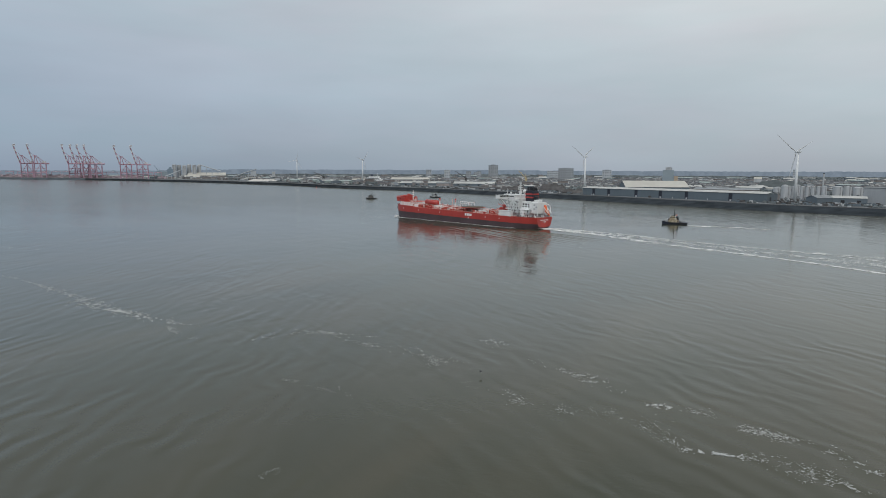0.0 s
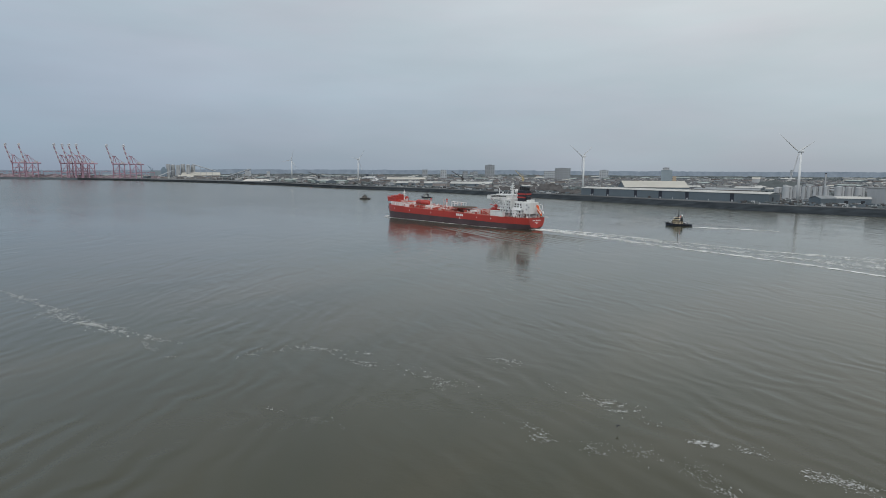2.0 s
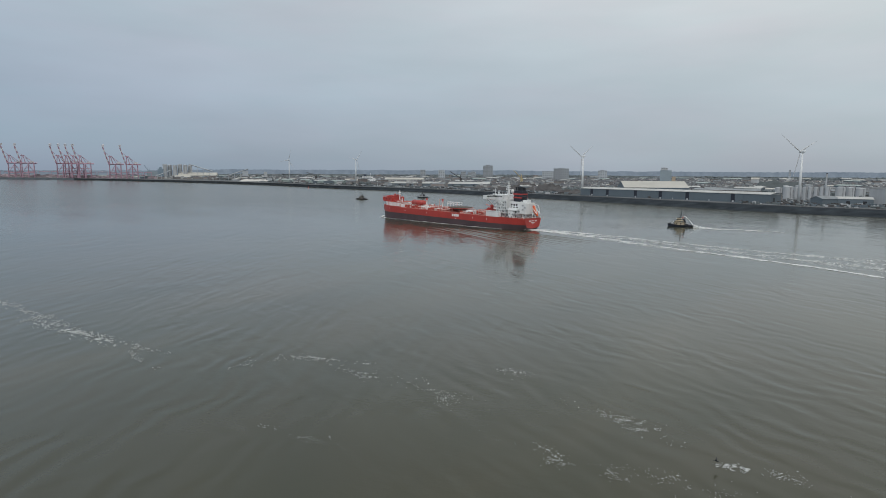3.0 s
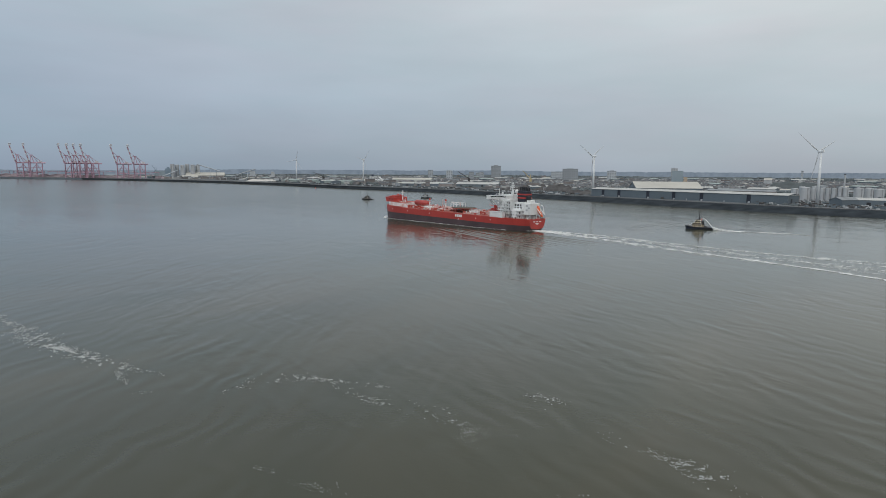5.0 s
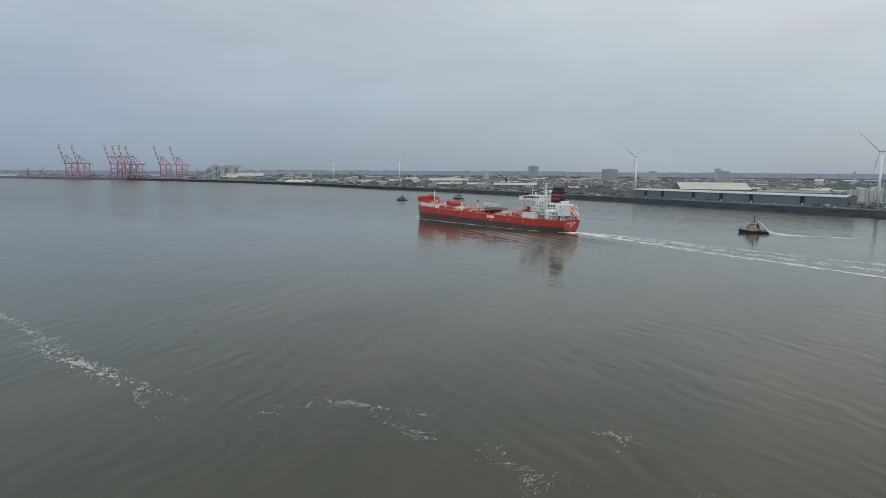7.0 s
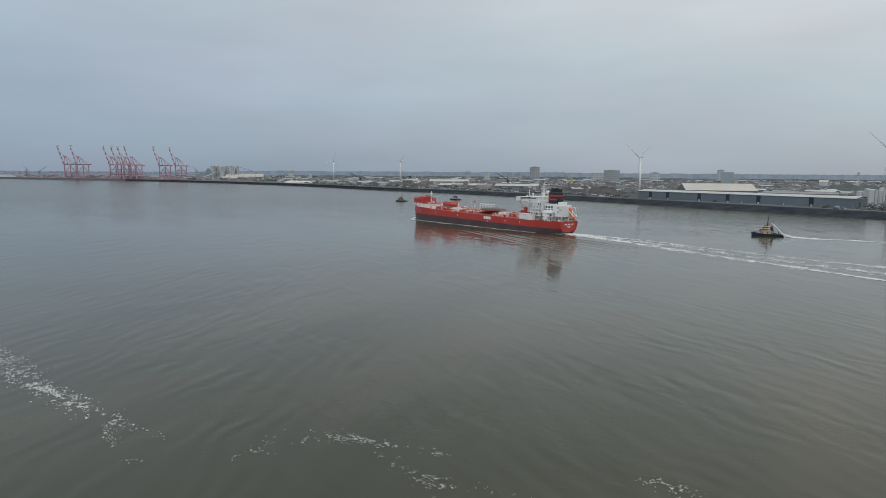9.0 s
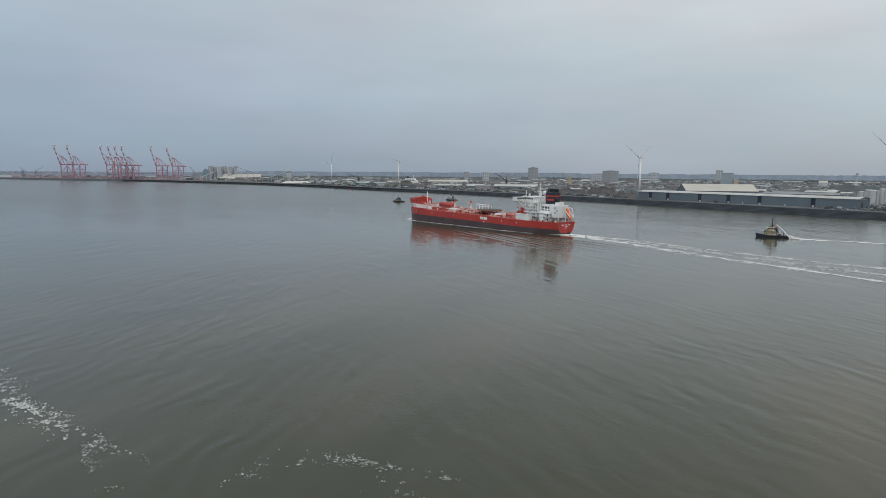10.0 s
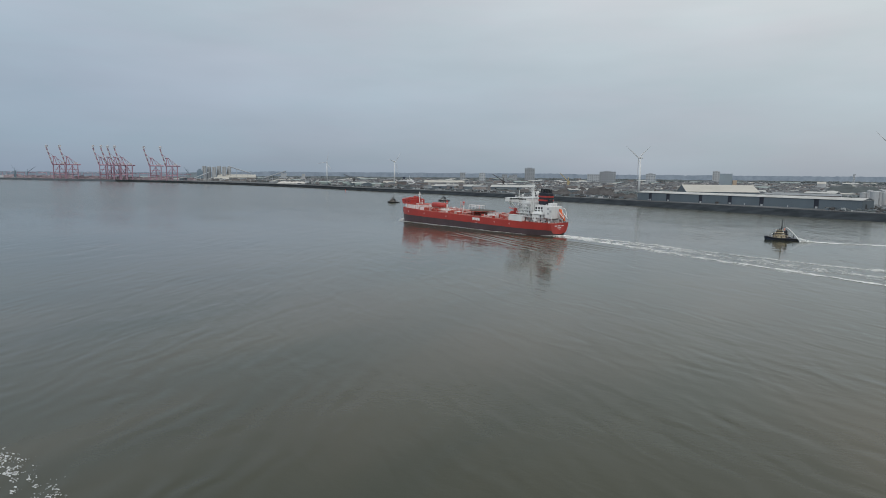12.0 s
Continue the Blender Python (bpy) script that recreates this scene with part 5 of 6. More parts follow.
def build_town():
    rng = random.Random(11)
    styles = []
    for i, (w, d, e, rg, wm, rm) in enumerate((
            (40, 22, 7, 10, BRICK, SLATE), (26, 12, 6, 9.5, BRICK, SLATE), (60, 30, 8, 11, SHEET_GREY, SHEET_ROOF), (36, 26, 7, 9, CONCRETE, SHEET_WHITE),
            (80, 34, 9, 12, SHEET_GREY, GREEN_ROOF), (22, 16, 11, 12, CONCRETE, SLATE), (30, 14, 14, 15, BRICK, SLATE), (50, 20, 6, 8, TANK, SHEET_WHITE))):
        proto = build_shed("town_building", pose(0, 0, 0), w, d, e, rg, wm, rm, ("brown brick terrace with slate roof", "brick terrace with slate roof", "blue-grey clad industrial shed", "low works building with white roof", "large industrial shed with green-grey roof", "small grey concrete office block", "taller brick building with slate roof", "long low pale works shed")[i], "building", group="town buildings")
        styles.append(proto)
    made = 0
    while made < 290:
        a = radians(rng.uniform(-30, 42))
        r = 1350 + 2200 * rng.random() ** 0.75
        x, y = EYE0.x + math.sin(a) * r, EYE0.y + math.cos(a) * r
        if shore_gap(x, y) < 210 or (math.degrees(a) > 10 and r < 1500):
            continue
        i = rng.choice((0, 1, 1, 2, 3, 3, 4, 5, 6, 7, 7, 0))
        m = pose(x, y, ground_height(x, y), 0, 0, rng.choice((-50, 40, 10, -15, -80)) + rng.uniform(-6, 6))
        if made < 8:
            styles[made].matrix_basis = m
        else:
            copy_thing(styles[i], m)
        made += 1


def island_material(name, colours, rough=0.85):
    """Many small roofs or walls in one mesh, each of its own shade."""
    m = bpy.data.materials.new(name)
    m.use_nodes = True
    n, l = m.node_tree.nodes, m.node_tree.links
    geo, ramp, tc, tx, sc = n.new("ShaderNodeNewGeometry"), n.new("ShaderNodeValToRGB"), n.new("ShaderNodeTexCoord"), n.new("ShaderNodeTexNoise"), n.new("ShaderNodeMix")
    ramp.color_ramp.interpolation = "CONSTANT"
    ramp.color_ramp.elements[0].color = (*colours[0], 1)
    ramp.color_ramp.elements[1].position, ramp.color_ramp.elements[1].color = 1 / len(colours), (*colours[1], 1)
    for i, c in enumerate(colours[2:], 2):
        ramp.color_ramp.elements.new(i / len(colours)).color = (*c, 1)
    tx.inputs["Scale"].default_value, tx.inputs["Detail"].default_value = 0.6, 4
    sc.data_type, sc.blend_type = "RGBA", "OVERLAY"
    sc.inputs["Factor"].default_value = 0.25
    l.new(geo.outputs["Random Per Island"], ramp.inputs[0])
    l.new(tc.outputs["Object"], tx.inputs["Vector"])
    l.new(ramp.outputs[0], sc.inputs["A"])
    l.new(tx.outputs["Fac"], sc.inputs["B"])
    b = n["Principled BSDF"]
    b.inputs["Roughness"].default_value = rough
    l.new(sc.outputs["Result"], b.inputs["Base Color"])
    return m


def build_terraces(streets):
    """Rows of small houses and works roofs that fill the town, past counting."""
    rng = random.Random(77)
    walls, roofs = ([], []), ([], [])
    made = 0
    while made < streets:
        a = radians(rng.uniform(-27, 43))
        r = 1420 + 1750 * rng.random() ** 0.8
        x, y = EYE0.x + math.sin(a) * r, EYE0.y + math.cos(a) * r
        if shore_gap(x, y) < 230 or (math.degrees(a) > 10 and r < 1560):
            continue
        made += 1
        turn = radians(rng.choice((-50, 40, 10, -80)) + rng.uniform(-8, 8))
        ux, uy = math.cos(turn), math.sin(turn)
        works = rng.random() < 0.28
        for k in range(rng.randint(1, 3) if works else rng.randint(4, 9)):
            w, d = (rng.uniform(16, 34), rng.uniform(10, 18)) if works else (rng.uniform(7, 13), rng.uniform(7, 9))
            e, h = (rng.uniform(4, 7), rng.uniform(1, 3)) if works else (rng.uniform(5, 8), rng.uniform(2, 3.4))
            px, py = x + ux * k * (w + 1), y + uy * k * (w + 1)
            z = ground_height(px, py)

            def at(u, v, t):
                return (px + ux * u - uy * v, py + uy * u + ux * v, z + t)
            o = len(walls[0])
            for t in (-1.5, e):
                walls[0].extend(at(u, v, t) for u, v in ((-w / 2, -d / 2), (w / 2, -d / 2), (w / 2, d / 2), (-w / 2, d / 2)))
            walls[0].extend((at(-w / 2, 0, e + h), at(w / 2, 0, e + h)))
            walls[1].extend([o + i for i in f] for f in ((0, 1, 5, 4), (2, 3, 7, 6), (1, 2, 6, 9, 5), (3, 0, 4, 8, 7)))
            o = len(roofs[0])
            roofs[0].extend((at(-w / 2 - 0.3, -d / 2 - 0.4, e), at(w / 2 + 0.3, -d / 2 - 0.4, e), at(w / 2 + 0.3, 0, e + h + 0.2), at(-w / 2 - 0.3, 0, e + h + 0.2), at(w / 2 + 0.3, d / 2 + 0.4, e), at(-w / 2 - 0.3, d / 2 + 0.4, e)))
            roofs[1].extend(([o, o + 1, o + 2, o + 3], [o + 3, o + 2, o + 4, o + 5]))
    brick = island_material("mixed_house_walls", ((0.215, 0.20, 0.20), (0.32, 0.325, 0.33), (0.17, 0.165, 0.17), (0.40, 0.41, 0.41), (0.24, 0.225, 0.22)))
    slate = island_material("mixed_house_roofs", ((0.085, 0.095, 0.108), (0.11, 0.12, 0.132), (0.14, 0.155, 0.165), (0.075, 0.082, 0.095), (0.12, 0.11, 0.11), (0.10, 0.108, 0.12), (0.16, 0.17, 0.18), (0.09, 0.098, 0.11), (0.13, 0.14, 0.15), (0.32, 0.33, 0.33)), 0.7)
    for name, (v, f), mat, label in (("town_house_walls", walls, brick, "brick and rendered house walls of the far streets"), ("town_house_roofs", roofs, slate, "grey slate and pale sheet roofs of the far streets")):
        me = bpy.data.meshes.new(name)
        me.from_pydata(v, [], f)
        me.materials.append(mat)
        tagged(new(name, me), label, "houses", kind="stuff")


def build_container_stack(x, y, turn, rows, tiers):
    c = empty("container_stack", pose(x, y, QUAY, 0, 0, turn), "stack of reddish shipping containers, paled for haze", "containers", "containers on the terminal")
    for i in range(rows):
        for j in range(tiers if i % 3 else max(1, tiers - 1)):
            part("container", boxed(i * 12.6, i * 12.6 + 12.2, -1.2, 1.2, j * 2.6, j * 2.6 + 2.55), CONTAINER, c)
    return c


# ---------------- foam on the water ----------------
def foam_patch(name, rows, label, seed, lift=0.03, rise=0.05, gaps=-0.02, mat=None, drawn=1.0):
    """Flakes of foam scattered about a line; rows of x, y, half-width, flakes per metre, flake size."""
    rng = random.Random(seed)
    verts, faces = [], []
    ox, oy = rows[0][0], rows[0][1]
    for (x0, y0, w0, n0, s0), (x1, y1, w1, n1, s1) in zip(rows, rows[1:]):
        length = math.hypot(x1 - x0, y1 - y0)
        for _ in range(int(length * (n0 + n1) * 0.5)):
            f = rng.random()
            w, s = w0 + (w1 - w0) * f, s0 + (s1 - s0) * f
            mx, my = x0 + (x1 - x0) * f, y0 + (y1 - y0) * f
            off = rng.gauss(0, 0.5) * w * (1 + 1.2 * noise.noise((mx * 0.07, my * 0.07, seed + 2))) + 1.5 * noise.noise((mx * 0.05, my * 0.05, seed + 5))
            along = rng.gauss(0, 0.4) * w
            tx, ty = (x1 - x0) / length, (y1 - y0) / length
            cx, cy = x0 + (x1 - x0) * f - ty * off + tx * along, y0 + (y1 - y0) * f + tx * off + ty * along
            if noise.noise((cx * 0.12, cy * 0.12, seed)) * 0.8 + 0.8 * noise.noise((cx * 0.55, cy * 0.55, seed)) < gaps + rng.gauss(0, 0.06):
                continue
            r = s * (rng.uniform(1.1, 1.8) if rng.random() < 0.06 else rng.uniform(0.3, 1.0) ** 1.4)
            long_ = rng.uniform(1.0, 2.2) * drawn
            k, o = rng.randint(5, 8), len(verts)
            dirx = math.atan2(ty, tx)
            up = rng.random() * rise
            for q in range(k):
                a = q / k * 6.283
                rr = r * rng.uniform(0.5, 1.15)
                u, v = math.cos(a) * rr * long_, math.sin(a) * rr
                verts.append((cx - ox + u * math.cos(dirx) - v * math.sin(dirx), cy - oy + u * math.sin(dirx) + v * math.cos(dirx), up + rng.uniform(0, 0.02)))
            faces.append(list(range(o, o + k)))
    me = bpy.data.meshes.new(name)
    me.from_pydata(verts, [], faces)
    me.materials.append(mat or FOAM)
    ob = new(name, me)
    ob.location = (ox, oy, lift)
    weight = sum(r[3] for r in rows)
    ob["mid_x"] = sum(r[0] * r[3] for r in rows) / weight
    return tagged(ob, label, "foam", kind="stuff")


def build_bird():
    b = empty("seabird", pose(0, 0, 1), "small dark seabird skimming over the water", "bird")
    body = bmesh.new()
    bmesh.ops.create_uvsphere(body, u_segments=10, v_segments=7, radius=1, matrix=Matrix.Diagonal((0.34, 0.11, 0.11, 1)))
    part("body", body, BLACK, b, "", True)
    part("head", ball(bmesh.new(), (0.36, 0, 0.05), 0.09), BLACK, b, "", True)
    part("tail", prism(bmesh.new(), [(-0.3, -0.05), (-0.3, 0.05), (-0.55, 0.1), (-0.55, -0.1)], -0.01, 0.02), BLACK, b)
    wings = []
    for s in (1, -1):
        w = part("wing", prism(bmesh.new(), [(0.14, 0.0), (0.1, s * 0.35), (-0.05, s * 0.68), (-0.16, s * 0.66), (-0.12, s * 0.3), (-0.16, 0.0)][::s], -0.012, 0.012), BLACK, b)
        wings.append(w)
    return b, wings


# ---------------- the place ----------------
build_setting()

tanker = build_tanker()
tug_near = build_tug("cream and dark blue tug spraying from its fire monitor", TUG_BLUE, CREAM, 25.0)
tug_far = build_tug("small dark tug with pale wheelhouse ahead of the tanker", BLACK, TUG_GREY, 21.0, False)
tug_behind = build_tug("dark green-grey tug beyond the tanker's bow", TUG_BLUE, TUG_WHITE, 22.0, False)

for tx, ty, hub, face, blades, cone in (
    (-573.4, 2477.8, 88.7, 249, 20, 3),
    (-277.7, 2177.9, 86.8, 330, 40, 3),
    (286.2, 1278.0, 82.8, 130, 60, 3),
    (536.4, 959.9, 84.7, 110, 53, 8),
):
    build_turbine(tx, ty, hub, face, blades, cone)

for cx, cy, turn, size in (
    (-2015, 3019, 34, 1.252),
    (-1940, 3002, 33, 1.243),
    (-1746, 2950, 31, 1.227),
    (-1701, 2937, 30, 1.220),
    (-1663, 2925, 30, 1.214),
    (-1621, 2908, 29, 1.207),
    (-1443, 2827, 27, 1.171),
    (-1352, 2792, 26, 1.155),
):
    build_sts_crane(cx, cy, turn, size)

build_quay_warehouse(275.1, 1242.6, 492.5, 957.5, 13.2, 34)
build_shed("bulk_shed", frame_at(424, 1274, -5, QUAY), 122, 70, 14.8, 26.6, SHEET_GREY, SHEET_WHITE, "large off-white roofed bulk storage shed behind the quay", "warehouse", 0)
build_shed("quay_shed", frame_at(-1142, 3057, 16, QUAY), 171, 80, 13.9, 27.1, SHEET_WHITE, SHEET_WHITE, "long low white-roofed shed near the cranes", "warehouse", 0)
build_shed("quay_shed", frame_at(-1151, 2893, 22, QUAY), 64, 40, 7.7, 15.1, SHEET_WHITE, SHEET_WHITE, "small pale shed near the cranes", "warehouse", 0)
build_shed("transit_shed", frame_at(-522, 2336, -22, QUAY), 138, 30, 6.2, 10.1, GREEN_ROOF, GREEN_ROOF, "long pale green roofed transit shed on the quay", "warehouse", 0)
build_shed("transit_shed", frame_at(-364, 2133, -25, QUAY), 132, 30, 6.6, 10.1, GREEN_ROOF, GREEN_ROOF, "long pale green roofed transit shed on the quay", "warehouse", 0)
build_shed("transit_shed", frame_at(-61, 1913, -8, QUAY), 133, 40, 6.3, 11.0, SHEET_GREY, SHEET_ROOF, "long pale flat-roofed dock shed", "warehouse", 4)
build_shed("transit_shed", frame_at(-119, 2311, -7, QUAY), 140, 40, 11.7, 17.6, SHEET_ROOF, SHEET_WHITE, "long white-roofed dock shed", "warehouse", 0)
build_shed("transit_shed", frame_at(93, 1861, -13, QUAY), 121, 40, 6.6, 12.0, SHEET_GREY, SHEET_ROOF, "long dock shed with pale roof", "warehouse", 4)
build_shed("transit_shed", frame_at(-296, 2245, -2, QUAY), 56, 25, 5.9, 13.6, SHEET_WHITE, SHEET_WHITE, "white terminal building on the dock", "warehouse", 3)
build_shed("yard_shed", frame_at(595, 939, -28, QUAY), 61, 30, 8.4, 11.2, SHEET_GREY, SHEET_ROOF, "low grey yard shed with pale roof", "warehouse", 3)
build_shed("yard_shed", frame_at(561, 937, 19, QUAY), 33, 20, 8.3, 12.1, SHEET_GREY, SLATE, "dark gabled yard shed", "warehouse", 0)
build_shed("yard_shed", frame_at(658, 920, -46, QUAY), 67, 40, 23.4, 24.6, CONCRETE, SLATE, "buff-grey dock warehouse with slate roof", "warehouse", 0)
build_shed("yard_shed", frame_at(536, 1043, -38, QUAY), 33, 30, 8.9, 13.1, BRICK, SLATE, "old brick dock building", "warehouse", 0)
build_shed("works_shed", frame_at(1031, 2070, -27, QUAY), 23, 40, 21.3, 26.6, TANK, SHEET_WHITE, "pale domed works roof in the town", "warehouse", 0)
build_shed("works_shed", frame_at(559, 1242, -31, QUAY), 116, 30, 10.9, 13.8, BRICK, SLATE, "long row of low brick dock sheds", "warehouse", 0)
build_block("tower_block", 273, 3454, 52, 77.5, CONCRETE, "tall grey concrete tower block", -5, storeys=9, cap=5)
build_block("tower_block", 545, 2812, 66, 62.2, CONCRETE, "wide grey residential slab block", -11, storeys=7, cap=3)
build_block("tower_block", 507, 2921, 54, 49.8, CONCRETE, "grey residential slab block", -10, storeys=5, cap=0)
build_block("tower_block", 780, 3015, 42, 53.6, CONCRETE, "grey tower block in the town", -15, storeys=6, cap=4)
build_block("tower_block", 1655, 2984, 9, 60.8, CONCRETE, "thin distant tower block", -29, storeys=5, cap=0)
build_block("tower_block", 1180, 3309, 33, 69.6, TANK, "pale distant hospital tower", -20, storeys=6, cap=3)
build_block("tower_block", -76, 3314, 27, 52.9, CONCRETE, "distant grey tower block", 1, storeys=6, cap=0)
build_block("tower_block", 18, 2915, 28, 51.2, CONCRETE, "grey concrete tower block", -0, storeys=6, cap=3)
build_block("tower_block", 117, 2912, 23, 46.5, CONCRETE, "small grey concrete tower block", -2, storeys=4, cap=0)
build_block("tower_block", 180, 3210, 20, 45.8, CONCRETE, "small pale tower block", -3, storeys=4, cap=0)
build_block("tower_block", 184, 3410, 42, 40.6, CONCRETE, "low grey residential block", -3, storeys=3, cap=0)
build_block("mill", 618, 1737, 29, 55.5, SILO, "tall blue-grey clad grain mill", -20, storeys=0, cap=0, depth=30)
build_block("mill_stair", 632, 1716, 9, 39.0, SANDSTONE, "buff concrete stair tower beside the mill", -20, storeys=0, cap=0, depth=20)
build_block("silo_block", -954, 3174, 27, 42.9, CONCRETE, "distant grey grain silo", 17, storeys=0, cap=0)
build_block("silo_block", -756, 2815, 14, 41.2, TANK, "slim white grain silo tower", 15, storeys=0, cap=0)
build_block("office_block", -53, 1894, 13, 25.0, BRICK, "brick dock office beside the sheds", 2, storeys=2, cap=0)
build_block("silo_block", -1198, 2928, 10, 53.9, TANK, "small white tower by the cranes", 22, storeys=0, cap=0)
for tx, ty, r, top in (
    (609, 1151, 5.9, 26.3),
    (613, 1127, 7.9, 29.0),
    (634, 1138, 4.4, 27.8),
    (635, 1114, 3.9, 28.5),
    (637, 1101, 3.8, 28.9),
    (639, 1088, 3.7, 29.2),
    (644, 1080, 3.7, 30.0),
    (648, 1072, 4.1, 30.2),
    (712, 1138, 7.7, 28.2),
    (735, 1146, 6.4, 27.6),
    (663, 1225, 4.8, 28.8),
    (681, 1214, 5.6, 29.2),
    (776, 1179, 7.9, 25.3),
    (-1273, 2995, 9.5, 72.1),
    (-1263, 3023, 9.6, 70.2),
    (-1233, 3011, 9.6, 68.2),
    (-1222, 3040, 9.7, 72.7),
    (-1192, 3028, 9.7, 70.6),
    (-1180, 3056, 9.8, 68.7),
):
    build_tank(tx, ty, r, top)
build_heap("bulk_mound", -691, 2417, 113, 50, 9.5, SALT, "long pale heap of bulk cargo on the quay", 16, 1)
build_heap("scrap_mound", 212, 1560, 75, 40, 16.1, SCRAP, "dark heap of scrap metal on the quay", -8, 2)
build_heap("scrap_mound", 258, 1492, 65, 40, 19.6, SCRAP, "dark heap of scrap metal on the quay", -10, 3)
build_heap("scrap_mound", 161, 1445, 64, 30, 12.9, SCRAP, "low dark scrap heap near the wall", -6, 4)
build_heap("scrap_mound", 269, 1317, 57, 30, 10.7, SCRAP, "low dark scrap heap near the wall", -12, 5)
build_heap("scrap_mound", 93, 1611, 129, 30, 5.9, SCRAP, "low rubble bank behind the wall", -3, 6)
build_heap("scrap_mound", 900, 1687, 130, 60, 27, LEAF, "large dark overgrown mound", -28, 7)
build_yard_crane(248, 1898, 180, 46.7, 24, YELLOW, "dull yellow dockside jib crane")
build_yard_crane(72, 2013, 180, 42.1, 34, SCRAP, "dark dockside jib crane")
build_yard_crane(-468, 2471, 180, 35.8, 40, SCRAP, "dark dockside jib crane with lowered jib")
build_ferry(-238, 2202, -20, 1.71)
build_ferry(184, 1906, 30, 0.93)
GALLERY = ((-1171, 3025, 74.1), (-1065, 3033, 41.4))
BELT = ((-827, 2795, 53.2), (-856, 2576, 23.4))
LOADER = ((-1187, 2857, 46.3), (-1240, 2813, 18.9))
for top, foot in (GALLERY, BELT, LOADER):
    conveyor = empty("conveyor", pose(*foot[:2], QUAY), "long sloping grey bulk conveyor gallery", "conveyor", "conveyors of the terminal")
    up = Vector((top[0] - foot[0], top[1] - foot[1], top[2] - QUAY))
    low = Vector((0, 0, foot[2] - QUAY))
    part("gallery", rodded(low, up, 2.2, 2.2, 4), CONCRETE, conveyor)
    for f_ in (0.15, 0.4, 0.65, 0.9):
        p_ = low.lerp(up, f_)
        part("trestle", rodded((p_.x, p_.y, 0), p_, 1.0, 0.8, 4), CONCRETE, conveyor)
BUOY_AT = (-367, 1822)
CHIMNEY_AT = (661, 1098, 51.3)
buoy = empty("channel_buoy", pose(*BUOY_AT, 0), "small red channel buoy", "buoy")
part("float", rodded((0, 0, -0.6), (0, 0, 0.9), 1.3, 1.3, 14), HULL_RED, buoy)
part("tower", rodded((0, 0, 0.9), (0, 0, 4.6), 0.8, 0.35, 8), HULL_RED, buoy)
part("topmark", rodded((0, 0, 4.7), (0, 0, 5.6), 0.5, 0.5, 10), HULL_RED, buoy)
chimney = empty("chimney", pose(CHIMNEY_AT[0], CHIMNEY_AT[1], QUAY), "slim white industrial chimney beside the tanks", "chimney")
part("flue", rodded((0, 0, 0), (0, 0, CHIMNEY_AT[2] - QUAY), 1.5, 1.2, 14), TANK, chimney)
part("cap", rodded((0, 0, CHIMNEY_AT[2] - QUAY), (0, 0, CHIMNEY_AT[2] - QUAY + 1.4), 1.35, 1.35, 14), BLACK, chimney)
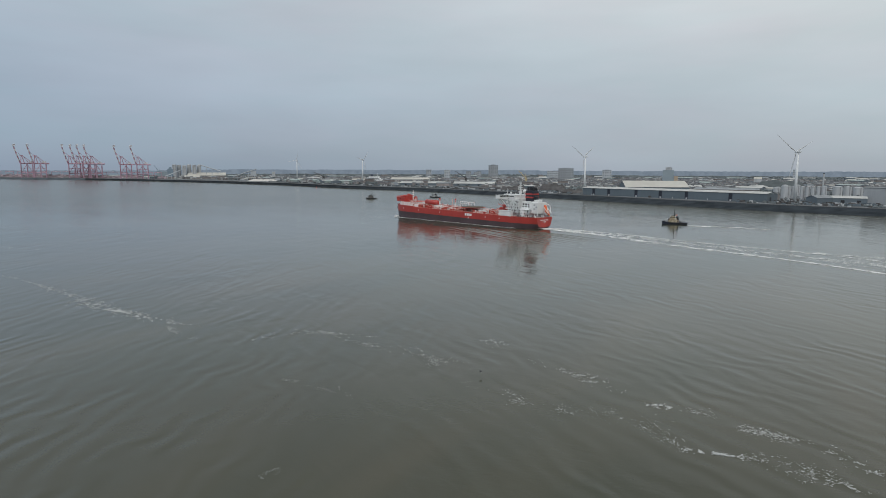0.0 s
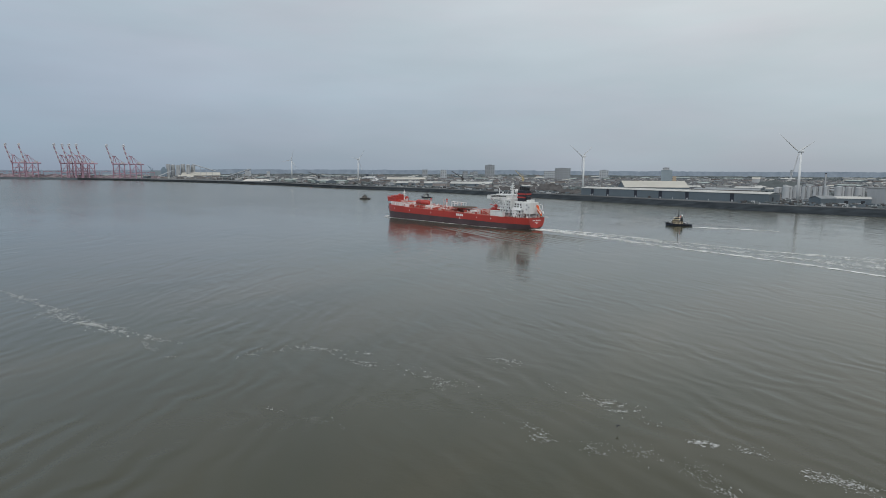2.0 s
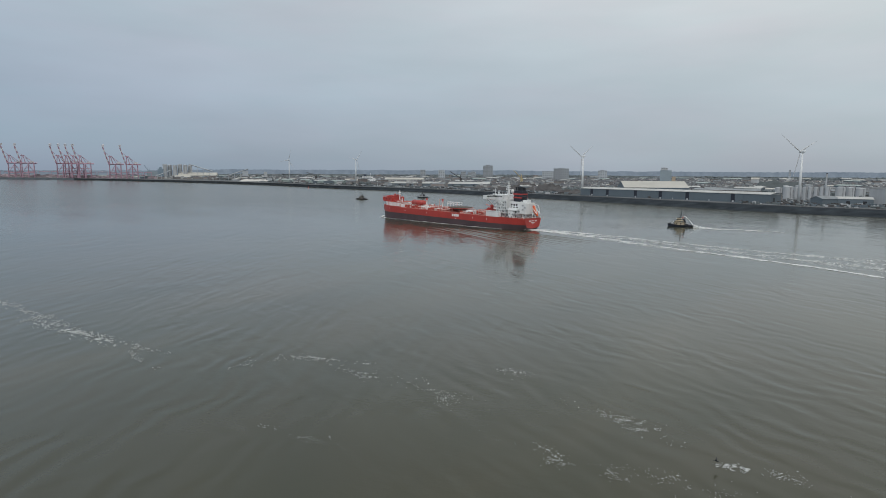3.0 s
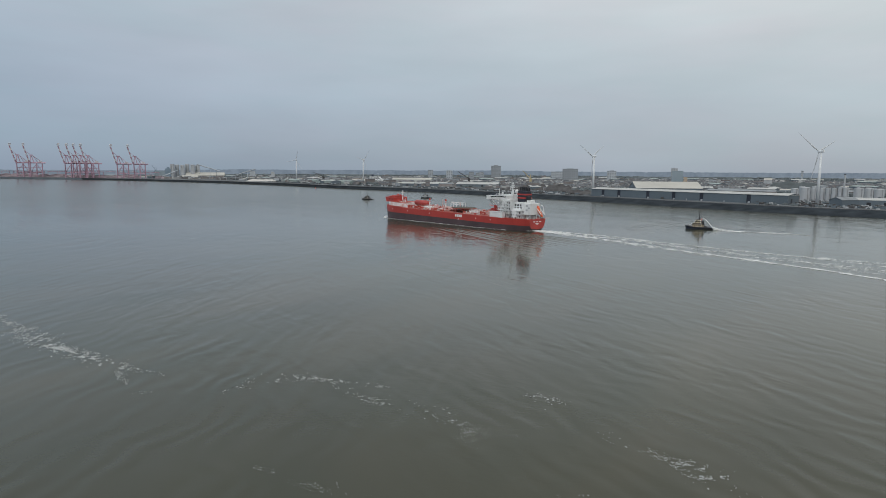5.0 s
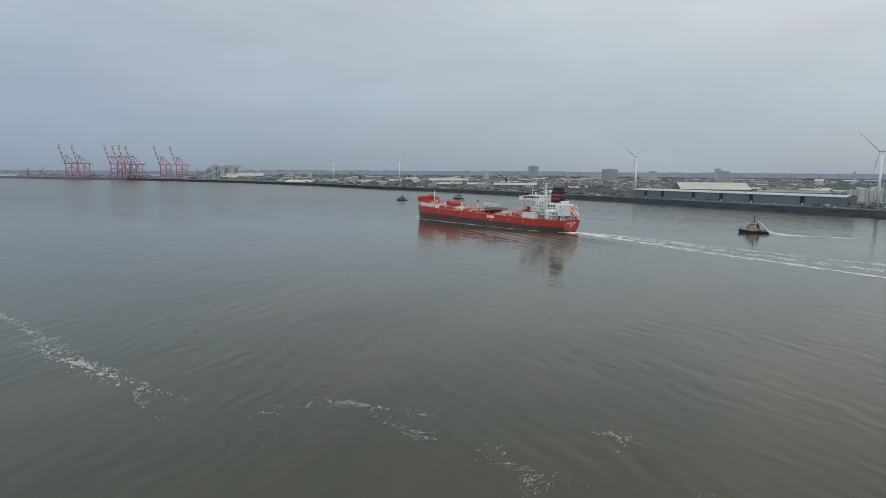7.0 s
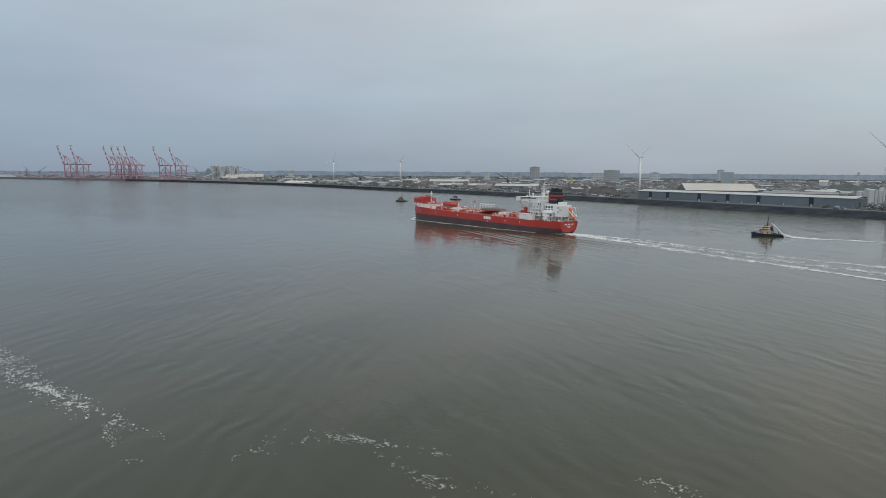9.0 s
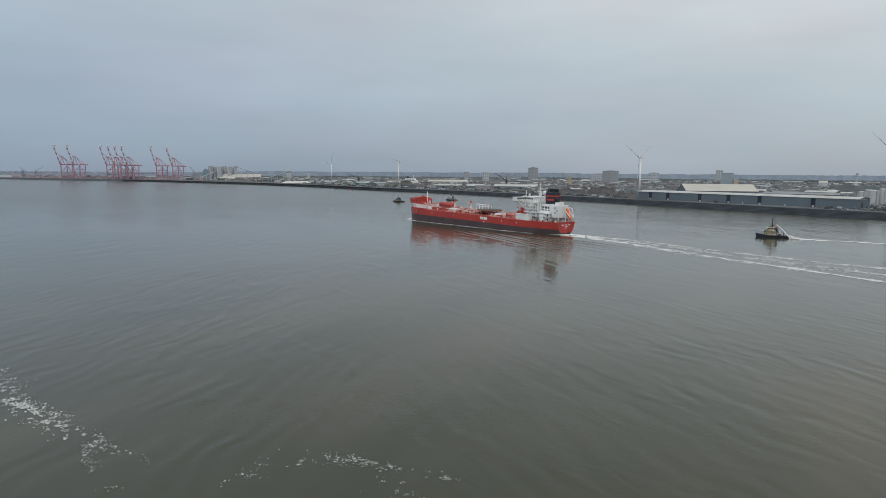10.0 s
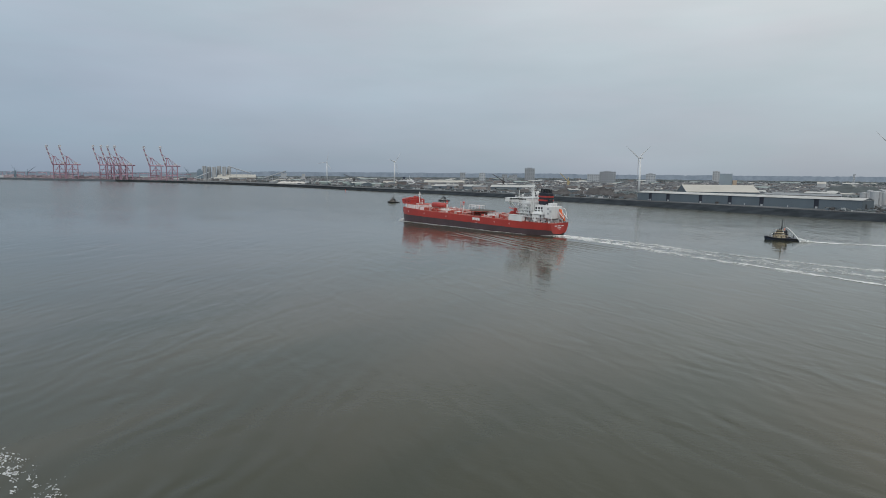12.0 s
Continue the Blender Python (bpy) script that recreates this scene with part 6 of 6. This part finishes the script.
for sx, sy, turn, rows, tiers in (
    (-2637, 3407, 38, 3, 5),
    (-2687, 3492, 38, 4, 3),
    (-2592, 3389, 37, 3, 3),
    (-2506, 3297, 37, 3, 5),
    (-2485, 3288, 37, 4, 5),
    (-2417, 3217, 37, 3, 6),
    (-2570, 3442, 37, 3, 3),
    (-2480, 3341, 37, 2, 6),
    (-2525, 3422, 36, 3, 6),
    (-2501, 3412, 36, 2, 6),
    (-2352, 3229, 36, 2, 5),
    (-2454, 3390, 36, 3, 4),
    (-2431, 3379, 36, 3, 4),
    (-2244, 3138, 36, 2, 5),
    (-2384, 3356, 35, 2, 5),
    (-2360, 3345, 35, 2, 4),
    (-2274, 3244, 35, 3, 4),
    (-2198, 3155, 35, 2, 5),
    (-2292, 3311, 35, 2, 6),
    (-2113, 3073, 34, 2, 5),
    (-2090, 3061, 34, 4, 4),
    (-2161, 3186, 34, 4, 6),
    (-2086, 3096, 34, 2, 4),
    (-2175, 3249, 34, 3, 3),
    (-2157, 3244, 34, 4, 6),
    (-2083, 3153, 33, 4, 5),
    (-2065, 3150, 33, 4, 5),
    (-2105, 3233, 33, 3, 6),
    (-2088, 3228, 33, 2, 5),
    (-1965, 3061, 33, 2, 3),
    (-1989, 3117, 33, 2, 5),
    (-1934, 3054, 32, 3, 6),
    (-1955, 3109, 32, 2, 3),
    (-1938, 3105, 32, 3, 4),
    (-1921, 3100, 32, 4, 5),
    (-2007, 3262, 32, 4, 5),
    (-1853, 3033, 31, 2, 5),
    (-1919, 3165, 31, 4, 5),
    (-1954, 3247, 31, 2, 4),
    (-1883, 3154, 31, 3, 4),
    (-1786, 3014, 31, 3, 3),
    (-1849, 3145, 30, 4, 5),
    (-1753, 3004, 30, 3, 4),
    (-1814, 3134, 30, 4, 3),
    (-1720, 2994, 30, 3, 5),
    (-1703, 2989, 30, 4, 4),
    (-1810, 3202, 29, 3, 5),
    (-1791, 3194, 29, 3, 4),
    (-1726, 3101, 29, 2, 5),
    (-1707, 3093, 29, 2, 3),
    (-1616, 2953, 29, 4, 5),
    (-1629, 3002, 28, 4, 4),
    (-1611, 2994, 28, 4, 3),
    (-1594, 2986, 28, 2, 4),
    (-1615, 3052, 28, 3, 4),
    (-1558, 2969, 28, 2, 3),
    (-1540, 2961, 27, 3, 3),
    (-1605, 3111, 27, 4, 5),
    (-1543, 3018, 27, 4, 3),
    (-1566, 3092, 27, 2, 6),
    (-1548, 3083, 27, 4, 3),
    (-1529, 3073, 26, 4, 6),
    (-1471, 2982, 26, 2, 5),
    (-1420, 2906, 26, 4, 4),
    (-1406, 2906, 26, 2, 4),
    (-1429, 2979, 26, 3, 4),
    (-1415, 2979, 25, 3, 3),
    (-1401, 2978, 25, 4, 3),
    (-1388, 2978, 25, 3, 6),
    (-1340, 2904, 25, 2, 5),
    (-1397, 3059, 25, 2, 3),
    (-1289, 2849, 24, 3, 5),
    (-1336, 2983, 24, 3, 6),
    (-1325, 2988, 24, 2, 4),
):
    build_container_stack(sx, sy, turn, rows, tiers)
for gx, gy, turn, span in (
    (-2501, 3270, 37, 30),
    (-2530, 3387, 37, 39),
    (-2379, 3265, 36, 30),
    (-2347, 3303, 35, 29),
    (-2152, 3109, 35, 31),
    (-2110, 3131, 34, 32),
    (-1992, 3038, 33, 30),
    (-2011, 3152, 33, 34),
    (-1943, 3135, 32, 39),
    (-1922, 3194, 31, 29),
    (-1853, 3173, 30, 32),
    (-1781, 3149, 29, 36),
    (-1629, 2977, 29, 38),
    (-1633, 3086, 28, 39),
    (-1489, 2912, 27, 29),
    (-1450, 2941, 26, 34),
    (-1365, 2874, 25, 38),
    (-1312, 2871, 25, 28),
    (-1328, 3026, 24, 35),
):
    build_yard_gantry(gx, gy, turn, span, 27)
for cx, cy in (
    (553, 1029),
    (566, 1047),
    (610, 1120),
    (598, 1091),
    (568, 1031),
    (611, 1074),
    (618, 1081),
    (599, 1042),
    (645, 1115),
    (603, 1037),
    (627, 1071),
    (640, 1088),
    (637, 1077),
    (653, 1097),
    (669, 1118),
    (692, 1149),
    (641, 1060),
    (712, 1111),
    (724, 1119),
    (698, 1067),
    (683, 1032),
    (777, 1161),
    (723, 1070),
    (274, 1368),
    (299, 1475),
    (291, 1417),
    (290, 1397),
    (306, 1453),
    (282, 1323),
    (311, 1442),
    (301, 1381),
    (294, 1334),
):
    build_car(cx, cy, 40 + (cx * 7) % 60)
build_town()
build_terraces(1100)
build_woods(8500)
# docks beyond the container terminal
for hx, hy, turn, h, reach in ((-2440, 3330, 150, 66, 40), (-2385, 3350, 30, 58, 36), (-2500, 3360, 20, 40, 46), (-2560, 3330, 160, 38, 44), (-1330, 2960, 200, 60, 20)):
    build_yard_crane(hx, hy, turn, h, reach, DISTANT_BLUE, "blue-grey jib crane on the far docks")
build_heap("bulk_mound", -2500, 3290, 150, 60, 17, CONCRETE, "broad pale stockpile on the far docks", 20, 8)
build_block("dock_store", -1300, 2925, 46, 40, SILO, "blue-grey dock store beside the cranes", 20, depth=24)
build_block("dock_store", -1265, 2930, 24, 52, DISTANT_BLUE, "tall blue dock plant beside the cranes", 20, depth=18, cap=8)
build_yard_clutter(1500)

# foam left on the water, and the wakes
FOAM_LINES, WAKE_LINES = [], []
FOAM_LINES.append(foam_patch("foam_streak", [(-302, 362, 2, 3, 0.12), (-226, 322, 2, 4, 0.12), (-196, 300, 2, 15, 0.14), (-168, 276, 4, 42, 0.15), (-146, 257, 4, 40, 0.15), (-131, 245, 3, 80, 0.17), (-112, 233, 2.4, 84, 0.16), (-98, 225, 3, 14, 0.12), (-86, 219, 2, 3, 0.09)], "thin broken streak of white foam on the water", 1, rise=0.04, gaps=-0.02, drawn=1.3))
FOAM_LINES.append(foam_patch("foam_streak", [(-101, 223, 2, 6, 0.10), (-87, 205, 3, 24, 0.10), (-83, 204, 2, 3, 0.09)], "thin broken streak of white foam on the water", 2, rise=0.04, gaps=0.10, drawn=1.3))
FOAM_LINES.append(foam_patch("foam_streak", [(-64, 201, 1, 3, 0.09), (-57, 209, 3, 21, 0.10), (-53, 211, 2, 42, 0.12), (-44, 213, 2, 33, 0.11), (-32, 210, 2, 21, 0.10), (-23, 207, 2, 18, 0.10)], "thin broken streak of white foam on the water", 3, rise=0.04, gaps=-0.02, drawn=1.3))
FOAM_LINES.append(foam_patch("foam_streak", [(-37, 205, 3, 12, 0.10), (-26, 200, 3, 36, 0.11), (-17, 192, 3, 30, 0.10)], "thin broken streak of white foam on the water", 4, rise=0.04, gaps=0.10, drawn=1.3))
FOAM_LINES.append(foam_patch("foam_streak", [(-15, 197, 3, 9, 0.09), (-9, 191, 3, 66, 0.11), (1, 180, 4, 18, 0.10), (7, 170, 3, 12, 0.09)], "thin broken streak of white foam on the water", 5, rise=0.04, gaps=0.10, drawn=1.3))
FOAM_LINES.append(foam_patch("foam_streak", [(6, 163, 2, 12, 0.09), (10, 159, 3, 21, 0.09), (19, 147, 4, 66, 0.10), (24, 146, 3, 36, 0.09), (30, 143, 3, 15, 0.09), (40, 140, 3, 18, 0.09)], "thin broken streak of white foam on the water", 6, rise=0.04, gaps=0.10, drawn=1.3))
FOAM_LINES.append(foam_patch("foam_streak", [(13, 203, 2, 12, 0.11), (17, 201, 3, 66, 0.12), (20, 198, 2, 12, 0.09)], "thin broken streak of white foam on the water", 7, rise=0.04, gaps=0.10, drawn=1.3))
FOAM_LINES.append(foam_patch("foam_streak", [(27, 182, 2, 3, 0.09), (33, 174, 2, 15, 0.10), (37, 169, 2, 18, 0.10), (41, 165, 2.5, 90, 0.13), (43, 161, 2, 42, 0.11), (46, 154, 2, 12, 0.09)], "thin broken streak of white foam on the water", 8, rise=0.04, gaps=0.10, drawn=1.3))
FOAM_LINES.append(foam_patch("foam_streak", [(51, 147, 2, 30, 0.12), (55, 145, 2.5, 90, 0.14), (59, 142, 2, 36, 0.11), (63, 140, 2, 6, 0.09)], "thin broken streak of white foam on the water", 9, rise=0.04, gaps=0.10, drawn=1.3))
FOAM_LINES.append(foam_patch("foam_streak", [(36, 142, 3, 9, 0.08), (45, 136, 4, 27, 0.09), (49, 128, 4, 18, 0.08), (50, 122, 3, 54, 0.10), (54, 121, 4, 96, 0.11), (58, 119, 3, 42, 0.10), (67, 116, 3, 27, 0.09), (71, 109, 4, 78, 0.10), (76, 106, 3, 48, 0.10), (81, 103, 4, 42, 0.09), (87, 99, 4, 30, 0.09)], "thin broken streak of white foam on the water", 10, rise=0.04, gaps=0.10, drawn=1.3))
FOAM_LINES.append(foam_patch("foam_streak", [(65, 134, 2, 24, 0.10), (69, 131, 2.5, 66, 0.10), (75, 126, 3, 42, 0.10), (79, 121, 3, 42, 0.10), (80, 118, 2.5, 72, 0.10), (81, 112, 3, 54, 0.10), (84, 107, 3, 42, 0.09), (89, 102, 4, 30, 0.09)], "thin broken streak of white foam on the water", 11, rise=0.04, gaps=0.10, drawn=1.3))
FOAM_LINES.append(foam_patch("foam_streak", [(-33, 109, 1, 6, 0.06), (-31, 112, 2, 42, 0.07), (-31, 115, 1, 9, 0.06)], "thin broken streak of white foam on the water", 12, rise=0.04, gaps=0.10, drawn=1.3))
FOAM_LINES.append(foam_patch("foam_streak", [(-43, 164, 2, 3, 0.07), (-38, 161, 2, 15, 0.08), (-28, 156, 2, 9, 0.08), (-20, 151, 2, 6, 0.07)], "thin broken streak of white foam on the water", 13, rise=0.04, gaps=0.10, drawn=1.3))
FOAM_LINES.append(foam_patch("foam_streak", [(-399, 486, 3, 3, 0.15), (-293, 434, 4, 9, 0.18), (-278, 435, 3, 6, 0.15)], "thin broken streak of white foam on the water", 14, rise=0.04, gaps=0.10, drawn=1.3))
WAKE_LINES.append(foam_patch("wake_foam", [(41, 665, 3, 50, 0.30), (94, 605, 4, 79, 0.34), (106, 586, 5, 100, 0.38), (126, 566, 5, 72, 0.34), (149, 520, 4.4, 44, 0.30), (171, 477, 4.2, 50, 0.30), (189, 447, 3.6, 56, 0.29), (205, 421, 2.8, 74, 0.29), (221, 395, 1.9, 104, 0.29), (234, 369, 1.6, 122, 0.30), (245, 343, 1.45, 132, 0.30), (259, 309, 1.4, 132, 0.30), (269, 275, 1.4, 126, 0.30)], "broken white foam lines of the tanker wake", 21, rise=0.12, mat=SPRAY, drawn=2.2, gaps=-0.02))
WAKE_LINES.append(foam_patch("wake_foam", [(94, 605, 3, 36, 0.30), (110, 603, 3, 79, 0.34), (158, 552, 3, 36, 0.30), (190, 505, 3, 25, 0.30), (224, 462, 3, 22, 0.30), (257, 425, 3, 18, 0.30), (277, 389, 3, 18, 0.30), (304, 345, 3, 18, 0.30)], "broken white foam lines of the tanker wake", 22, rise=0.12, mat=SPRAY, drawn=2.0))
WAKE_LINES.append(foam_patch("wake_foam", [(114, 587, 4, 50, 0.34), (161, 529, 5, 22, 0.30), (198, 468, 8, 32, 0.23), (233, 416, 11, 36, 0.23), (264, 370, 14, 50, 0.23), (280, 318, 15, 43, 0.23)], "broken white foam lines of the tanker wake", 23, rise=0.12, mat=SPRAY, drawn=2.0))
WAKE_LINES.append(foam_patch("wake_foam", [(228, 452, 3, 7, 0.27), (252, 437, 4, 14, 0.30), (271, 417, 5, 18, 0.30), (300, 395, 6, 22, 0.30)], "broken white foam lines of the tanker wake", 24, rise=0.12, mat=SPRAY, drawn=2.0))
FOAM_LINES.append(foam_patch("tug_wash", [(253, 639, 1.8, 29, 0.57), (264, 634, 2.4, 180, 0.68), (283, 626, 2.2, 158, 0.65), (305, 612, 1.6, 50, 0.53), (313, 601, 1, 7, 0.38)], "white wash trailing behind the tug", 25, rise=0.12, mat=SPRAY, drawn=2.0))
bow_wave = foam_patch("bow_wave", [(BOW + 9, 1, 0.8, 12, 0.6), (BOW + 4, 4.5, 1.0, 30, 0.7), (BOW - 4, 13, 1.1, 34, 0.7), (BOW - 14, 19, 1.0, 30, 0.6), (BOW - 28, 21.5, 0.9, 22, 0.55), (40, 22.2, 0.8, 14, 0.5), (0, 22.2, 0.7, 10, 0.5), (-60, 22.0, 0.6, 7, 0.45), (-92, 20, 0.8, 8, 0.5)], "white bow wave along the tanker's side", 31, rise=0.3, gaps=-2, mat=SPRAY, drawn=1.6)
BOW_WAVE_AT = Vector((BOW + 9, 1, 0.05))
churn = foam_patch("stern_churn", [(-112, 0, 3.0, 26, 0.9), (-119, 1, 4.0, 50, 1.1), (-132, 3, 4.5, 46, 1.1), (-150, 7, 5, 24, 1.0)], "white churned water at the tanker's stern", 32, rise=0.3, mat=SPRAY)
CHURN_AT = Vector((-112, 0, 0.06))
wake_waves = build_wake_waves([(-20 - 9 * i, 52 - 3.2 * i, -205 - 2 * i, 108 - 8.5 * i, 0.5, 2.8) for i in range(9)] + [(70 - 16 * i, 34 + 7 * i, -40 - 20 * i, 62 + 9 * i, 0.13, 4.6) for i in range(3)])
bird, bird_wings = build_bird()

# water jet of the tug's fire monitor, in short lengths, with its splash
jet = empty("water_jet", Matrix.Identity(4), "white arc of water falling astern of the tug", "water jet")
JET_FROM, JET_TO, JET_N = Vector((-2.6, 0.6, 10.6)), Vector((-12.6, 8.6, 0.1)), 12


def jet_point(f):
    p = JET_FROM.lerp(JET_TO, f)
    p.z = JET_FROM.z + (JET_TO.z - JET_FROM.z) * f ** 1.35
    return p


jet_parts = []
for i in range(JET_N):
    bm = bmesh.new()
    a, b = jet_point(i / JET_N), jet_point((i + 1) / JET_N)
    mid = (a + b) / 2
    rod(bm, (a - mid) * 1.08, (b - mid) * 1.08, 0.13 + 0.022 * i, 0.13 + 0.022 * (i + 1), 7)
    jet_parts.append((part("jet_length", bm, SPRAY, jet), mid, i))
splash = bmesh.new()
rng = random.Random(4)
for _ in range(420):
    u = rng.random() ** 1.5
    ball(splash, (-16 * u + rng.uniform(-1, 1), rng.uniform(-1, 1) * (0.9 + 1.0 * u), 0.05 + rng.random() ** 2 * 2.6 * (1 - u) ** 2), rng.uniform(0.15, 0.5) * (1.1 - 0.6 * u), 0.6, 5, 4)
splash = part("splash", splash, SPRAY, jet)


# ---------------- motions ----------------
def current(x):
    """Drift of the surface in metres a second, along the line of the foam."""
    table = ((-130, 1.66, -1.95), (-50, 1.02, -0.95), (-10, 0.88, -1.14), (15, 0.88, -1.40), (50, 0.66, -1.45), (260, 0.4, -1.2))
    x = min(260, max(-130, x))
    for (a, u0, v0), (b, u1, v1) in zip(table, table[1:]):
        if x <= b:
            f = (x - a) / (b - a)
            return u0 + (u1 - u0) * f, v0 + (v1 - v0) * f


def motions():
    steps = [i for i in range(13)]
    for ob in FOAM_LINES:      # drift varies with x, fitted to the foam's path in the camera's view
        x, y, z = ob.location
        u, v = current(ob["mid_x"])
        walk(ob, [(t, pose(x + u * t, y + v * t, z)) for t in steps])
    heading = 132.14
    for ob in WAKE_LINES:      # the wave pattern follows the ship, with an outward drift fitted to the view
        x, y, z = ob.location
        walk(ob, [(t, pose(x + (-3.13 - 0.4) * t, y + (4.10 - 0.35) * t, z)) for t in steps])

    def ship_pose(t):
        return pose(21.9 + -3.13 * t, 687.8 + 4.10 * t, 0, 0, 0, heading)

    trim = pose(0, 0, 0, 0, -0.9, 0)     # she rides a little deeper aft
    walk(tanker, [(t, ship_pose(t) @ trim) for t in steps])
    walk(bow_wave, [(t, ship_pose(t) @ Matrix.Translation(BOW_WAVE_AT)) for t in steps])
    walk(wake_waves, [(t, ship_pose(t)) for t in steps])
    walk(churn, [(t, ship_pose(t) @ Matrix.Translation(CHURN_AT)) for t in steps])

    def near_pose(t):
        return pose(244.9 + -0.37 * t, 662.3 + -1.92 * t, 0, 0, 0, 159.8)

    walk(tug_near, [(t, near_pose(t)) for t in steps])
    walk(jet, [(t, near_pose(t)) for t in steps])
    walk(tug_far, [(t, pose(-136.0 + -1.55 * t, 1192.3 + 0.82 * t, 0, 0, 0, 168)) for t in steps])
    walk(tug_behind, [(t, pose(-16.5 + -4.51 * t, 1261.7 + 2.10 * t, 0, 0, 0, 158)) for t in steps])
    inside = Vector((1.0, 0, 6.5))
    for ob, mid, i in jet_parts:
        start = 2.0
        end = start + 0.65 * (i + 1) / JET_N
        walk(ob, [(0, Matrix.Translation(inside)), (start - 0.1, Matrix.Translation(inside)), (start, Matrix.Translation(jet_point(0.5 / JET_N))), (end, Matrix.Translation(mid)), (end + 0.3, Matrix.Translation(mid)), (12, Matrix.Translation(mid))])
    wet = Matrix.Translation(JET_TO)
    under = Matrix.Translation((-4, 0, -0.9))
    walk(splash, [(0, under), (2.55, under), (3.1, wet), (3.6, wet), (12, wet)])
    rows = [
        (0, 10.5, 166.9, 1.5, -32),
        (0.5, 17.2, 162.8, 1.5, -32),
        (1, 24.0, 157.4, 1.5, -32),
        (1.5, 30.4, 152.7, 1.5, -32),
        (2, 37.5, 148.3, 1.5, -32),
        (2.5, 43.8, 144.6, 1.5, -32),
        (3, 50.9, 140.7, 1.5, -32),
        (3.2, 53.7, 139.4, 1.5, -32),
        (4, 64.5, 132.6, 1.5, -32),
        (5, 77.9, 124.0, 1.5, -32),
        (6, 91.4, 115.4, 1.5, -32),
        (7.5, 111.6, 102.6, 1.5, -32),
        (9, 131.8, 89.7, 1.5, -32),
        (10.5, 152.1, 76.9, 1.5, -32),
        (12, 172.3, 64.0, 1.5, -32),
    ]
    walk(bird, [(t, pose(x, y, z, 0, 0, turn)) for t, x, y, z, turn in rows])
    flap = []
    t = 0.0
    k = 0
    while t <= 12.0001:
        flap.append((t, 38 if k % 2 else -25))
        t, k = round(t + 0.2, 3), k + 1
    for ob, s in zip(bird_wings, (1, -1)):
        walk(ob, [(t, pose(0, 0, 0.03, s * a, 0, 0)) for t, a in flap])


motions()
